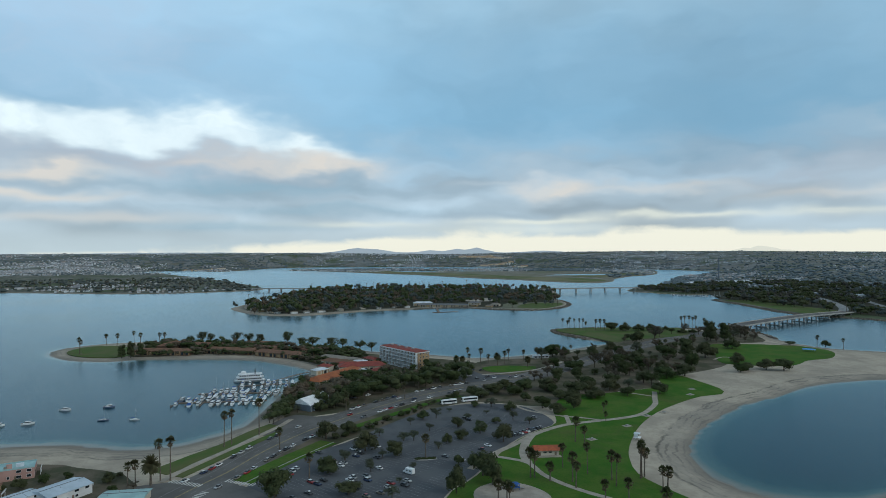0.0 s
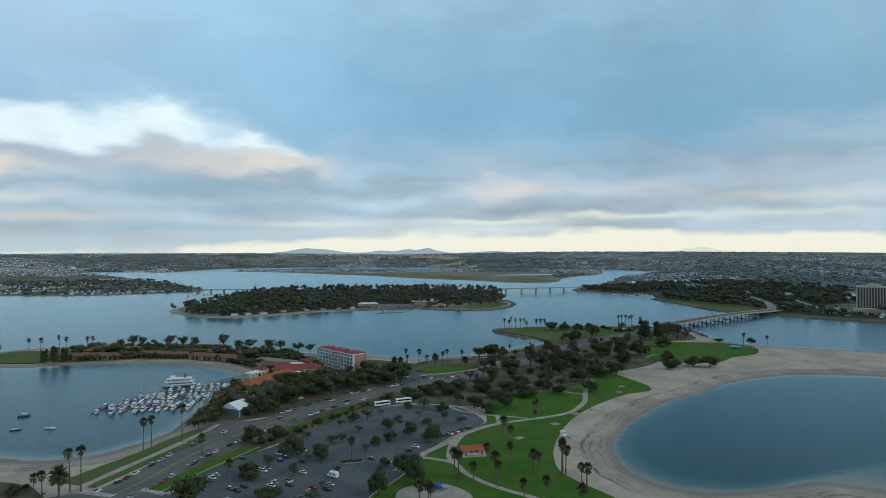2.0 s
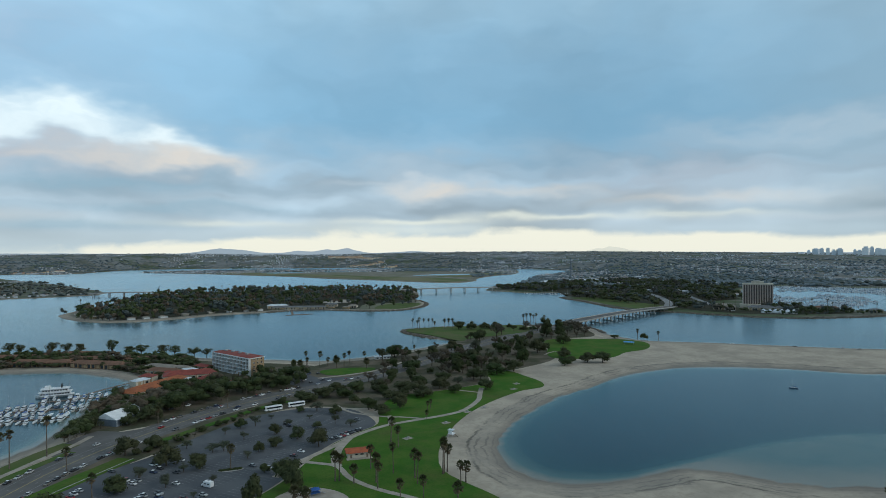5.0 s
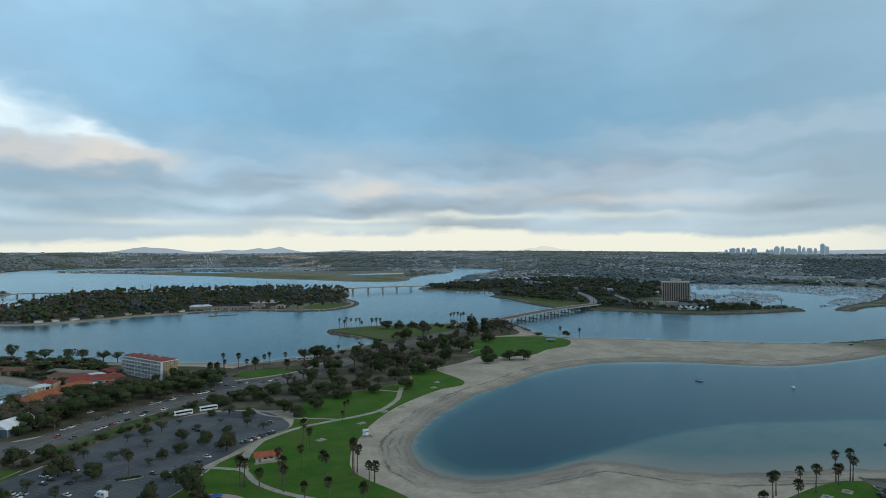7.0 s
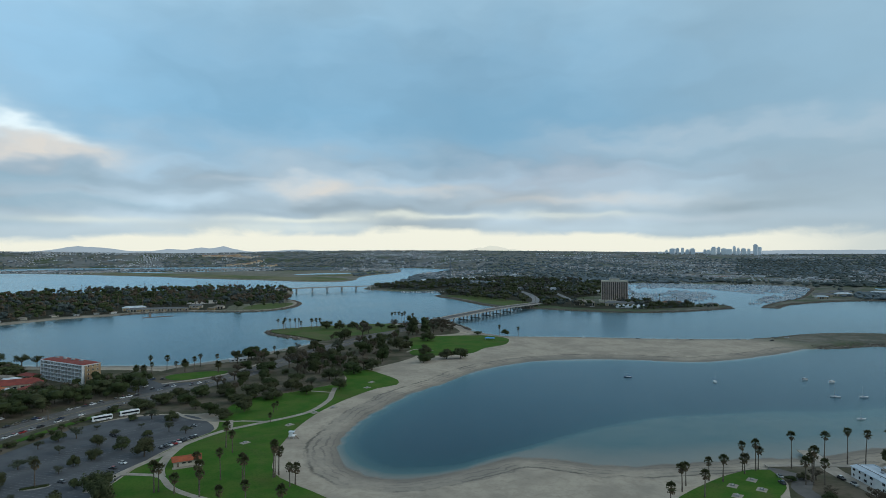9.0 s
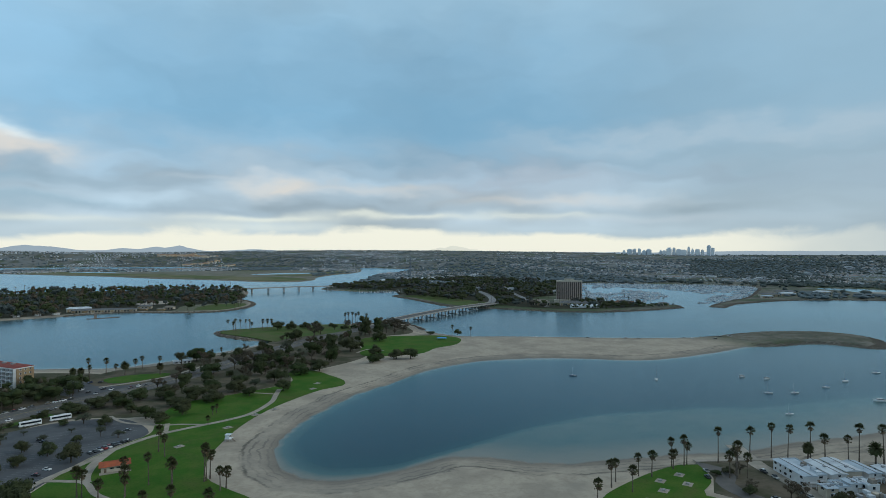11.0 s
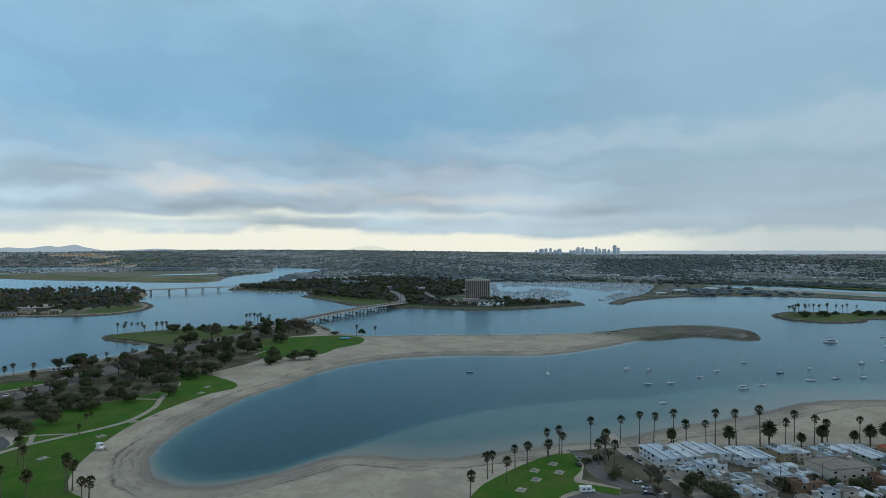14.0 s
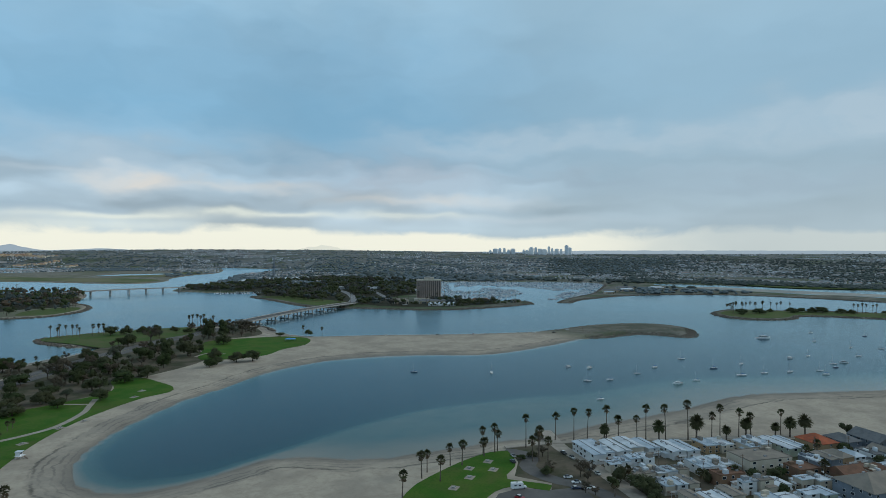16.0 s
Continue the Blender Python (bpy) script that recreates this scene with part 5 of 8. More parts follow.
M_METAL = mottled("grey_metal", (0.30, 0.31, 0.32), (0.22, 0.23, 0.24), 1.0, 0.5, 6.0, 0.3)
M_WOOD = mottled("weathered_wood", (0.20, 0.15, 0.11), (0.13, 0.10, 0.08), 0.8, 0.9, 5.0, 0.4)
M_DARK = mottled("dark_rubber", (0.018, 0.018, 0.019), (0.03, 0.03, 0.03), 1.0, 0.8, 5.0, 0.3)
M_CANVAS_BLUE = mottled("blue_canvas", (0.03, 0.10, 0.32), (0.025, 0.08, 0.24), 0.6, 0.8, 3.0, 0.3)
M_BOAT = varied("boat_gelcoat", [(0.78, 0.79, 0.80), (0.70, 0.71, 0.73), (0.84, 0.84, 0.84), (0.80, 0.81, 0.82), (0.76, 0.76, 0.74), (0.82, 0.83, 0.83), (0.80, 0.80, 0.82), (0.12, 0.16, 0.24)], 0.35, 0.5)
M_CAR = varied("car_paint", [(0.70, 0.70, 0.70), (0.32, 0.33, 0.34), (0.03, 0.03, 0.034), (0.62, 0.63, 0.64), (0.055, 0.06, 0.07), (0.02, 0.035, 0.08), (0.66, 0.66, 0.66),
                             (0.12, 0.125, 0.13), (0.28, 0.02, 0.02), (0.022, 0.022, 0.024), (0.42, 0.42, 0.41), (0.17, 0.15, 0.12)], 0.3, 0.5, dirt=0.12, scale=2.0)


# ---- houses ----
def wall_windows(house, L, Wd, H, floors, wmat_frame, seed, sides="xyXY", wide=1.3):
    """Framed windows, proud of the walls; each with its own pane."""
    rnd = random.Random(seed)
    fh = H / floors
    for side in sides:
        span = L if side in "xX" else Wd
        n = max(1, int(span / rnd.uniform(3.4, 5.0)))
        for f in range(floors):
            for i in range(n):
                if rnd.random() < 0.42:
                    continue
                t = (i + 0.5) / n * span - span / 2
                w, h = wide * rnd.choice((0.8, 1.0, 1.5)), min(1.35, fh * 0.45)
                z = f * fh + fh * 0.36
                if side == "x":
                    m = pose(t, -Wd / 2, z)
                elif side == "X":
                    m = pose(t, Wd / 2, z, 0, 0, 180)
                elif side == "y":
                    m = pose(-L / 2, t, z, 0, 0, -90)
                else:
                    m = pose(L / 2, t, z, 0, 0, 90)
                win = part("window", Mesh().box((0, -0.03, -0.08), (w + 0.2, 0.12, h + 0.2)), wmat_frame, house, at=m)
                part("pane", Mesh().box((0, -0.075, 0.02), (w, 0.08, h)), M_GLASS, win)


def make_house(label, x, y, yaw, L, Wd, H, roof, wall, roof_mat, floors, seed, category="house", vents=True):
    """A house of length L and width Wd, with roof, windows, door and roof fittings."""
    rnd = random.Random(seed)
    house = thing("house", label, category, pose(x, y, GROUND_Z, 0, 0, yaw))
    part("wall", Mesh().box((0, 0, -0.3), (L, Wd, H + 0.3)), wall, house)
    if roof == "flat":
        r = Mesh().box((0, 0, H), (L - 0.5, Wd - 0.5, 0.12))
        for sx, sy, a, b in ((0, Wd / 2 - 0.12, L + 0.2, 0.3), (0, -Wd / 2 + 0.12, L + 0.2, 0.3), (L / 2 - 0.12, 0, 0.3, Wd - 0.4), (-L / 2 + 0.12, 0, 0.3, Wd - 0.4)):
            r.box((sx, sy, H - 0.05), (a, b, 0.55))
        part("roof", r, roof_mat, house)
    else:
        rise = {"low": 0.09, "gable": 0.26, "hip": 0.24}[roof] * Wd
        e, t = 0.5, 0.18
        inset = Wd * 0.42 if roof == "hip" else -e
        vs = [(-L / 2 - e, -Wd / 2 - e, H), (L / 2 + e, -Wd / 2 - e, H), (L / 2 + e, Wd / 2 + e, H), (-L / 2 - e, Wd / 2 + e, H),
              (-L / 2 + inset, 0, H + rise), (L / 2 - inset, 0, H + rise)]
        lo = [(a, b, c - t) for a, b, c in vs[:4]]
        r = Mesh().add(vs + lo, [(0, 1, 5, 4), (2, 3, 4, 5), (1, 2, 5), (3, 0, 4), (0, 6, 7, 1), (1, 7, 8, 2), (2, 8, 9, 3), (3, 9, 6, 0), (9, 8, 7, 6)])
        part("roof", r, roof_mat, house)
    wall_windows(house, L, Wd, H, floors, M_WHITE, seed)
    # lower annexes, decks, seams and skylights that break up the outline
    for k in range(rnd.randrange(1, 3)):
        s = rnd.choice((-1, 1))
        a, b, hh = rnd.uniform(3, 6), rnd.uniform(2.0, 3.0), H * rnd.uniform(0.42, 0.62)
        px = rnd.uniform(-0.3, 0.3) * L
        an = part("annex", Mesh().box((px, s * (Wd / 2 + b / 2 - 0.1), -0.3), (a, b, hh + 0.3)), wall, house)
        part("annex_roof", Mesh().box((px, s * (Wd / 2 + b / 2 - 0.05), hh), (a + 0.4, b + 0.3, 0.18)), rnd.choice((M_WHITE_ROOF, M_TAN_ROOF, roof_mat)), an)
    if roof in ("low", "gable"):
        rr = {"low": 0.09, "gable": 0.26}[roof] * Wd
        part("ridge_cap", Mesh().box((0, 0, H + rr - 0.06), (L + 1.0, 0.45, 0.14)), M_GREY_ROOF, house)
        seams = Mesh()
        n = int(L / rnd.uniform(3.5, 6))
        for k in range(1, n):
            px = -L / 2 + k * L / n
            for s in (-1, 1):
                seams.add([(px - 0.09, s * (Wd / 2 + 0.5), H + 0.03), (px + 0.09, s * (Wd / 2 + 0.5), H + 0.03), (px + 0.09, 0, H + rr + 0.05), (px - 0.09, 0, H + rr + 0.05)], [(0, 1, 2, 3)])
        if n > 1 and rnd.random() < 0.3:
            part("roof_seams", seams, M_GREY_ROOF, house, "dark roof seams")
    if roof == "flat":
        for k in range(rnd.randrange(2, 5)):
            part("roof_box", Mesh().box((rnd.uniform(-.38, .38) * L, rnd.uniform(-.36, .36) * Wd, H + 0.1), (rnd.uniform(1.2, 3.4), rnd.uniform(1.0, 2.6), rnd.uniform(0.6, 2.2))),
                 rnd.choice((M_WHITE_ROOF, wall, M_METAL, M_TAN_ROOF)), house)
    dx = rnd.choice((-1, 1))
    deck = part("deck", Mesh().box((dx * (L / 2 + 1.2), rnd.uniform(-.2, .2) * Wd, H * 0.46), (2.6, Wd * 0.5, 0.2)), M_WOOD, house)
    for k in (-1, 1):
        part("deck_post", Mesh().box((dx * (L / 2 + 2.3), k * Wd * 0.2, -0.3), (0.2, 0.2, H * 0.46 + 0.3)), M_WHITE, house)
    part("deck_rail", Mesh().box((dx * (L / 2 + 2.42), 0, H * 0.46 + 0.2), (0.1, Wd * 0.62, 0.95)), M_WHITE, deck)
    d = part("door", Mesh().box((0, -0.05, 0), (1.0, 0.12, 2.05)), M_WOOD, house, at=pose(rnd.uniform(-.3, .3) * L, -Wd / 2, 0))
    part("handle", Mesh().box((0.36, -0.13, 1.0), (0.06, 0.06, 0.2)), M_METAL, d)
    if vents:
        for i in range(rnd.randrange(1, 4)):
            px, py = rnd.uniform(-.35, .35) * L, rnd.uniform(-.3, .3) * Wd
            top = H + (0 if roof == "flat" else max(0.0, ({"low": 0.09, "gable": 0.26, "hip": 0.24}[roof] * Wd) * (1 - abs(py) / (Wd / 2)) - 0.1))
            if rnd.random() < 0.5:
                part("vent", Mesh().tube((px, py, top - 0.1), (px, py, top + 0.7), 0.12, 0.12, 6), M_METAL, house)
            else:
                part("roof_unit", Mesh().box((px, py, top), (1.3, 1.0, 0.8)), M_METAL, house)
    return house


ORG, VV = Vector((375, 212)), Vector((-0.361, -0.9326))
UU = Vector((0.9326, -0.361))
YAW = math.degrees(math.atan2(UU.y, UU.x))
HOUSES = [
    (2, 17, 10, 38, 6.8, "low", M_W_WHITE, M_BLUE_ROOF, 2, "long white beach house with a pale blue-grey roof"),
    (19, 37, 13, 36, 6.4, "low", M_W_CREAM, M_BLUE_ROOF, 2, "cream beach house with a pale blue-grey roof"),
    (39, 46, 16, 34, 5.8, "low", M_W_WHITE, M_BLUE_ROOF, 2, "narrow white beach house with a pale roof"),
    (4, 30, 42, 53, 6.8, "low", M_W_WHITE, M_BLUE_ROOF, 2, "white two-storey house with a pale blue-grey roof"),
    (8, 41, 56, 69, 4.6, "flat", M_W_CREAM, M_TAN_ROOF, 1, "cream single-storey building with a tan flat roof"),
    (48, 66, 24, 45, 6.8, "low", M_W_WHITE, M_BLUE_ROOF, 2, "white beach house with a pale blue-grey roof"),
    (73, 91, 24, 43, 6.0, "low", M_W_TAN, M_WHITE_ROOF, 2, "tan beach house with a whitish roof"),
    (97, 112, 29, 49, 6.0, "low", M_W_WHITE, M_BLUE_ROOF, 2, "white beach house with a pale blue-grey roof"),
    (115, 131, 31, 56, 6.4, "low", M_W_GREEN, M_BLUE_ROOF, 2, "pale green beach house with a blue-grey roof"),
    (135, 150, 40, 56, 6.6, "hip", M_W_TAN, M_ORANGE_ROOF, 2, "tan house with a bright orange tile roof"),
    (153, 165, 43, 58, 7.0, "hip", M_W_GREY, M_GREY_ROOF, 2, "grey house with a grey shingle roof"),
    (168, 182, 46, 66, 8.0, "gable", M_W_GREY, M_GREY_ROOF, 3, "tall grey house with a grey roof"),
    (46, 67, 51, 70, 5.4, "flat", M_W_WHITE, M_WHITE_ROOF, 2, "white house with a flat white roof"),
    (72, 99, 56, 73, 9.0, "flat", M_W_CREAM, M_TAN_ROOF, 3, "cream three-storey apartment house with a tan roof"),
    (45, 60, 75, 83, 7.5, "flat", M_W_BROWN, M_BROWN_ROOF, 2, "brown stucco house with a cluttered flat roof"),
    (49, 66, 86, 97, 8.6, "flat", M_W_BROWN, M_TAN_ROOF, 3, "brown stucco house with roof terraces"),
    (13, 32, 73, 87, 6.4, "low", M_W_BROWN, M_BLUE_ROOF, 2, "brown house with a pale blue-grey roof"),
    (14, 42, 91, 104, 6.4, "low", M_W_CREAM, M_WHITE_ROOF, 2, "cream house with a whitish low roof"),
    (92, 122, 103, 124, 10.0, "hip", M_W_GREY, M_TAN_ROOF, 3, "large blue-grey apartment house with a tan roof"),
    (66, 75, 86, 96, 4.8, "low", M_W_WHITE, M_WHITE_ROOF, 1, "small white cottage with a white roof"),
    (91, 104, 75, 86, 6.4, "flat", M_W_BROWN, M_BROWN_ROOF, 2, "red-brown house with a flat brown roof"),
    (109, 125, 66, 82, 7.6, "low", M_W_GREY, M_BLUE_ROOF, 2, "blue-grey house with a pale roof"),
    (82, 98, 89, 99, 5.6, "low", M_W_CREAM, M_WHITE_ROOF, 2, "cream cottage with a whitish roof"),
    (129, 146, 62, 78, 6.4, "hip", M_W_TAN, M_GREY_ROOF, 2, "tan house with a dark grey roof"),
    (150, 167, 64, 80, 6.4, "gable", M_W_WHITE, M_GREY_ROOF, 2, "white house with a dark grey gable roof"),
    (106, 120, 86, 99, 6.4, "gable", M_W_BROWN, M_BROWN_ROOF, 2, "dark brown house with a steep brown roof"),
    (126, 146, 84, 102, 7.0, "hip", M_W_CREAM, M_BROWN_ROOF, 2, "cream house with a brown tile roof"),
    (152, 175, 85, 105, 7.0, "hip", M_W_GREY, M_GREY_ROOF, 2, "grey house with a dark shingle roof"),
    (70, 86, 101, 113, 6.0, "low", M_W_GREEN, M_BLUE_ROOF, 2, "pale green house with a blue-grey roof"),
    (46, 64, 101, 114, 6.0, "low", M_W_CREAM, M_BLUE_ROOF, 2, "cream house with a pale blue-grey roof"),
]
lots = []
hr_ = random.Random(15)
for u0, u1, v0, v1, H, roof, wall, rm, fl, lab in HOUSES:
    H *= 0.8
    if (u1 - u0 > 16 or (u1 - u0 > 14 and roof == "low")) and "apartment" not in lab:      # narrow houses side by side
        n = round((u1 - u0) / 7.2)
        for k in range(n):
            a, b = u0 + (u1 - u0) * k / n + 0.35, u0 + (u1 - u0) * (k + 1) / n - 0.35
            lots.append((a, b, v0 + hr_.uniform(0, 3.5), v1 - hr_.uniform(0, 4), H * hr_.uniform(0.78, 1.1), hr_.choice((roof, roof, "flat")), hr_.choice((wall, wall, M_W_WHITE, M_W_CREAM)),
                         hr_.choice((rm, rm, M_WHITE_ROOF, M_BLUE_ROOF, M_TAN_ROOF)), fl, lab if k == 0 else "narrow beach house with a pale low-pitched roof"))
    else:
        lots.append((u0, u1, v0, v1, H, roof, wall, rm, fl, lab))
for i, (u0, u1, v0, v1, H, roof, wall, rm, fl, lab) in enumerate(lots):
    c = ORG + UU * ((u0 + u1) / 2) + VV * ((v0 + v1) / 2)
    a, b = u1 - u0, v1 - v0
    if a >= b:
        make_house(lab, c.x, c.y, YAW, a, b, H, roof, wall, rm, fl, 200 + i)
    else:
        make_house(lab, c.x, c.y, YAW + 90, b, a, H, roof, wall, rm, fl, 200 + i)
for x, y, yaw, L, Wd, H, roof, wall, rm, lab in [
        (-146, 280, 8, 19, 13, 3.6, "low", M_W_CREAM, M_TEAL_ROOF, "low beach building with a pale teal roof"),
        (-179, 287, 62, 20, 15, 4.6, "low", M_W_WHITE, M_BLUE_ROOF, "white shore house with a pale grey roof"),
        (-193, 276, 62, 16, 9, 4.6, "low", M_W_WHITE, M_BLUE_ROOF, "white shore house with a pale grey roof"),
        (-221, 312, 28, 22, 12, 5.4, "flat", M_W_PINK, M_TEAL_ROOF, "pink stucco shore house with a pale roof"),
        (-215, 282, 20, 16, 12, 5.4, "hip", M_W_TAN, M_BROWN_ROOF, "tan shore house with a brown tile roof"),
        (-250, 300, 20, 18, 12, 5.4, "hip", M_W_CREAM, M_GREY_ROOF, "cream shore house with a grey roof")]:
    make_house(lab, x, y, yaw, L, Wd, H, roof, wall, rm, 2 if H > 4 else 1, int(x * y) % 997)
for x, y, h, w, k in [(-205, 296, 6, 7, "round"), (-198, 304, 5, 6, "green"), (-167, 305, 6, 8, "round"), (-210, 290, 5, 6, "round"), (-158, 292, 4, 5, "green"), (-228, 296, 7, 8, "round"), (-190, 310, 4, 5, "green"),
                      (-140, 285, 4, 5, "green"), (-165, 312, 3, 4, "round"), (-150, 296, 4, 5, "brown")]:
    plant(k, x, y, h, w, group="yard trees")
for u, v, h, w, k in [(-8, 52, 8, 8, "brown"), (-14, 60, 7, 7, "brown"), (-6, 70, 7, 6, "green"), (44, 74, 7, 7, "round"), (70, 78, 6, 8, "round"), (78, 82, 7, 9, "round"), (84, 80, 6, 7, "green"),
                      (8, 82, 7, 9, "round"), (4, 90, 7, 8, "round"), (104, 60, 6, 6, "round"), (126, 60, 5, 5, "green"), (148, 62, 8, 9, "round"), (122, 90, 7, 8, "round"), (150, 82, 7, 9, "round"),
                      (170, 75, 8, 8, "flat"), (178, 38, 10, 10, "flat"), (-26, 40, 4, 6, "brown"), (-22, 34, 3, 7, "brown"), (2, 60, 5, 5, "round"), (-18, 74, 4, 6, "brown"), (68, 98, 6, 6, "round")]:
    p = ORG + UU * u + VV * v
    plant(k, p.x, p.y, h, w, group="yard trees")
for u, v, h in [(36, 80, 9), (58, 78, 8), (132, 58, 9), (104, 88, 10), (6, 64, 8), (120, 62, 8), (-10, 78, 8)]:
    p = ORG + UU * u + VV * v
    plant("fan", p.x, p.y, h, group="yard palms")


def make_pole(x, y, h=11.0, yaw=0.0):
    pole = thing("utility_pole", "brown wooden utility pole with crossarms", "utility pole", pose(x, y, GROUND_Z, 0, 0, yaw), "utility poles")
    part("post", Mesh().tube((0, 0, -0.5), (0, 0, h), 0.17, 0.12, 7), M_WOOD, pole)
    for z in (h - 0.6, h - 1.7):
        part("crossarm", Mesh().box((0, 0, z), (2.4, 0.14, 0.14)), M_WOOD, pole)
    part("transformer", Mesh().tube((0.32, 0, h - 3.2), (0.32, 0, h - 2.2), 0.24, 0.24, 8), M_METAL, pole)


for u, v in ((30, 55), (68, 72), (44, 72), (100, 56), (130, 58), (101, 88), (150, 62)):
    p = ORG + UU * u + VV * v
    make_pole(p.x, p.y, 11, YAW)


# ---- resort ----
def make_hotel():
    a, b = Vector((-65, 633)), Vector((-26, 586))
    L, Wd, H, floors = (b - a).length, 16.0, 17.2, 5
    yaw = math.degrees(math.atan2(b.y - a.y, b.x - a.x))
    c = (a + b) / 2 + Vector((math.cos(radians(yaw + 90)), math.sin(radians(yaw + 90)))) * Wd / 2
    h = thing("hotel", "five-storey cream hotel with a red tile roof and balconies", "hotel", pose(c.x, c.y, GROUND_Z, 0, 0, yaw))
    part("wall", Mesh().box((0, 1.0, -0.4), (L, Wd - 2.0, H + 0.4)), M_W_TAN, h)
    rf = Mesh()
    e, rise = 0.5, 0.9
    rf.add([(-L / 2 - e, -Wd / 2 - e, H), (L / 2 + e, -Wd / 2 - e, H), (L / 2 + e, Wd / 2 + e, H), (-L / 2 - e, Wd / 2 + e, H), (-L / 2 + 3, -Wd / 2 + 3, H + rise), (L / 2 - 3, -Wd / 2 + 3, H + rise),
            (L / 2 - 3, Wd / 2 - 3, H + rise), (-L / 2 + 3, Wd / 2 - 3, H + rise)], [(3, 2, 1, 0), (0, 1, 5, 4), (1, 2, 6, 5), (2, 3, 7, 6), (3, 0, 4, 7), (4, 5, 6, 7)])
    part("roof", rf, M_RED_ROOF, h)
    fh = H / floors
    for f in range(floors + 1):
        thick = 0.36 if f < floors - 1 else 0.8
        part("floor_slab", Mesh().box((0, -Wd / 2 + 0.4, f * fh - thick / 2 - (0.42 if f == floors else 0)), (L + 0.3, 2.4, thick)), M_WHITE, h)
    n = 12
    for i in range(n + 1):
        part("fin", Mesh().box((-L / 2 + i * L / n, -Wd / 2 + 0.2, 0), (0.75, 2.1, H - 0.5)), M_W_WHITE, h)
    for f in range(floors):
        for i in range(n):
            x = -L / 2 + (i + 0.5) * L / n
            w = part("window", Mesh().box((0, 0, 0), (L / n - 0.9, 0.12, fh - 0.6)), M_METAL, h, at=pose(x, -Wd / 2 + 1.96, f * fh + 0.2))
            part("pane", Mesh().box((0, -0.05, 0.08), (L / n - 1.2, 0.1, fh - 0.8)), M_GLASS, w)
            if 0 < f < floors - 1:
                part("balcony", Mesh().box((x, -Wd / 2 - 0.55, f * fh + 0.18), (L / n - 0.8, 0.1, 1.0)), M_CONC, h)
            if f < floors - 1:
                part("mullion", Mesh().box((x, -Wd / 2 + 0.9, f * fh + 0.2), (0.22, 0.9, fh - 0.5)), M_W_WHITE, h)
    for s in (-1, 1):
        part("end_trim", Mesh().box((s * (L / 2 + 0.05), 0.6, H - 0.9), (0.3, Wd - 0.6, 0.8)), M_WHITE, h)
    for i in range(4):
        part("roof_unit", Mesh().box((-L / 2 + 9 + i * 12, 0.6, H + rise), (3.0, 2.4, 1.2)), M_METAL, h)
    for f in range(floors):
        for t in (-4, 0, 4):
            w = part("window", Mesh().box((0, 0, 0), (1.6, 0.12, 1.6)), M_WHITE, h, at=pose(L / 2 + 0.03, 1 + t, f * fh + 1.0, 0, 0, 90))
            part("pane", Mesh().box((0, -0.05, 0.12), (1.3, 0.1, 1.36)), M_GLASS, w)


make_hotel()


def make_wing(x, y, yaw, L, Wd, H, label, roof_mat=M_BROWN_ROOF, wall=M_W_BROWN, cat="resort building"):
    """Low resort wing with a tiled hip roof and a row of arched-looking bays."""
    w = thing("resort_wing", label, cat, pose(x, y, GROUND_Z, 0, 0, yaw), "resort wings")
    part("wall", Mesh().box((0, 0, -0.4), (L, Wd, H + 0.4)), wall, w)
    e, rise = 0.8, Wd * 0.22
    r = Mesh().add([(-L / 2 - e, -Wd / 2 - e, H), (L / 2 + e, -Wd / 2 - e, H), (L / 2 + e, Wd / 2 + e, H), (-L / 2 - e, Wd / 2 + e, H), (-L / 2 + Wd * .4, 0, H + rise), (L / 2 - Wd * .4, 0, H + rise)],
                   [(3, 2, 1, 0), (0, 1, 5, 4), (2, 3, 4, 5), (1, 2, 5), (3, 0, 4)])
    part("roof", r, roof_mat, w)
    n = max(2, int(L / 5))
    for i in range(n):
        px = -L / 2 + (i + 0.5) * L / n
        part("bay", Mesh().box((px, -Wd / 2 - 0.05, 0.2), (2.6, 0.2, H * 0.7)), M_GLASS if i % 3 else M_W_TAN, w)
        part("pillar", Mesh().box((px + L / n / 2 - 0.3, -Wd / 2 - 0.5, 0), (0.5, 0.5, H)), M_W_TAN, w)


for x, y, yaw, L, Wd, H in [(-312, 684, -2, 62, 12, 5.5), (-240, 690, -10, 60, 12, 5.5), (-178, 668, -24, 60, 12, 5.5), (-205, 700, -14, 52, 11, 6), (-270, 722, -8, 56, 12, 6), (-150, 688, -24, 40, 11, 6),
                            (-322, 722, 80, 34, 12, 7), (-215, 732, -14, 40, 12, 6)]:
    make_wing(x, y, yaw, L, Wd, H * 0.8, "low brown resort wing with a tiled roof")
make_wing(-96, 545, 62, 64, 16, 5.0, "low resort lodge with a broad orange-red tile roof", mottled("weathered_orange_tile", (0.34, 0.12, 0.05), (0.24, 0.08, 0.04), 0.25, 0.9, 2.0, 0.4), M_W_CREAM)
make_wing(-78, 590, 10, 44, 16, 5.0, "resort lodge with a red tile roof", M_RED_ROOF, M_W_CREAM)
make_wing(-104, 612, -30, 36, 12, 4.6, "low cream resort building with a brown tile roof", M_BROWN_ROOF, M_W_CREAM)
make_wing(-112, 636, -30, 34, 10, 4.6, "low cream resort building with a pale flat roof", M_TAN_ROOF, M_W_CREAM)


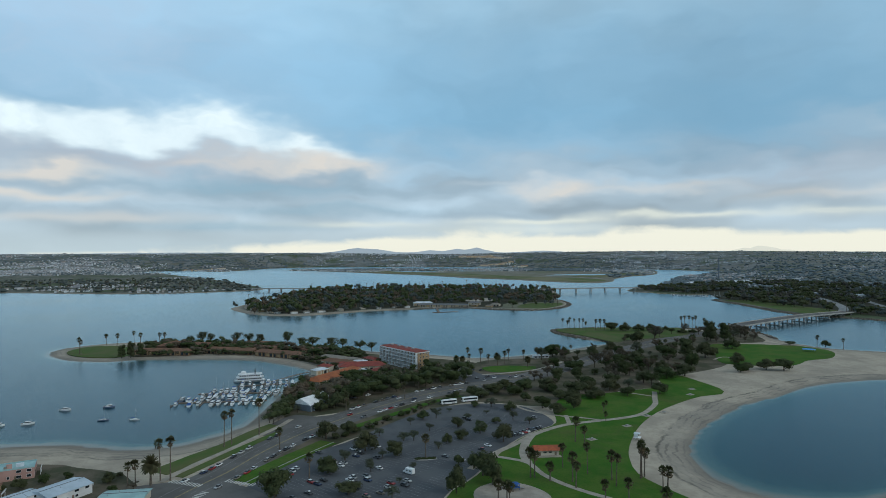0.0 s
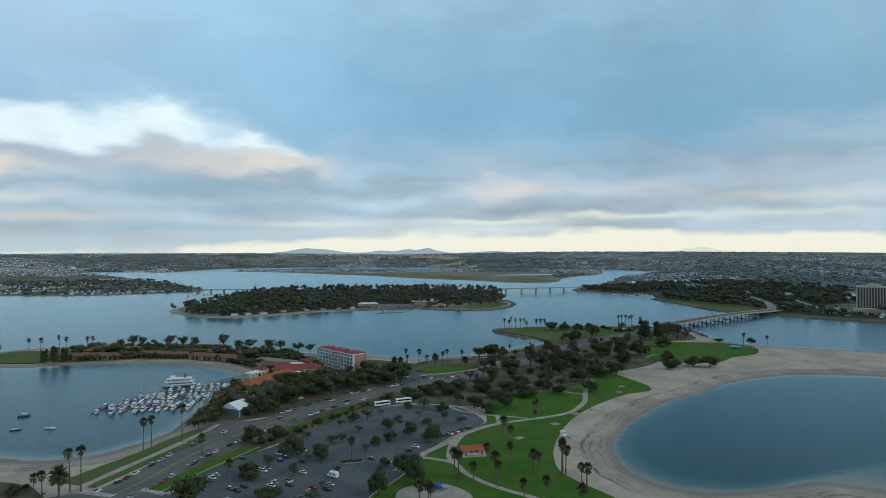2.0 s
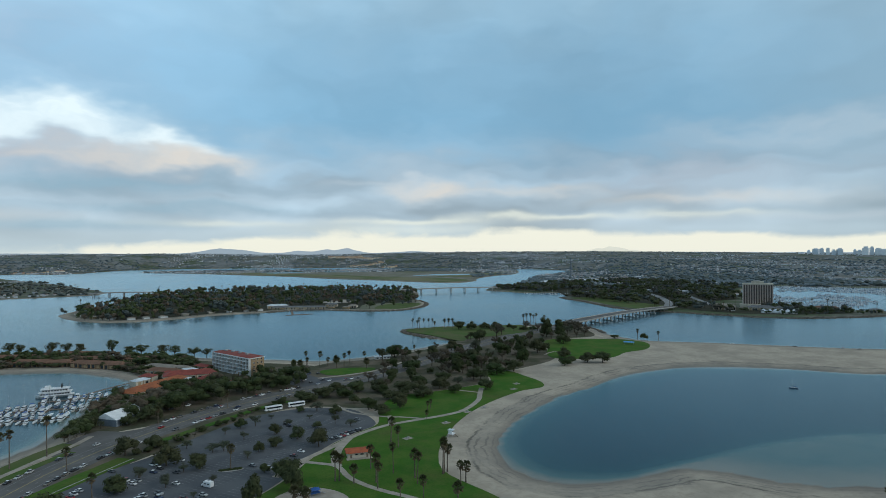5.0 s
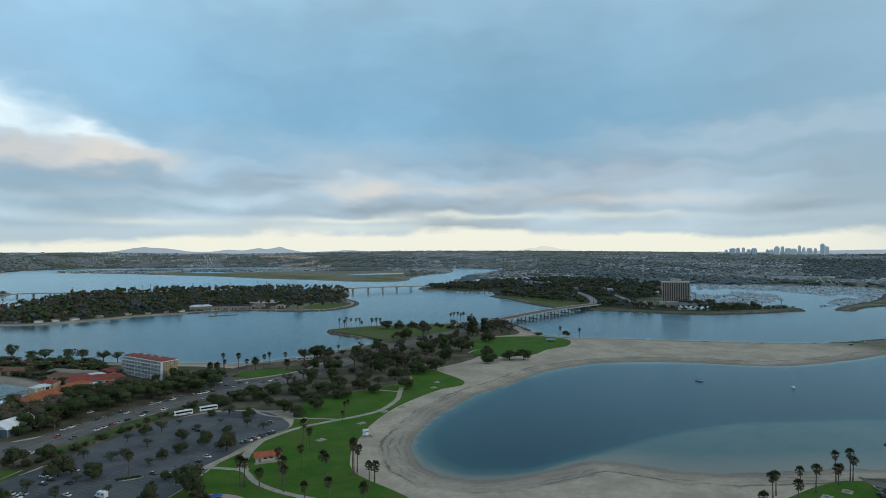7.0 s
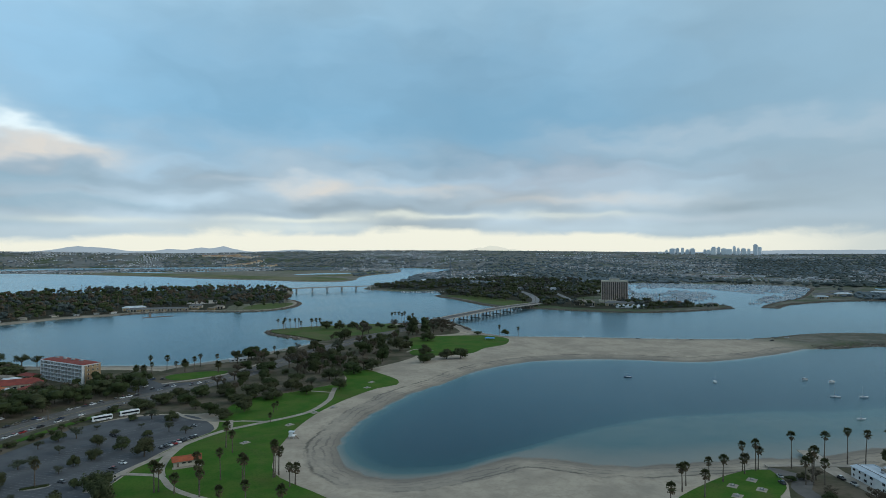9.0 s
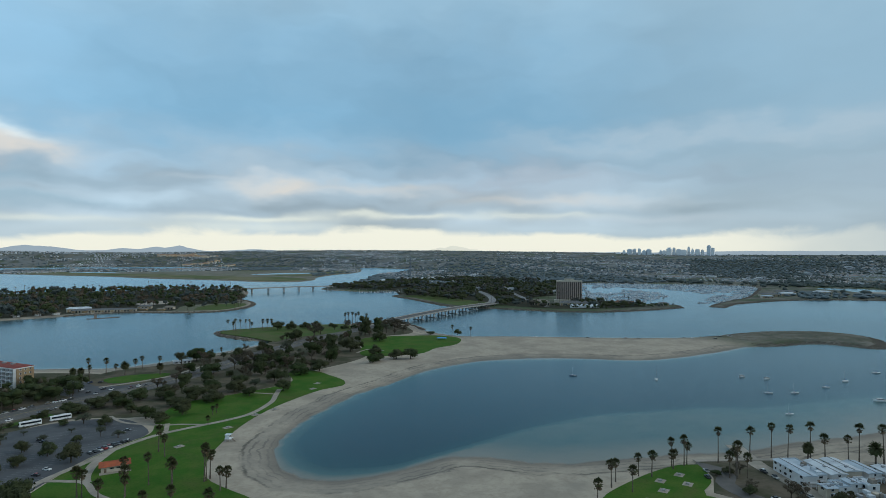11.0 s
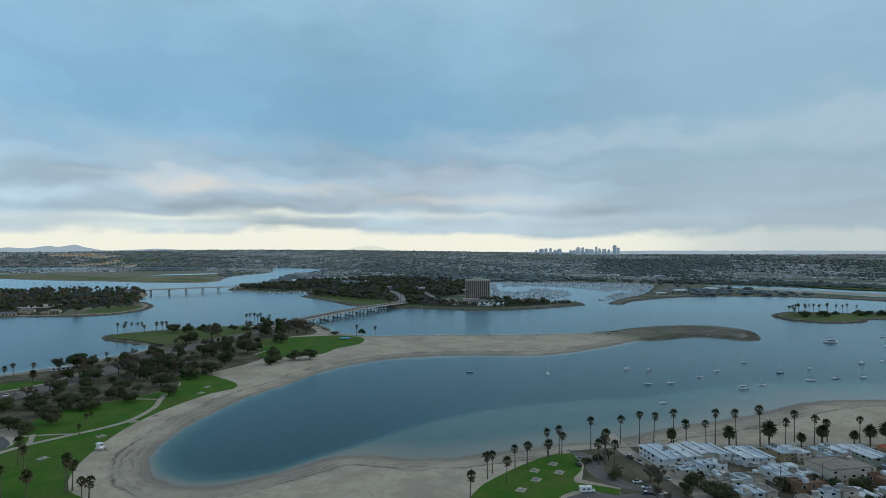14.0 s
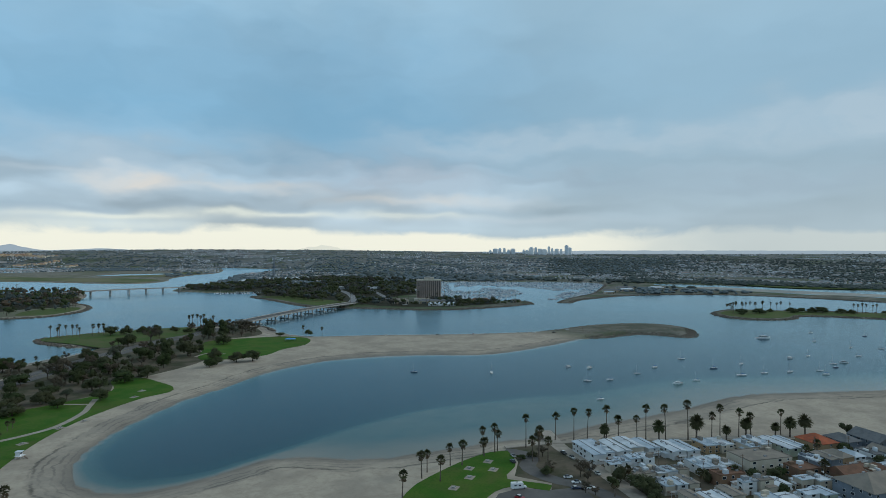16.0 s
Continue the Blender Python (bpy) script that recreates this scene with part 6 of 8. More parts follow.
for x, y, yaw, L, Wd, rm in [(-98, 604, 20, 15, 9, M_RED_ROOF), (-84, 612, 10, 16, 10, M_WHITE_ROOF), (-70, 606, 40, 14, 9, M_ORANGE_ROOF), (-114, 592, -20, 13, 9, M_RED_ROOF), (-92, 628, -30, 18, 9, M_TAN_ROOF),
                             (-116, 574, 50, 14, 8, M_WHITE_ROOF), (-74, 632, -40, 16, 9, M_RED_ROOF), (-62, 572, 60, 15, 9, M_RED_ROOF), (-76, 566, 62, 13, 9, M_WHITE_ROOF)]:
    make_wing(x, y, yaw, L, Wd, 4.0, "small resort cottage with a shallow tiled roof", rm, M_W_CREAM)
for k, x, y, h, w in [("green", -15, 583, 13, 9), ("round", -88, 440, 9, 10), ("round", -80, 448, 11, 12), ("tall", -72, 452, 12, 8), ("grey", -104, 436, 6, 6), ("round", -110, 440, 8, 8), ("grey", -92, 618, 6, 7),
                      ("round", -106, 598, 7, 8), ("green", -80, 622, 6, 7), ("round", -58, 596, 8, 9), ("grey", -120, 604, 6, 7), ("round", -66, 618, 7, 8)]:
    plant(k, x, y, h, w, group="resort trees")


def make_pavilion():
    p = thing("event_pavilion", "white peaked fabric-roofed pavilion among trees", "pavilion", pose(-96, 452, GROUND_Z, 0, 0, 62))
    L, Wd, H, R_ = 26, 17, 4.6, 8.6
    # cloths take a dark blue-grey in place of shade under the roof
    part("wall", Mesh().box((0, 0, -0.3), (L - 1, Wd - 1, H + 0.3)), M_W_GREY, p, "side cloths with shade put into their blue-grey colour")
    r = Mesh()
    r.add([(-L / 2, -Wd / 2, H), (L / 2, -Wd / 2, H), (L / 2, Wd / 2, H), (-L / 2, Wd / 2, H), (-L / 2, 1.5, R_), (L / 2, 1.5, R_)],
          [(3, 2, 1, 0), (0, 1, 5, 4), (2, 3, 4, 5), (1, 2, 5), (3, 0, 4)])
    part("roof", r, M_WHITE, p)
    for i in range(7):
        for s in (-1, 1):
            part("post", Mesh().tube((-L / 2 + 0.4 + i * (L - 0.8) / 6, s * (Wd / 2 - 0.2), -0.2), (-L / 2 + 0.4 + i * (L - 0.8) / 6, s * (Wd / 2 - 0.2), H), 0.15, 0.15, 6), M_WHITE, p)


make_pavilion()


# ---- park buildings and small things ----
def make_restroom():
    r = thing("restroom", "small cream park restroom with an orange tile roof", "restroom", pose(58, 346, 2.0, 0, 0, 4))
    part("wall", Mesh().box((0, 0, -0.3), (13, 7, 3.3)), M_W_CREAM, r)
    e = 1.0
    part("roof", Mesh().add([(-6.5 - e, -3.5 - e, 3.0), (6.5 + e, -3.5 - e, 3.0), (6.5 + e, 3.5 + e, 3.0), (-6.5 - e, 3.5 + e, 3.0), (-6.5 - e, 0, 4.9), (6.5 + e, 0, 4.9)],
                            [(3, 2, 1, 0), (0, 1, 5, 4), (2, 3, 4, 5), (1, 2, 5), (3, 0, 4)]), M_ORANGE_ROOF, r)
    for x in (-4.5, 4.5):
        part("door", Mesh().box((x, -3.55, 0), (1.1, 0.12, 2.1)), M_WOOD, r)
    for x in (-1.5, 1.5):
        part("window", Mesh().box((x, -3.55, 1.6), (1.8, 0.12, 0.7)), M_GLASS, r)
    part("terrace", Mesh().box((0, -4.8, -0.3), (14.5, 3.4, 0.42)), M_PATH, r)


make_restroom()


def make_lifeguard(x, y, z, yaw):
    g = thing("lifeguard_tower", "white wooden lifeguard tower on the sand", "lifeguard tower", pose(x, y, z, 0, 0, yaw))
    for sx in (-1.2, 1.2):
        for sy in (-1.2, 1.2):
            part("leg", Mesh().tube((sx * 1.15, sy * 1.15, -0.6), (sx, sy, 1.7), 0.09, 0.09, 6), M_WHITE, g)
    part("deck", Mesh().box((0, 0, 1.7), (4.0, 4.0, 0.16)), M_WHITE, g)
    part("cabin", Mesh().box((0, 0.4, 1.86), (2.6, 2.4, 2.2)), M_WHITE, g)
    part("window", Mesh().box((0, -0.84, 2.7), (2.0, 0.1, 0.9)), M_GLASS, g)
    part("roof", Mesh().box((0, 0.2, 4.06), (3.4, 3.6, 0.16)), M_WHITE_ROOF, g)
    part("ramp", Mesh().add([(-0.5, -2, 1.7), (0.5, -2, 1.7), (0.5, -4.6, -0.2), (-0.5, -4.6, -0.2), (-0.5, -2, 1.55), (0.5, -2, 1.55), (0.5, -4.6, -0.35), (-0.5, -4.6, -0.35)],
                            [(0, 3, 2, 1), (4, 5, 6, 7), (0, 4, 7, 3), (1, 2, 6, 5)]), M_WOOD, g)


make_lifeguard(117.5, 371, 1.75, 60)


def make_canopy():
    c = thing("shade_canopy", "blue canvas shade canopy on the lawn", "canopy", pose(411, 688, 2.0, 0, 0, -30))
    for sx in (-5.5, 5.5):
        for sy in (-3, 3):
            part("post", Mesh().tube((sx, sy, -0.3), (sx, sy, 2.6), 0.08, 0.08, 6), M_METAL, c)
    part("cover", Mesh().add([(-6.5, -3.6, 2.5), (6.5, -3.6, 2.5), (6.5, 3.6, 2.5), (-6.5, 3.6, 2.5), (-3, 0, 3.7), (3, 0, 3.7)],
                             [(3, 2, 1, 0), (0, 1, 5, 4), (2, 3, 4, 5), (1, 2, 5), (3, 0, 4)]), mottled("sky_blue_canvas", (0.10, 0.30, 0.62), (0.08, 0.24, 0.5), 0.4, 0.8), c)


make_canopy()


def make_playset():
    p = thing("playset", "blue climbing playset on the sand", "playground", pose(34, 294, 2.07, 0, 0, 20))
    for sx in (-2, 2):
        for sy in (-1.4, 1.4):
            part("post", Mesh().tube((sx, sy, -0.3), (sx, sy, 2.8), 0.09, 0.09, 6), M_CANVAS_BLUE, p)
    part("platform", Mesh().box((0, 0, 1.2), (4.4, 3.2, 0.2)), M_CANVAS_BLUE, p)
    part("roof", Mesh().box((0, 0, 2.8), (4.8, 3.6, 0.9), taper=0.15), M_CANVAS_BLUE, p)
    part("slide", Mesh().add([(2.2, -.5, 1.3), (2.2, .5, 1.3), (5.2, .5, 0.1), (5.2, -.5, 0.1), (2.2, -.5, 1.2), (2.2, .5, 1.2), (5.2, .5, 0.0), (5.2, -.5, 0.0)],
                             [(0, 3, 2, 1), (4, 5, 6, 7), (0, 4, 7, 3), (1, 2, 6, 5)]), M_METAL, p)


make_playset()


def make_picnic(x, y, yaw):
    p = thing("picnic_pad", "pale concrete picnic pad with a table", "picnic table", pose(x, y, 2.0, 0, 0, yaw), "picnic pads")
    part("pad", Mesh().box((0, 0, -0.2), (5.5, 4.5, 0.26)), M_PATH, p)
    part("tabletop", Mesh().box((0, 0, 0.72), (2.0, 0.9, 0.08)), M_CONC, p)
    for s in (-1, 1):
        part("bench", Mesh().box((0, s * 0.95, 0.42), (2.0, 0.35, 0.08)), M_CONC, p)
        part("leg", Mesh().box((s * 0.7, 0, 0.0), (0.25, 1.8, 0.72)), M_CONC, p)


for x, y in ((283, 196), (298, 202), (321, 214), (315, 203), (306, 212), (141, 424), (156, 433), (120, 400), (90, 372), (196, 486), (205, 505)):
    make_picnic(x, y, 30)


def make_kiosk():
    k = thing("beach_kiosk", "small white flat-roofed kiosk by the north beach", "kiosk", pose(104, 655, 1.6, 0, 0, 10))
    part("wall", Mesh().box((0, 0, -0.4), (16, 6, 3.2)), M_W_WHITE, k)
    part("roof", Mesh().box((0, 0, 2.8), (18, 8, 0.35)), M_WHITE_ROOF, k)
    for i in range(4):
        part("window", Mesh().box((-6 + 4 * i, -3.05, 1.0), (2.2, 0.12, 1.2)), M_GLASS, k)


make_kiosk()
isl = thing("lot_planter", "oval hedge planter with a palm in the lot", "planter", pose(-10, 338, 1.88, 0, 0, 8))
hedge = Mesh()
hr = random.Random(4)
for i in range(9):
    leaves(hedge, hr, (-5 + i * 1.25, hr.uniform(-.5, .5), 0.45), (1.2, 1.5, 0.6), 50, 0.28)
    blob(hedge, hr, (-5 + i * 1.25, 0, 0.35), (1.1, 1.3, 0.6))
part("hedge", hedge, M_LEAF_GREEN, isl)
part("kerb", Mesh().prism([(6.6 * math.cos(i * math.pi / 10), 2.4 * math.sin(i * math.pi / 10)) for i in range(20)], -0.05, 0.16), M_CONC, isl)


# ---- vehicles ----
def loft(mesh, secs, mi=0):
    """Skin through cross-sections of equal point counts, with end caps."""
    n = len(secs[0])
    vs = [p for s in secs for p in s]
    fs = []
    for i in range(len(secs) - 1):
        for j in range(n):
            fs.append((i * n + j, i * n + (j + 1) % n, (i + 1) * n + (j + 1) % n, (i + 1) * n + j))
    fs += [tuple(range(n - 1, -1, -1)), tuple(range((len(secs) - 1) * n, len(secs) * n))]
    return mesh.add(vs, fs, mi)


def car_section(x, w, z0, z1, r=0.12):
    return [(x, -w, z0), (x, w, z0), (x, w, z1 - r), (x, w - r, z1), (x, -w + r, z1), (x, -w, z1 - r)]


def make_car(label, L=4.6, W=1.84, H=1.48, suv=False, category="car"):
    c = thing("car", label, category, pose(0, 0, -400))
    hw, hl = W / 2, L / 2
    bonnet, belt = (0.95, 1.0) if suv else (0.78, 0.9)
    body = Mesh()
    loft(body, [car_section(-hl, hw * 0.84, 0.38, bonnet - 0.1), car_section(-hl + 0.15, hw * 0.95, 0.22, bonnet), car_section(-hl * 0.42, hw, 0.2, belt), car_section(hl * 0.6, hw, 0.2, belt),
                car_section(hl - 0.12, hw * 0.95, 0.24, belt - 0.04), car_section(hl, hw * 0.86, 0.36, belt - 0.14)])
    rear = hl - (0.25 if suv else 0.55)
    part("body", body, M_CAR, c)
    cab = Mesh()
    loft(cab, [car_section(-hl * 0.42, hw * 0.9, belt - 0.05, belt + 0.02), car_section(-hl * 0.1, hw * 0.80, belt - 0.05, H - 0.06), car_section(hl * 0.45, hw * 0.80, belt - 0.05, H - 0.06),
               car_section(rear, hw * 0.88, belt - 0.05, belt + 0.02)])
    part("glazing", cab, M_GLASS, c, "dark window glazing")
    part("roof_panel", Mesh().box((hl * 0.17, 0, H - 0.07), (L * 0.32, W * 0.74, 0.07), taper=0.94), M_CAR, c)
    for sx in (-hl * 0.62, hl * 0.62):
        for sy in (-1, 1):
            part("wheel", Mesh().tube((sx, sy * (hw - 0.22), 0.33), (sx, sy * (hw + 0.01), 0.33), 0.33, 0.33, 12), M_DARK, c)
    return c


CAR_A = make_car("parked saloon car with dark windows")
CAR_B = make_car("parked sport utility car with dark windows", 4.75, 1.92, 1.74, True)
PATTERNS += [CAR_A, CAR_B]


def park(x, y, yaw, z=1.9, group="parked cars"):
    src = rng.choice((CAR_A, CAR_A, CAR_B))
    ob = copy_thing(src, pose(x, y, z, 0, 0, yaw + rng.uniform(-3, 3) + rng.choice((0, 180))))
    ob["group"] = group
    return ob


LOT_CARS = [(-52, 354), (-47, 347), (-49, 342), (-39, 359), (-37, 339), (-34, 323), (-71, 348), (-80, 311), (-79, 315), (-79, 319), (-78, 323), (-47, 306), (-46, 310), (-39, 311), (-38, 306),
            (-66, 304), (-62, 301), (-60, 306), (-42, 297), (-26, 302), (-18, 305), (-19, 299), (-27, 297), (-55, 327), (-54, 331), (-60, 333), (59, 416), (62, 420), (15, 419), (17, 414), (22, 353),
            (10, 336), (26, 360), (1, 341), (-30, 290), (-36, 286), (-50, 280), (-56, 276), (-44, 274), (-64, 290), (-70, 284)]
for x, y in LOT_CARS:
    park(x, y, -38, 1.88, "cars in the parking lot")
for i in range(9):
    park(44 + i * 2.3, 380 + i * 2.0, 118, 1.88, "cars in the parking lot")
bl = curve(BOULEVARD, 5.6)
for i, (p, q) in enumerate(zip(bl, bl[1:])):
    if not 300 < p[1] < 520:
        continue
    d = Vector((q[0] - p[0], q[1] - p[1])).normalized()
    s = Vector((-d.y, d.x))
    yaw = math.degrees(math.atan2(d.y, d.x))
    for off, prob in ((-10.6, 0.9 if p[1] < 380 else 0.45), (10.6, 0.8 if p[1] < 380 or p[1] > 428 else 0.1), (-5.4, 0.05), (5.4, 0.06), (1.9, 0.05)):
        if rng.random() < prob:
            o = Vector(p) + s * off
            park(o.x, o.y, yaw, 1.92, "cars along the boulevard")
for x, y, yaw in ((338, 212, 70), (331, 205, 70), (364, 198, 70), (362, 190, 70), (356, 173, 70), (354, 166, 70), (338, 172, 150), (336, 165, 150), (336, 156, 150), (351, 155, 70), (330, 160, 150),
                  (300, 168, 110), (296, 165, 110)):
    park(x, y, yaw, 1.92, "cars by the beach houses")
for x, y in ((40, 556), (46, 552), (60, 552), (66, 556), (30, 548), (24, 560), (36, 540), (72, 556), (28, 588), (36, 586), (-40, 566), (-46, 560), (-70, 478), (-60, 486)):
    park(x, y, 52, 1.9, "cars by the north beach")


def make_bus(x, y, yaw):
    b = thing("coach_bus", "white coach bus with a dark window band", "bus", pose(x, y, 1.9, 0, 0, yaw), "coach buses")
    L, W, H = 12.6, 2.55, 3.4
    body = Mesh()
    loft(body, [car_section(-L / 2, 1.1, 0.5, 3.1, .3), car_section(-L / 2 + .3, 1.27, 0.35, H, .3), car_section(L / 2 - .3, 1.27, 0.35, H, .3), car_section(L / 2, 1.15, 0.5, 3.2, .3)])
    part("body", body, M_WHITE, b)
    for s in (-1, 1):
        part("window_band", Mesh().box((0.2, s * 1.275, 1.65), (L - 1.4, 0.06, 1.15)), M_GLASS, b)
        for sx in (-4.0, 2.6, 3.9):
            w = part("wheel", Mesh().tube((sx, s * 1.0, 0.5), (sx, s * 1.3, 0.5), 0.5, 0.5, 12), M_DARK, b)
            part("rim", Mesh().tube((sx, s * 1.25, 0.5), (sx, s * 1.32, 0.5), 0.28, 0.28, 8), M_METAL, w)
    part("windscreen", Mesh().box((-L / 2 - 0.02, 0, 1.2), (0.1, 2.0, 1.7)), M_GLASS, b)
    part("roof_unit", Mesh().box((2, 0, H - 0.02), (2.6, 1.6, 0.28)), M_WHITE, b)


make_bus(4, 459, 22)
make_bus(20, 467, 20)


def make_camper(x, y, yaw, label, L=7.0):
    b = thing("camper_van", label, "camper van", pose(x, y, 1.9, 0, 0, yaw))
    part("body", loft(Mesh(), [car_section(-L / 2 + 1.6, 1.15, 0.4, 2.9, .2), car_section(-L / 2 + 1.9, 1.15, 0.4, 3.05, .2), car_section(L / 2, 1.15, 0.45, 3.05, .2)]), M_WHITE, b)
    part("cab", loft(Mesh(), [car_section(-L / 2, 0.95, 0.4, 1.15), car_section(-L / 2 + 0.9, 1.02, 0.35, 1.3), car_section(-L / 2 + 1.7, 1.02, 0.35, 2.1)]), M_WHITE, b)
    part("windscreen", Mesh().add([(-L / 2 + 0.95, -.85, 1.33), (-L / 2 + 0.95, .85, 1.33), (-L / 2 + 1.58, .85, 2.05), (-L / 2 + 1.58, -.85, 2.05)], [(0, 1, 2, 3)]), M_GLASS, b)
    for s in (-1, 1):
        for sx in (-0.4, 1.8):
            part("window", Mesh().box((sx, s * 1.16, 1.6), (1.1, 0.05, 0.6)), M_GLASS, b)
        for sx in (-L / 2 + 1.0, L / 2 - 1.5):
            part("wheel", Mesh().tube((sx, s * 0.85, 0.38), (sx, s * 1.1, 0.38), 0.38, 0.38, 10), M_DARK, b)
    part("roof_vent", Mesh().box((0.8, 0, 3.05), (0.7, 0.7, 0.2)), M_METAL, b)


make_camper(308, 177, 150, "white camper van with dark side windows", 7.4)
make_camper(-18, 316, -38, "white camper van in the parking lot", 6.4)


# ---- boats ----
def hull_section(x, w, z0, z1, k=0.5):
    return [(x, 0, z0), (x, w * k, z0 + 0.1), (x, w, z1), (x, w * 0.9, z1 + 0.03), (x, -w * 0.9, z1 + 0.03), (x, -w, z1), (x, -w * k, z0 + 0.1)]


def make_sailboat(L, label):
    b = thing("sailboat", label, "sailboat", pose(0, 0, -400))
    w = L * 0.15
    part("hull", loft(Mesh(), [hull_section(-L / 2, 0.05, 0.35, 1.15), hull_section(-L * 0.3, w * 0.7, -0.2, 1.0), hull_section(0, w, -0.4, 0.9), hull_section(L * 0.3, w * 0.9, -0.3, 0.9), hull_section(L / 2, w * 0.65, 0.1, 0.95)]), M_BOAT, b)
    part("deck", Mesh().box((0.05 * L, 0, 0.9), (L * 0.7, w * 1.3, 0.1), taper=0.9), M_WHITE, b)
    part("cabin", Mesh().box((-L * 0.04, 0, 0.95), (L * 0.36, w * 1.1, 0.55), taper=0.82), M_WHITE, b)
    part("cabin_window", Mesh().box((-L * 0.04, 0, 1.1), (L * 0.28, w * 1.08, 0.2)), M_GLASS, b)
    part("mast", Mesh().tube((-L * 0.08, 0, 1.0), (-L * 0.08, 0, L * 1.25), 0.09, 0.06, 6), M_METAL, b)
    bm_ = part("boom", Mesh().tube((-L * 0.08, 0, 2.2), (L * 0.36, 0, 2.15), 0.07, 0.06, 6), M_METAL, b)
    part("sail_cover", Mesh().tube((-L * 0.06, 0, 2.38), (L * 0.34, 0, 2.3), 0.2, 0.12, 8), M_CANVAS_BLUE, bm_)
    part("stay", Mesh().tube((-L * 0.5, 0, 1.1), (-L * 0.08, 0, L * 1.24), 0.02, 0.02, 3), M_METAL, b)
    return b


def make_motorboat(L, label, fly=True, covered=False):
    b = thing("motor_yacht", label, "motor yacht", pose(0, 0, -400))
    w = L * 0.16
    part("hull", loft(Mesh(), [hull_section(-L / 2, 0.05, 0.5, 1.9), hull_section(-L * 0.3, w * 0.75, -0.2, 1.6), hull_section(0, w, -0.4, 1.4), hull_section(L / 2, w * 0.92, -0.2, 1.25)]), M_BOAT, b)
    part("cabin", Mesh().box((0, 0, 1.35), (L * 0.5, w * 1.5, 1.35), taper=0.86), M_WHITE, b)
    part("cabin_window", Mesh().box((0, 0, 1.8), (L * 0.49, w * 1.52, 0.62)), M_GLASS, b)
    if covered:
        part("deck_cover", Mesh().box((L * 0.36, 0, 1.3), (L * 0.26, w * 1.6, 1.1), taper=0.7), M_CANVAS_BLUE, b)
    if fly:
        part("flybridge", Mesh().box((L * 0.06, 0, 2.7), (L * 0.28, w * 1.2, 0.7), taper=0.9), M_WHITE, b)
        part("bimini", Mesh().box((L * 0.08, 0, 4.2), (L * 0.22, w * 1.2, 0.08)), M_CANVAS_BLUE, b)
        for s in (-1, 1):
            part("bimini_post", Mesh().tube((L * 0.08, s * w * 0.5, 3.3), (L * 0.08, s * w * 0.5, 4.2), 0.04, 0.04, 4), M_METAL, b)
    part("aft_deck", Mesh().box((L * 0.36, 0, 1.2), (L * 0.24, w * 1.5, 0.12)), M_WOOD, b)
    return b


SAIL = [make_sailboat(9.0, "white sailboat with bare mast and furled sail"), make_sailboat(11.5, "larger white sailboat with a tall bare mast")]
MOTOR = [make_motorboat(10.0, "white motor cruiser with dark cabin windows", False), make_motorboat(13.0, "white motor yacht with a flybridge"), make_motorboat(11.0, "motor cruiser under a dark blue canvas cover", True, True)]
PATTERNS += SAIL + MOTOR
MOORED = [(431, 445), (489, 399), (570, 375), (583, 359), (534, 321), (554, 312), (489, 271), (598, 314), (638, 322), (704, 333), (589, 266), (615, 264), (681, 284), (728, 280), (671, 251),
          (699, 243), (804, 265), (725, 231), (835, 259), (755, 216), (806, 223), (787, 214), (822, 219), (942, 254), (1069, 281), (960, 302), (1045, 340), (963, 229), (880, 225), (740, 205)]
for i, (x, y) in enumerate(MOORED):
    src = MOTOR[0] if i in (2, 3, 10, 16, 22) else SAIL[1 if i in (1, 9, 14) else 0]
    k = rng.uniform(0.72, 0.95)
    copy_thing(src, Matrix.LocRotScale((x, y, 0), Euler((0, 0, radians(-20 + rng.uniform(-25, 25) + (90 if i == 1 else 0)))), (k, k, k)))["group"] = "moored boats"
copy_thing(MOTOR[1], Matrix.LocRotScale((932, 353, 0), Euler((0, 0, radians(150))), (1.5, 1.5, 1.5)))["group"] = "moored boats"
for i, (x, y) in enumerate([(-281, 414), (-278, 450), (-235, 423), (-250, 458), (-214, 424), (-298, 410)]):
    copy_thing(SAIL[0] if i in (2, 4) else MOTOR[0], Matrix.LocRotScale((x, y, 0), Euler((0, 0, radians(200 + rng.uniform(-20, 20)))), (0.8, 0.8, 0.8)))["group"] = "moored boats"

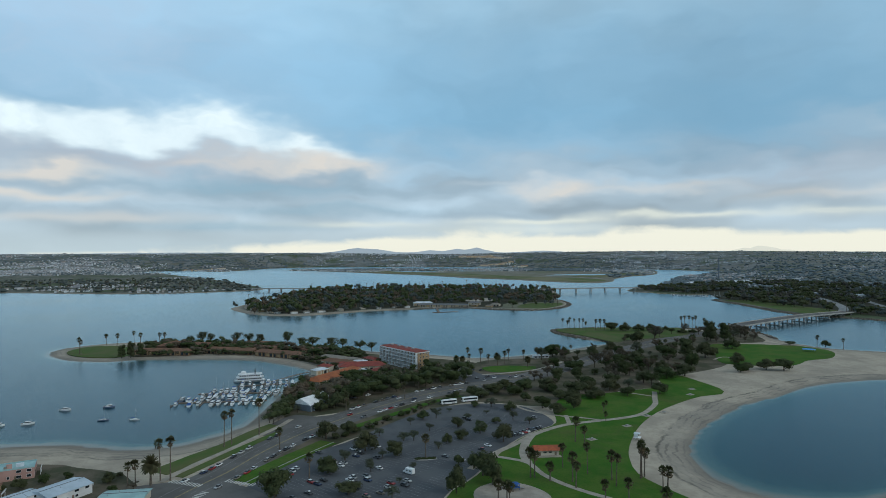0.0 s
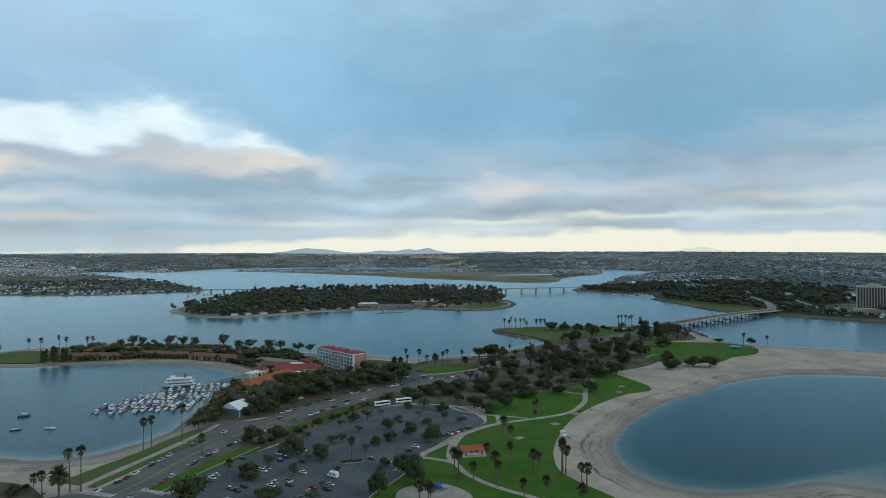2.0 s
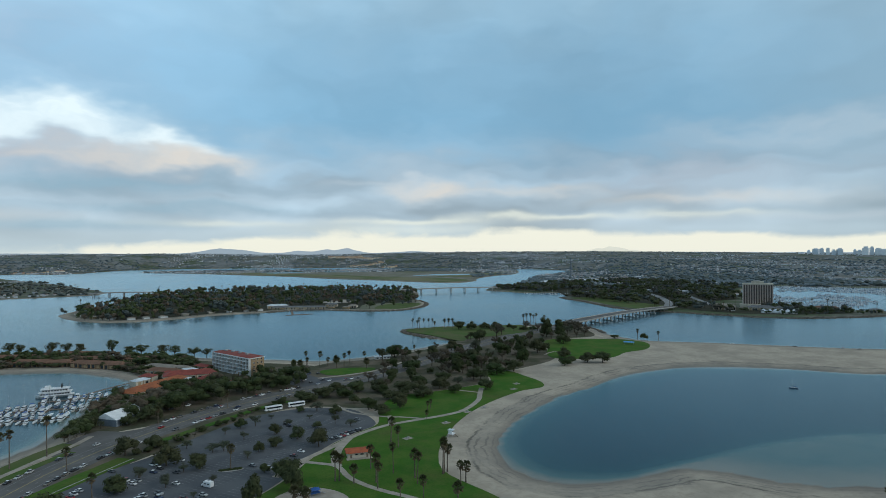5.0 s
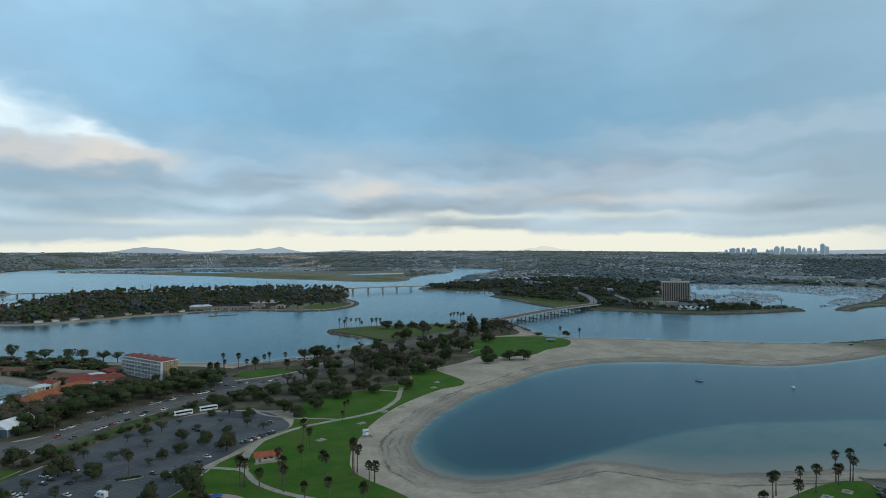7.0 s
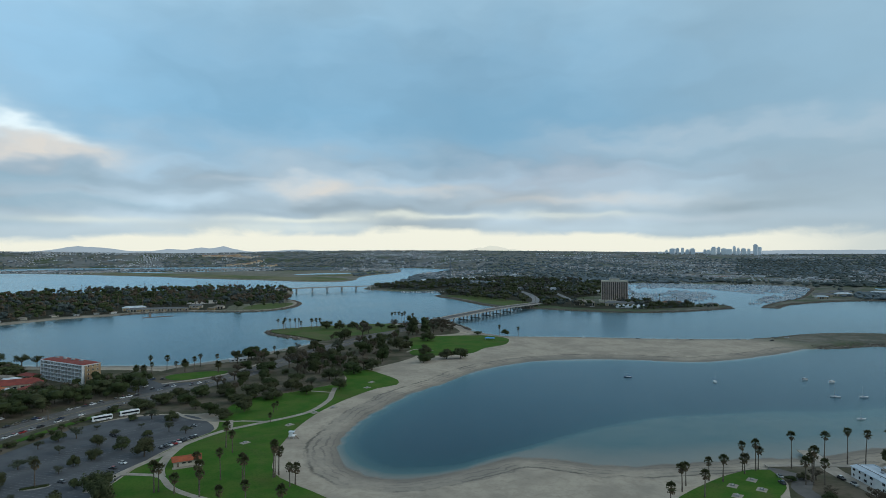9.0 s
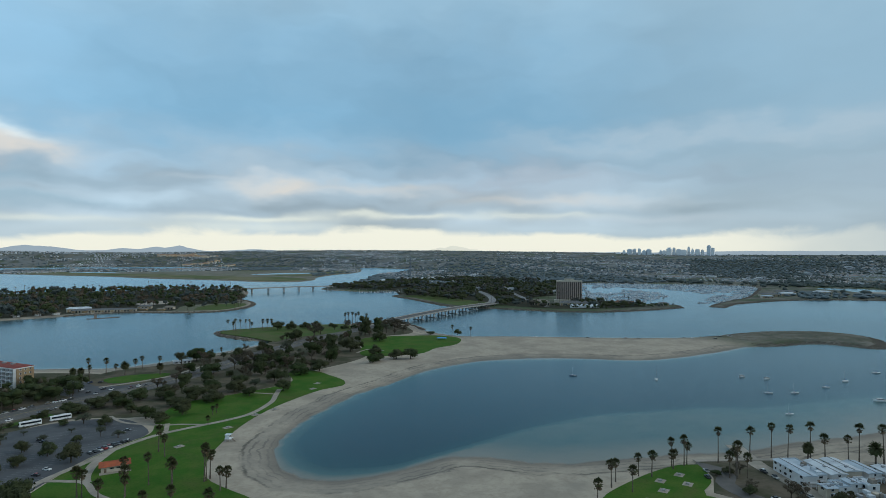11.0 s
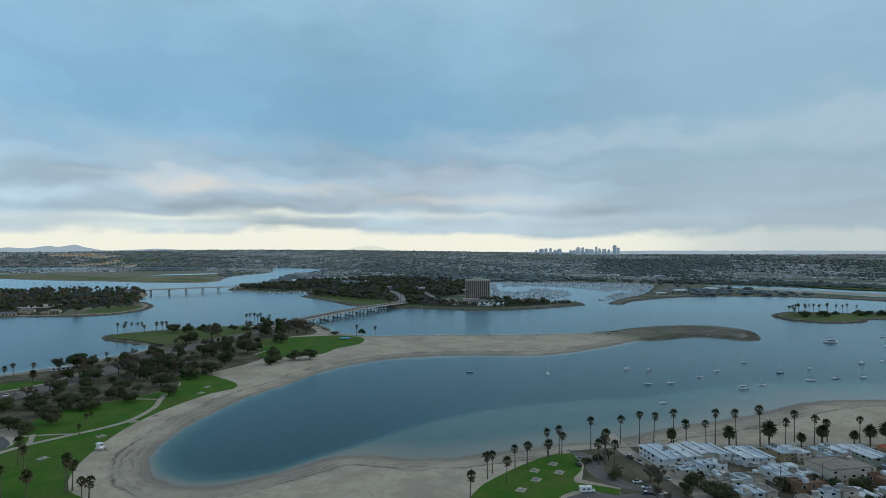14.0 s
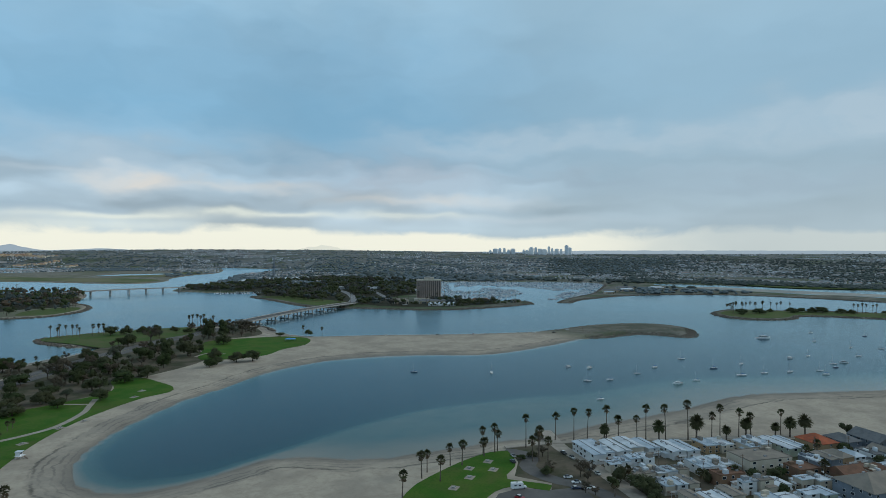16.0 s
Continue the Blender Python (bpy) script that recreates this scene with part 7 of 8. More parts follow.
# marina of the resort: three floating docks with berths
DOCKS = [((-138, 478), (-206, 470)), ((-134, 505), (-200, 500)), ((-130, 540), (-178, 528))]
for a, b in DOCKS:
    dk = thing("floating_dock", "grey wooden floating dock with finger berths", "dock", group="marina docks")
    a, b = Vector(a), Vector(b)
    d = (b - a).normalized()
    s = Vector((-d.y, d.x))
    yaw = math.degrees(math.atan2(d.y, d.x))
    mid = (a + b) / 2
    part("walkway", Mesh().box((mid.x, mid.y, -0.3), ((b - a).length, 2.2, 0.75), yaw), M_WOOD, dk)
    n = int((b - a).length / 5.2)
    for i in range(n):
        p = a + d * (5.2 * (i + 0.6))
        for side in (-1, 1):
            if i % 2 == 0:
                f = p + s * side * 6.5 + d * 2.6
                part("finger", Mesh().box((f.x, f.y, -0.3), (11, 0.9, 0.7), yaw + 90), M_WOOD, dk)
                part("pile", Mesh().tube((f.x + s.x * side * 5.6, f.y + s.y * side * 5.6, -3), (f.x + s.x * side * 5.6, f.y + s.y * side * 5.6, 2.4), 0.18, 0.18, 6), M_WOOD, dk)
            if rng.random() < 0.92:
                q = p + s * side * 7.6
                src = rng.choice((MOTOR[0], MOTOR[1], MOTOR[2], SAIL[0], MOTOR[0], MOTOR[2], SAIL[1]))
                k = rng.uniform(0.68, 1.12)
                copy_thing(src, Matrix.LocRotScale((q.x + rng.uniform(-.6, .6), q.y, 0), Euler((0, 0, radians(yaw - 90 * side + rng.choice((0, 180)) + rng.uniform(-5, 5)))), (k, k * rng.uniform(0.85, 1.05), k)))["group"] = "boats in the marina"
gang = thing("gangway", "brown wooden gangway to the marina", "pier")
part("deck", ribbon([(-108, 596), (-128, 584), (-140, 566), (-150, 545), (-158, 530)], 2.6, 1.3, 0.25, 4), M_WOOD, gang)
for x, y in ((-118, 592), (-128, 584), (-135, 575), (-141, 564), (-147, 553), (-153, 540)):
    part("pile", Mesh().tube((x, y, -3), (x, y, 1.5), 0.2, 0.2, 6), M_WOOD, gang)


def make_ferry():
    f = thing("excursion_boat", "white two-deck excursion boat at the marina", "excursion boat", pose(-174, 549, 0, 0, 0, 14))
    L, w = 27.0, 4.2
    part("hull", loft(Mesh(), [hull_section(-L / 2, 0.4, 0.2, 1.9), hull_section(-L * 0.36, w * 0.85, -0.4, 1.6), hull_section(L * 0.4, w, -0.4, 1.6), hull_section(L / 2, w * 0.85, 0, 1.6)]), M_WHITE, f)
    for k, (ln, z) in enumerate(((0.82, 1.65), (0.7, 4.35))):
        part("cabin", Mesh().box((0.5, 0, z), (L * ln - 1, w * 1.6, 2.3)), M_WHITE, f)
        for s in (-1, 1):
            for i in range(11 - 2 * k):
                part("window", Mesh().box((0.5 - L * ln * 0.42 + i * L * ln * 0.84 / (10 - 2 * k), s * w * 0.81, z + 0.8), (1.3, 0.08, 1.0)), M_GLASS, f)
        part("deck", Mesh().box((0.5, 0, z + 2.35), (L * ln + 1.5, w * 1.9, 0.25)), M_WHITE, f)
        for i in range(10):
            for s in (-1, 1):
                part("rail_post", Mesh().box((0.5 - L * ln / 2 + i * L * ln / 9, s * w * 0.93, z + 2.6), (0.08, 0.08, 1.0)), M_WHITE, f)
    part("wheelhouse", Mesh().box((-5, 0, 6.95), (4.0, 3.6, 2.2), taper=0.92), M_WHITE, f)
    for s in (-1, 1):
        part("funnel", Mesh().tube((5, s * 1.4, 6.9), (5, s * 1.4, 10.2), 0.4, 0.4, 8), M_DARK, f)


make_ferry()


# ---- bridges ----
def make_bridge(label, points, width, zf, piers, solid=0.9, pier_w=1.6, caps=True):
    b = thing("road_bridge", label, "bridge")
    part("deck", ribbon(points, width, zf, 1.1, 12), M_CONC, b, "grey concrete deck")
    part("carriageway", ribbon(points, width - 2.4, lambda t: zf(t) + 0.06, 0.05, 12), M_ROAD, b, "grey asphalt carriageway")
    for s in (-1, 1):
        part("parapet", ribbon(points, 0.4, lambda t: zf(t) + solid, solid, 12, s * (width / 2 - 0.25)), M_CONC, b)
    c = [Vector(p) for p in curve(points, 3.0)]
    for k in range(piers):
        t = (k + 0.5) / piers
        i = int(t * (len(c) - 1))
        p, d = c[i], (c[min(i + 1, len(c) - 1)] - c[max(i - 1, 0)]).normalized()
        yaw = math.degrees(math.atan2(d.y, d.x))
        top = zf(t) - 1.1
        if caps:
            part("pier_cap", Mesh().box((p.x, p.y, top - 1.4), (2.2, width * 0.92, 1.4), yaw), M_CONC, b)
        for s in (-0.33, 0, 0.33) if caps else (-0.28, 0.28):
            q = p + Vector((-d.y, d.x)) * s * width
            part("column", Mesh().tube((q.x, q.y, -6), (q.x, q.y, top - (1.35 if caps else 0)), pier_w / 2, pier_w / 2, 10), M_CONC, b)
        if caps:
            part("footing", Mesh().box((p.x, p.y, -3.2), (3.2, width * 0.9, 4.2), yaw), M_CONC, b)
    return b


make_bridge("grey concrete road bridge on stout piers", [(405, 868), (424, 884), (500, 937), (600, 1005), (690, 1062), (720, 1085)], 22, lambda t: 6.6 + 2.6 * math.sin(math.pi * t), 10, pier_w=2.2)
make_bridge("long low concrete causeway bridge across the channel", [(262, 1650), (300, 1655), (400, 1672), (500, 1692), (545, 1702)], 14, lambda t: 9.5 + 3.5 * math.sin(math.pi * (0.15 + 0.7 * t)), 7, pier_w=2.4, caps=False)
make_bridge("low concrete road bridge to the island", [(-545, 1742), (-500, 1738), (-440, 1736), (-370, 1738)], 14, lambda t: 9.0 + 2.0 * math.sin(math.pi * t), 5, pier_w=2.4, caps=False)
for k, line in enumerate(ROADWAYS):
    tagged(part("landing_road", ribbon(line, 16 - 4 * k, 2.5, 0.5, 20), M_FADED), "pale road running inland through the woods", "road", kind="structure")


# ---- tower hotel and its surroundings ----
M_BRONZE = mottled("bronze_glass", (0.060, 0.046, 0.040), (0.042, 0.034, 0.032), 0.3, 0.3, 2.0, 0.3, 0.0, 0.5)
M_W_ROSE = mottled("rose_concrete", (0.40, 0.33, 0.29), (0.33, 0.275, 0.245), 0.1, 0.9, 1.2, 0.25)
forest("hotel_grove", scatter([(830, 935), (900, 905), (1000, 902), (1045, 912), (1040, 935), (990, 965), (930, 985), (860, 1000), (800, 1010)], 80, 17, 8), 4, 10, (M_LEAF, M_LEAF_MID, M_LEAF_GREEN), "dark trees round the foot of the tower hotel", 29, 1.3, 40, 1.2)
def make_tower():
    az = radians(36)
    c = Vector((915, 1088))
    yaw = -36.0
    L, Wd, H, floors = 55.0, 18.0, 46.5, 16
    t = thing("tower_hotel", "pale concrete tower hotel with dark window strips", "hotel tower", pose(c.x, c.y, 2.2, 0, 0, yaw))
    part("core", Mesh().box((0, 0, -0.5), (L - 1.6, Wd - 1.6, H)), M_BRONZE, t, "dark bronze-glazed core")
    n = 12
    for s in (-1, 1):
        for i in range(n + 1):
            part("fin", Mesh().box((-L / 2 + 0.8 + i * (L - 1.6) / n, s * (Wd / 2 - 0.6), -0.5), (1.9, 1.4, H - 1.5)), M_W_ROSE, t)
        for f in range(1, floors):
            part("spandrel", Mesh().box((0, s * (Wd / 2 - 0.78), f * (H - 2) / floors), (L - 1.8, 0.3, 0.5)), M_BROWN_ROOF, t)
    for s in (-1, 1):
        part("end_wall", Mesh().box((s * (L / 2 - 0.5), 0, -0.5), (1.4, Wd, H - 0.6)), M_W_CREAM, t)
    part("crown_band", Mesh().box((0, 0, H - 2.6), (L + 1.0, Wd + 1.0, 2.6)), M_W_CREAM, t)
    part("penthouse", Mesh().box((0, 0, H), (22, 11, 4.2)), M_W_CREAM, t)
    part("plant_room", Mesh().box((-2, 0, H + 4.2), (12, 8, 2.0)), M_CONC, t)
    part("podium", Mesh().box((4, -14, -0.5), (74, 16, 5.5)), M_W_CREAM, t)


make_tower()
for i in range(6):
    x, y = 836 + i * 8.2, 974 - i * 5.2
    t = thing("marquee_tent", "white peaked marquee tent by the hotel", "tent", pose(x, y, 2.2, 0, 0, -33), "marquee tents")
    part("side_cloth", Mesh().box((0, 0, -0.2), (8.6, 14, 3.4)), M_WHITE, t)
    part("peak", Mesh().box((0, 0, 3.2), (9.4, 15, 4.6), taper=0.06), M_WHITE_ROOF, t)
for x, y, yaw, L, Wd, H, rm in [(870, 1010, -33, 60, 18, 6, M_GREY_ROOF), (810, 1050, -33, 40, 20, 7, M_TAN_ROOF), (985, 990, -40, 40, 14, 5, M_BROWN_ROOF), (1035, 930, -40, 22, 12, 5, M_GREY_ROOF),
                                (-42, 1275, 10, 40, 14, 6, M_WHITE_ROOF), (66, 1290, -12, 24, 12, 5, M_GREY_ROOF), (108, 1262, -20, 18, 12, 4, M_TAN_ROOF), (0, 1254, -6, 104, 11, 4, M_GREY_ROOF)]:
    make_wing(x, y, yaw, L, Wd, H, "low waterside building with a plain roof", rm, M_W_CREAM, "building")


isd = thing("floating_dock", "long grey floating dock off the island quay", "dock", group="marina docks")
for a, b in (((-20, 1150), (28, 1164)), ((-14, 1246), (-8, 1154))):
    part("walkway", ribbon([a, b], 4.0, 0.8, 0.9, 10), M_WOOD, isd)
for x, y, yaw, L, Wd, H, rm in [(812, 1986, 8, 40, 22, 7, M_WHITE_ROOF), (915, 2028, 6, 44, 24, 7, M_WHITE_ROOF), (985, 2014, 4, 64, 26, 8, M_WHITE_ROOF), (742, 1500, 10, 24, 12, 5, M_WHITE_ROOF), (1470, 1010, -28, 44, 18, 6, M_GREY_ROOF),
                                (1540, 1010, -28, 36, 16, 6, M_WHITE_ROOF), (1600, 1060, -28, 50, 16, 6, M_GREY_ROOF), (1420, 978, -28, 26, 12, 5, M_BLUE_ROOF), (1680, 1010, -40, 40, 16, 6, M_WHITE_ROOF)]:
    make_wing(x, y, yaw, L, Wd, H, "low pale storage shed with a plain roof", rm, M_W_CREAM, "shed")
# ---- far things ----
M_HULLS = varied("far_boat_hulls", [(0.50, 0.54, 0.58), (0.64, 0.67, 0.70), (0.34, 0.38, 0.42), (0.55, 0.58, 0.60), (0.08, 0.11, 0.17), (0.44, 0.47, 0.50), (0.70, 0.72, 0.73)], 0.5, island=True)
M_COVERS = varied("far_boat_covers", [(0.04, 0.09, 0.22), (0.10, 0.13, 0.18), (0.30, 0.32, 0.34), (0.06, 0.12, 0.26)], 0.8, island=True)


def boats_stuff(name, pts, label, seed):
    r = random.Random(seed)
    m = Mesh()
    for x, y, yaw in pts:
        L = r.uniform(6, 12)
        m.box((x, y, -0.2), (L, L * 0.34, 1.6), yaw, 0, 0.9)
        m.box((x, y, 1.2), (L * 0.45, L * 0.22, 1.2), yaw, 0, 0.8)
        if r.random() < 0.6:
            m.tube((x, y, 1), (x, y, r.uniform(9, 14)), 0.10, 0.07, 3, 1, cap=False)
            m.box((x, y, 1.9), (L * 0.5, L * 0.08, 0.5), yaw, 2)
        else:
            m.box((x, y, 2.3), (L * 0.3, L * 0.2, 0.8), yaw, 0)
        if r.random() < 0.45:
            a = radians(yaw)
            m.box((x - math.sin(a) * L * 0.3, y + math.cos(a) * L * 0.3, -0.3), (L * 1.1, 0.9, 0.8), yaw, 3)
    return tagged(part(name, m, [M_HULLS, M_W_WHITE, M_COVERS, M_WOOD]), label, "boats", kind="stuff")


berths = []
br = random.Random(21)
OPEN_WATER = [Vector(p) for p in ((1090, 975), (1200, 1035), (1310, 1105), (1385, 1240), (1400, 1330), (1360, 1405), (1270, 1395), (1230, 1330))]


def fairway(x, y):
    """Distance to the open channel in the middle of the basin."""
    v, best = Vector((x, y)), 1e9
    for a, b in zip(OPEN_WATER, OPEN_WATER[1:]):
        t = max(0, min(1, (v - a).dot(b - a) / (b - a).length_squared))
        best = min(best, (a + (b - a) * t - v).length)
    return best


for k in range(-6, 30):
    for j in range(0, 150):
        x, y = 960 + j * 5.4 * 0.86 + k * 20.0, 1080 + k * 34.0 - j * 5.4 * 0.5
        if (j + 5 * k) % 17 in (0, 1, 2) or fairway(x, y) < 48 or noise.noise(Vector((x * 0.012, y * 0.012, 2))) < -0.30:
            continue
        for s in (-1, 1):
            if br.random() < 0.78:
                berths.append((x + s * 3.6 + br.uniform(-1, 1), y + s * 6.4 + br.uniform(-1.5, 1.5), 60 + br.uniform(-4, 4)))
bx, by = np.array([b[0] for b in berths]), np.array([b[1] for b in berths])
ok = (lie(bx, by)[0] < -0.3) & (bx > 985) & (by > 930 + (bx - 1100) * 0.15) & (bx < 1800)
boats_stuff("yacht_basin_boats", [b for b, k in zip(berths, ok) if k], "hundreds of white boats packed in the yacht basin", 22)
cove = [(585 + i * 7.0, 1560 - i * 3.0 + br.uniform(-14, 14), 70 + br.uniform(-10, 10)) for i in range(26) for _ in range(2)]
okc = lie(np.array([b[0] for b in cove]), np.array([b[1] for b in cove]))[0] < -0.2
boats_stuff("landing_boats", [b for b, k in zip(cove, okc) if k], "white boats moored along the far landing", 23)

# wall and roof palettes are paled and blued, with distance haze in the colour
M_FAR_WALL = varied("far_house_walls", [(0.47, 0.50, 0.53), (0.36, 0.38, 0.40), (0.60, 0.63, 0.66), (0.31, 0.33, 0.35), (0.41, 0.39, 0.38), (0.70, 0.72, 0.74), (0.34, 0.37, 0.40)], 0.9, island=True)
M_FAR_ROOF = varied("far_roofs", [(0.26, 0.27, 0.29), (0.33, 0.335, 0.345), (0.20, 0.215, 0.235), (0.33, 0.25, 0.22), (0.52, 0.54, 0.57), (0.28, 0.27, 0.265), (0.23, 0.25, 0.27), (0.37, 0.30, 0.26)], 0.9, island=True)
# warm palette: real cream and tile, and painted sunlight on the first terrace
M_SUN_CREAM_WALL = varied("far_sun_and_cream_walls", [(0.62, 0.48, 0.33), (0.70, 0.58, 0.42), (0.52, 0.38, 0.26), (0.74, 0.66, 0.54)], 0.9, island=True)
M_SUN_TILE_ROOF = varied("far_sun_and_tile_roofs", [(0.46, 0.25, 0.14), (0.38, 0.20, 0.13), (0.55, 0.36, 0.20), (0.30, 0.20, 0.16)], 0.9, island=True)


def suburb(name, n, az0, az1, r0, r1, label, seed, keep=None, size=(9, 17), high=(4, 8), mats=None, dense=0.0):
    """Far houses with pitched roofs along curving streets that follow the slopes."""
    r = random.Random(seed)
    pts = []
    while len(pts) < n:
        a = radians(r.uniform(az0, az1))
        q = 1 / r.uniform(1 / r1, 1 / r0)
        x, y = 50 + math.sin(a) * q, math.cos(a) * q
        way = -a + r.gauss(0, 0.22) + (math.pi / 2 if r.random() < 0.03 else 0)
        bend = r.uniform(-0.0012, 0.0012)
        gap = r.uniform(13, 19)
        for k in range(r.randrange(4, 22)):
            for side in (-1, 1):
                if r.random() < 0.8:
                    pts.append((x - math.sin(way) * side * 11 + r.uniform(-2, 2), y + math.cos(way) * side * 11 + r.uniform(-2, 2), way))
            x, y, way = x + math.cos(way) * gap, y + math.sin(way) * gap, way + bend * gap
    P = np.array(pts)
    z, v = lie(P[:, 0], P[:, 1])
    m = Mesh()
    for (x, y, way), zz, vv in zip(pts, z, v):
        if zz < 1.5 or vv < 0.5 or (keep and not keep(x, y)) or noise.noise(Vector((x * 0.0022, y * 0.0011, 5))) + r.uniform(-.14, .14) < -0.04 - dense:
            continue
        L, Wd, H = r.uniform(*size), r.uniform(*size) * 0.8, r.uniform(*high)
        if r.random() < 0.012:
            L, Wd, H = L * 3.5, Wd * 2, H * 1.6
        yaw = math.degrees(way) + r.choice((0, 0, 90)) + r.uniform(-4, 4)
        m.box((x, y, zz - 1), (L, Wd, H + 1), yaw, 0)
        m.box((x, y, zz + H), (L * 1.06, Wd * 1.06, Wd * r.uniform(0.1, 0.24)), yaw, 1, r.choice((0.45, 0.6, 0.9)))
    return tagged(part(name, m, mats or [M_FAR_WALL, M_FAR_ROOF]), label, "far houses", kind="stuff")


suburb("crown_point_houses", 2200, -62, -16, 1640, 3000, "pale houses crowding the low shore point", 31, lambda x, y: x < -540, (5.5, 9), (2.4, 4.0), dense=0.05)
suburb("north_suburb", 14000, -48, 20, 3350, 4850, "pale houses covering the far northern slopes", 32, None, (5.5, 10), (3, 4.6), dense=0.06)
suburb("east_suburb", 8500, 14, 58, 2100, 4850, "pale houses and sheds covering the far eastern plain", 33, lambda x, y: x > 800 and y > 1750, (5.5, 11), (3, 4.6))
suburb("south_suburb", 7000, 48, 80, 2480, 4850, "pale houses covering the far southern slopes", 34, lambda x, y: x > 1900, (5.5, 10), (2.6, 4.2), dense=-0.05)
# sunlit patch of hill, its warm light put into the house colours
suburb("hill_terraces", 260, 0.4, 3.6, 4020, 4560, "warm-toned houses stepping up a far hill", 36, None, (9, 17), (4, 8), [M_SUN_CREAM_WALL, M_SUN_TILE_ROOF], 1.0)
suburb("hill_terraces", 160, -13.5, -9.5, 3950, 4250, "warm-toned houses stepping up a far hill", 37, None, (7, 13), (3, 5), [M_SUN_CREAM_WALL, M_SUN_TILE_ROOF], 1.0)
suburb("hill_terraces", 120, -27, -23, 3500, 3900, "warm-toned houses stepping up a far hill", 38, None, (8, 15), (3, 6), [M_SUN_CREAM_WALL, M_SUN_TILE_ROOF], 1.0)
suburb("landing_sheds", 130, 22, 44, 1500, 2500, "low pale sheds and roofs among the landing woods", 35, lambda x, y: 700 < x < 1700 and y > 1150, (8, 22), (3, 6))


# leaf tones lifted and blued for distance: haze put into the colour
M_LEAF_PLAIN = foliage("plain_haze_leaves", (0.058, 0.074, 0.070), (0.094, 0.112, 0.104), (0.076, 0.090, 0.086))
# strongest haze tint, painted into the leaves of the farthest trees
M_LEAF_FAR = foliage("far_haze_leaves", (0.098, 0.128, 0.142), (0.145, 0.175, 0.190), (0.120, 0.150, 0.165))


def far_trees(name, n, az0, az1, r0, r1, label, seed, keep=None, h=(3.5, 7.5), leaf=None):
    r = random.Random(seed)
    pts = []
    for _ in range(n):
        a = radians(r.uniform(az0, az1))
        q = 1 / r.uniform(1 / r1, 1 / r0)
        pts.append((50 + math.sin(a) * q, math.cos(a) * q))
    P = np.array(pts)
    z, v = lie(P[:, 0], P[:, 1])
    m = Mesh()
    for (x, y), zz, vv in zip(pts, z, v):
        if zz < 1.5 or vv < 0.5 or (keep and not keep(x, y)) or noise.noise(Vector((x * 0.0022, y * 0.0011, 5))) + r.uniform(-.34, .34) > 0.18:
            continue
        hh = r.uniform(*h) * (0.7 if zz > 60 else 1.0)
        w = hh * r.uniform(0.6, 1.5)
        mi = r.choice((0, 0, 1))
        blob(m, r, (x, y, zz + hh * 0.55), (w, w, hh * 0.55), mi)
        if r.random() < 0.12:
            blob(m, r, (x + w * 0.8, y, zz + hh * 0.4), (w * 0.7, w * 0.7, hh * 0.42), mi)
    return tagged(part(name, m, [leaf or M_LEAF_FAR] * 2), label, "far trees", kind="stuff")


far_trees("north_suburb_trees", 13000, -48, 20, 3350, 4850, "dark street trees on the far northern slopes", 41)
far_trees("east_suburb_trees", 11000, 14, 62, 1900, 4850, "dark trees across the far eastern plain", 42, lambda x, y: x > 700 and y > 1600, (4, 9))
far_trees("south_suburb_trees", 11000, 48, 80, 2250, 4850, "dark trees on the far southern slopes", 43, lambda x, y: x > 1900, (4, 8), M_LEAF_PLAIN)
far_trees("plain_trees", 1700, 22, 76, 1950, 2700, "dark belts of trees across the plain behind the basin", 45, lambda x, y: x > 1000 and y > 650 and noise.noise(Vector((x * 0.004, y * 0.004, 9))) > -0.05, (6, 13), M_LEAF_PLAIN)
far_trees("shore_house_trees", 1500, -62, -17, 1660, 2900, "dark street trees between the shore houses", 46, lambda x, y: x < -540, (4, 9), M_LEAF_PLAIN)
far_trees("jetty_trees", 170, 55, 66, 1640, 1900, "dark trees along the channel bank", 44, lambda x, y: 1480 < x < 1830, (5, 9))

# skyline walls kept very light, haze painted in as base colour
M_FAR_TOWER = varied("far_tower_walls", [(0.70, 0.75, 0.80), (0.78, 0.81, 0.84), (0.62, 0.68, 0.74), (0.80, 0.82, 0.84)], 0.7)
tr = random.Random(77)
SKY_TOWERS = [(41.2, 6), (41.7, 9), (42.2, 12), (42.6, 15), (43.0, 14), (43.4, 12), (43.8, 11), (44.8, 13), (45.1, 12), (45.5, 14), (45.9, 15), (46.3, 13), (46.7, 16), (47.1, 18), (47.4, 17), (47.8, 12),
              (48.2, 12), (48.7, 22), (48.95, 21)]
for a, px in SKY_TOWERS:
    q, r_ = radians(a), 4700 + tr.uniform(-40, 40)
    x, y = 98 + math.sin(q) * r_, -37 + math.cos(q) * r_
    zg = height(x, y)
    top = 88 + px * 2.5 + tr.uniform(-9, 7)
    b = thing("office_tower", "grey-blue office tower on the far skyline", "office tower", pose(x, y, zg - 4, 0, 0, -a + tr.uniform(-20, 20)), "downtown towers")
    w = tr.uniform(16, 36)
    part("shaft", Mesh().box((0, 0, 0), (w, w * 0.8, top - zg)), M_FAR_TOWER, b)
    part("crown", Mesh().box((0, 0, top - zg), (w * 0.6, w * 0.5, tr.uniform(3, 9))), M_FAR_TOWER, b)
# slim observation tower of the far park
ot = thing("observation_tower", "slim blue-grey observation tower far inland", "tower", pose(50 + math.sin(radians(23.2)) * 2500, math.cos(radians(23.2)) * 2500, 2))
part("shaft", Mesh().tube((0, 0, -2), (0, 0, 84), 2.6, 2.0, 10), M_W_GREY, ot)
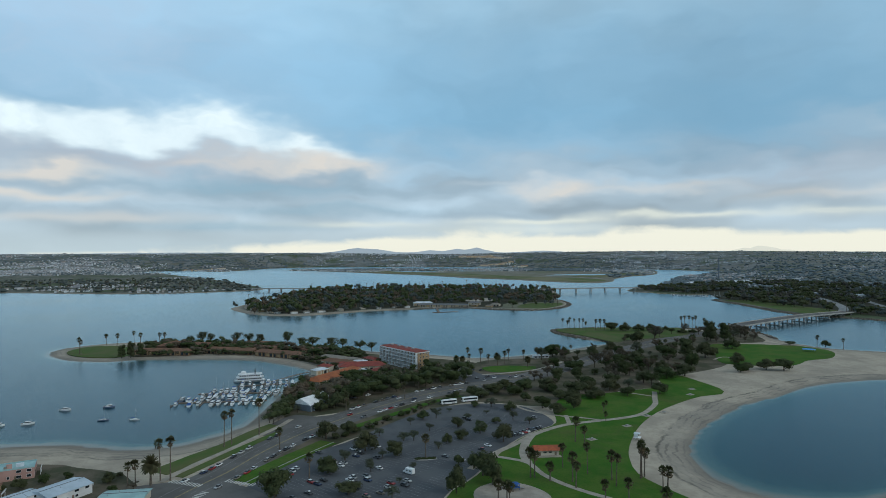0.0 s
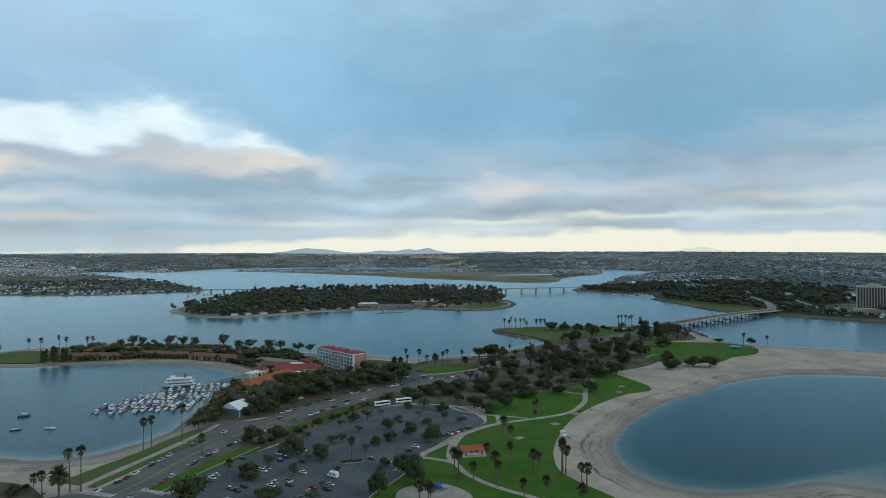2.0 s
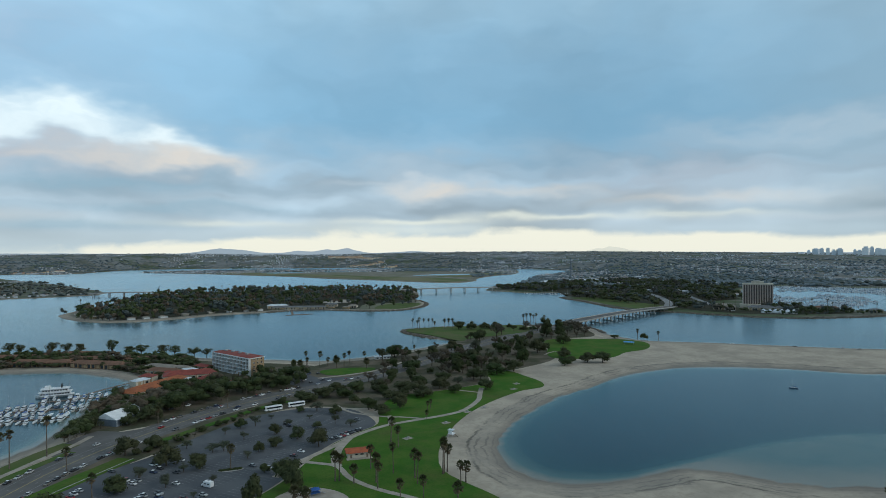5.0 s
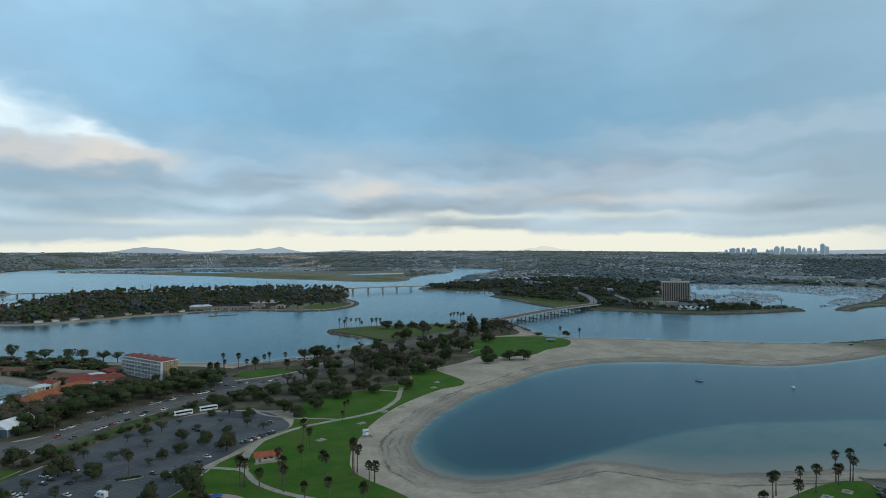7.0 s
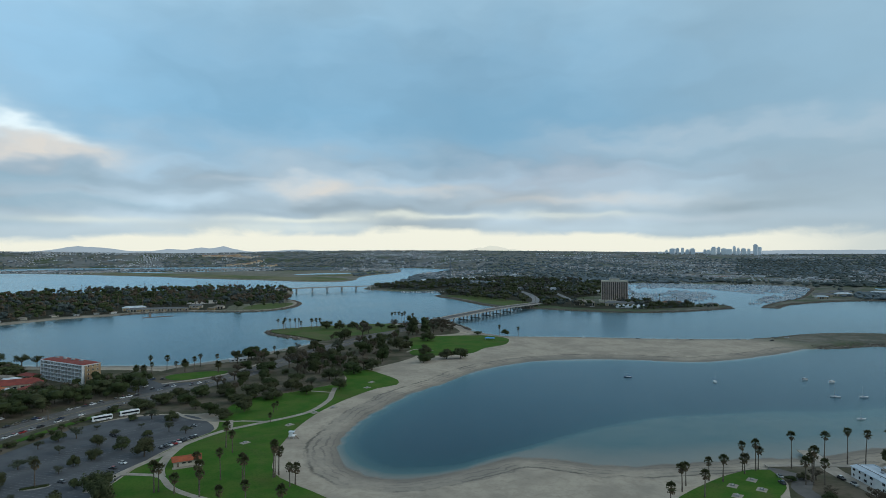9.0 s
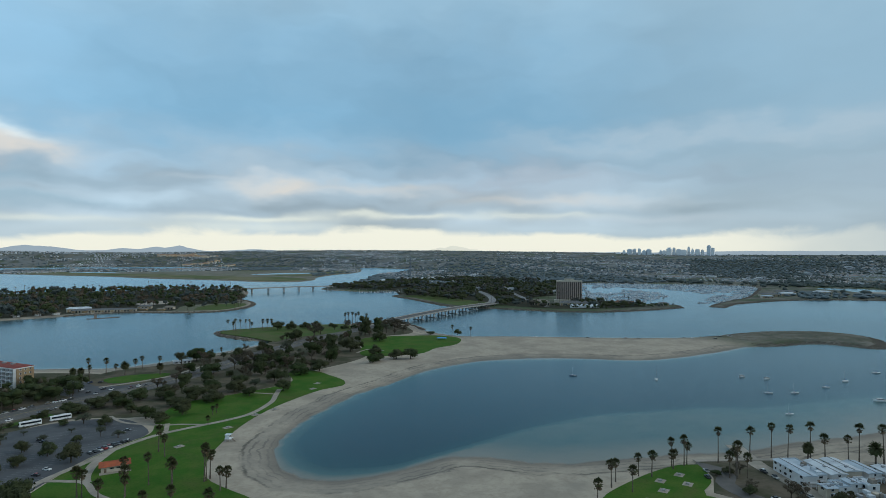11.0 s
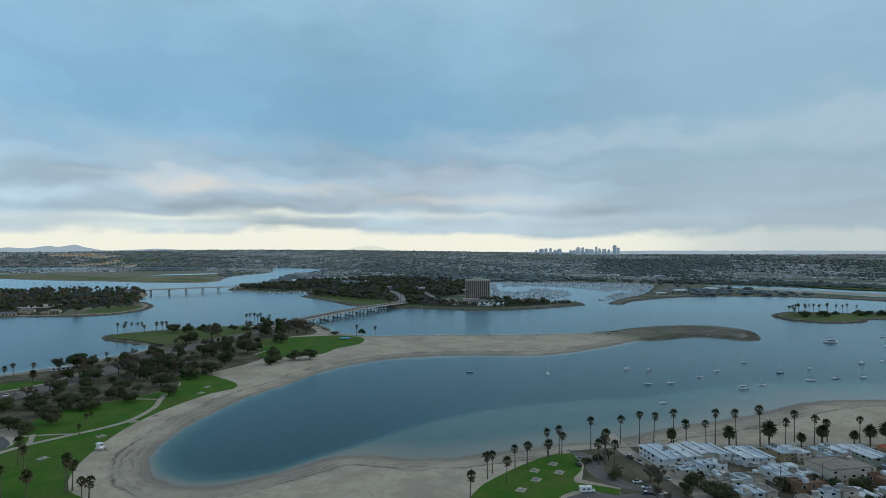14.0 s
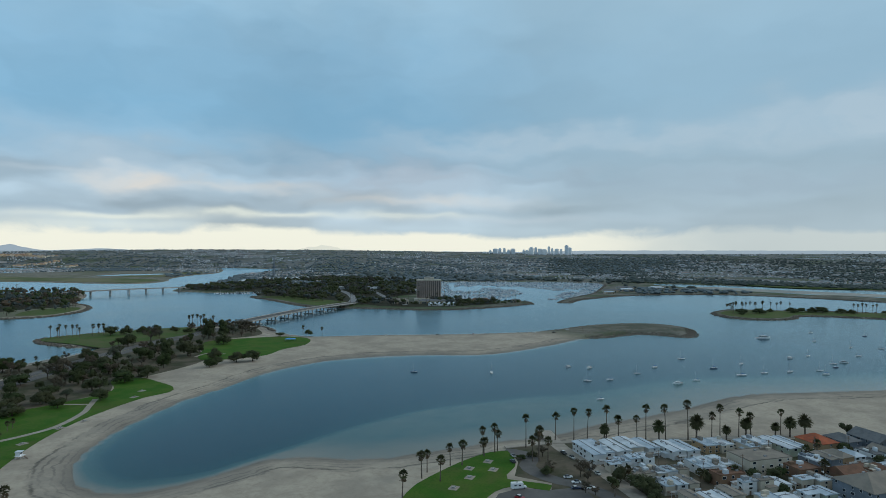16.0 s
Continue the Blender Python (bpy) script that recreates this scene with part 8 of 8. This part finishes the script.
part("cabin", Mesh().tube((0, 0, 40), (0, 0, 47), 6.0, 6.0, 12), M_W_GREY, ot)
part("finial", Mesh().tube((0, 0, 84), (0, 0, 92), 1.0, 0.4, 6), M_METAL, ot)


def mountains(name, peaks, dist, base, rough, tone, label):
    m = Mesh()
    n = 420
    lo, hi = [], []
    for i in range(n):
        a = -42 + 122 * i / (n - 1)
        z = base(a) + sum(h * math.exp(-abs((a - c) / w) ** 1.7) for c, h, w in peaks) * (1 + 0.16 * noise.noise(Vector((a * 1.7, 2, 0)))) + rough * noise.noise(Vector((a * 0.9, 0, 0))) + 1.4 * noise.noise(Vector((a * 3.1, 4, 0)))
        q = radians(a)
        lo.append((50 + math.sin(q) * (dist - 20), math.cos(q) * (dist - 20), 20))
        hi.append((50 + math.sin(q) * dist, math.cos(q) * dist, z))
    back = [(x * 1.003, y * 1.003, 20) for x, y, _ in hi]
    m.add(lo + hi + back, [(i, i + 1, n + i + 1, n + i) for i in range(n - 1)] + [(n + i, n + i + 1, 2 * n + i + 1, 2 * n + i) for i in range(n - 1)])
    # the hazed tone is emitted by the ridge itself, not lit
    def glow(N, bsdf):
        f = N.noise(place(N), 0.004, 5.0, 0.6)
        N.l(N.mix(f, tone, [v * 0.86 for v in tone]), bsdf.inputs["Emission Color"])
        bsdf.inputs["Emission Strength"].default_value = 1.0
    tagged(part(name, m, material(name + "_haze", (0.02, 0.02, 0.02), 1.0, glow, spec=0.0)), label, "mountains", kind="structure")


# past 46 degrees the raised base stands in for the pale hazy bay
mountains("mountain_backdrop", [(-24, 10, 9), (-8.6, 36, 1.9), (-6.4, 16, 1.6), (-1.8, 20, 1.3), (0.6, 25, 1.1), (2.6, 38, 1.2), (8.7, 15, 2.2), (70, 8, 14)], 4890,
          lambda a: 97 if a < 46 else 97 + 12 * min(1, (a - 46) / 6), 3, (0.34, 0.41, 0.48), "glowing haze-blue backdrop of mountains and far bay on the horizon")
mountains("far_mountain_backdrop", [(26.8, 60, 2.7), (33, 22, 3)], 4925, lambda a: 80, 4, (0.80, 0.79, 0.69), "glowing pale mountain backdrop in the tone of bright haze")


# ---- riprap ----
def riprap(name, line, step, size, spread, label, seed, keep=lambda x, y: True):
    r = random.Random(seed)
    m = Mesh()
    pts = []
    for p, q in zip(line, line[1:]):
        n = max(1, int((Vector(q) - Vector(p)).length / step))
        for i in range(n):
            x, y = p[0] + (q[0] - p[0]) * i / n + r.uniform(-spread, spread), p[1] + (q[1] - p[1]) * i / n + r.uniform(-spread, spread)
            if keep(x, y):
                pts.append((x, y))
    if not pts:
        return
    P = np.array(pts)
    zs = lie(P[:, 0], P[:, 1])[0]
    for (x, y), z in zip(pts, zs):
        if z > -0.7:
            s = size * r.uniform(0.6, 1.4)
            blob(m, r, (x, y, max(z, 0) + s * 0.15), (s, s * r.uniform(.7, 1.2), s * 0.7))
    return tagged(part(name, m, M_ROCK), label, "rocks", kind="stuff")


riprap("spit_rocks", curve(SPIT_SHORE, 4), 0.28, 0.95, 7, "brown riprap rocks round the end of the spit", 51, lambda x, y: x > 745 and y > 400)
riprap("point_rocks", main_line, 0.9, 2.0, 3.5, "dark riprap rocks along the point", 52, lambda x, y: 150 < x < 440 and y > 800)
riprap("landing_rocks", far_line, 0.9, 2.0, 3.5, "dark riprap rocks along the landing shore", 53, lambda x, y: 520 < x < 1760 and 400 < y < 1500)
riprap("isle_rocks", isle_line, 0.9, 2.0, 3.5, "dark riprap rocks along the island shore", 54, lambda x, y: x > -60 and y < 1500)
riprap("palm_isle_rocks", curve(PALM_ISLE, 12, True), 0.9, 2.0, 3.5, "dark riprap rocks round the low island", 55)

# cars and a truck on the sand of the spit, low rental cabins along the island
for x, y in ((640, 606), (655, 598), (700, 578), (712, 574), (718, 566), (756, 556), (770, 552), (540, 668), (600, 634), (735, 545)):
    park(x, y, -32 + rng.uniform(-30, 30), height(x, y), "cars on the spit")
shore = [p for p in isle_line if p[1] < 1260 and p[0] < 120]
cr = random.Random(9)
for p, q in zip(shore, shore[1:]):
    d = Vector((q[0] - p[0], q[1] - p[1]))
    if d.length < 2:
        continue
    nrm = Vector((-d.y, d.x)).normalized()
    c = Vector(p) + nrm * (-26 if reach(isle_line, np.array([p[0] + nrm.x * 20]), np.array([p[1] + nrm.y * 20]))[0] < 0 else 26)
    yaw = math.degrees(math.atan2(d.y, d.x))
    cab = thing("shore_cabin", "low pale cabin along the island beach", "cabin", pose(c.x, c.y, 1.6, 0, 0, yaw), "shore cabins")
    part("wall", Mesh().box((0, 0, 0), (cr.uniform(8, 14), 7, 3.4)), cr.choice((M_W_CREAM, M_W_TAN, M_W_WHITE)), cab)
    part("roof", Mesh().box((0, 0, 3.4), (15, 8, 1.5), taper=0.5), M_TAN_ROOF, cab)

top = [p for p in scatter([(750, 560), (800, 566), (860, 568), (920, 545), (944, 508), (934, 472), (895, 440), (868, 450), (840, 480), (765, 495)], 1500, 81, 2.0)]
P = np.array(top)
zs = lie(P[:, 0], P[:, 1])[0]
heap = Mesh()
M_RUBBLE = mottled("brown_rubble", (0.21, 0.175, 0.135), (0.14, 0.115, 0.09), 0.12, 0.95, 0.8, 0.4, 0.1, 0.1)
hp = random.Random(82)
for (x, y), z in zip(top, zs):
    q = 0.6 * hp.uniform(0.5, 1.2)
    blob(heap, hp, (x, y, z + q * 0.1), (q, q * hp.uniform(.7, 1.2), q * 0.6))
tagged(part("spit_rubble", heap, M_RUBBLE), "brown rock rubble over the head of the spit", "rocks", kind="stuff")

# ---- the patterns that the copies were taken from are not part of the place ----
for src in PATTERNS:
    for o in (*src.children_recursive, src):
        bpy.data.objects.remove(o)
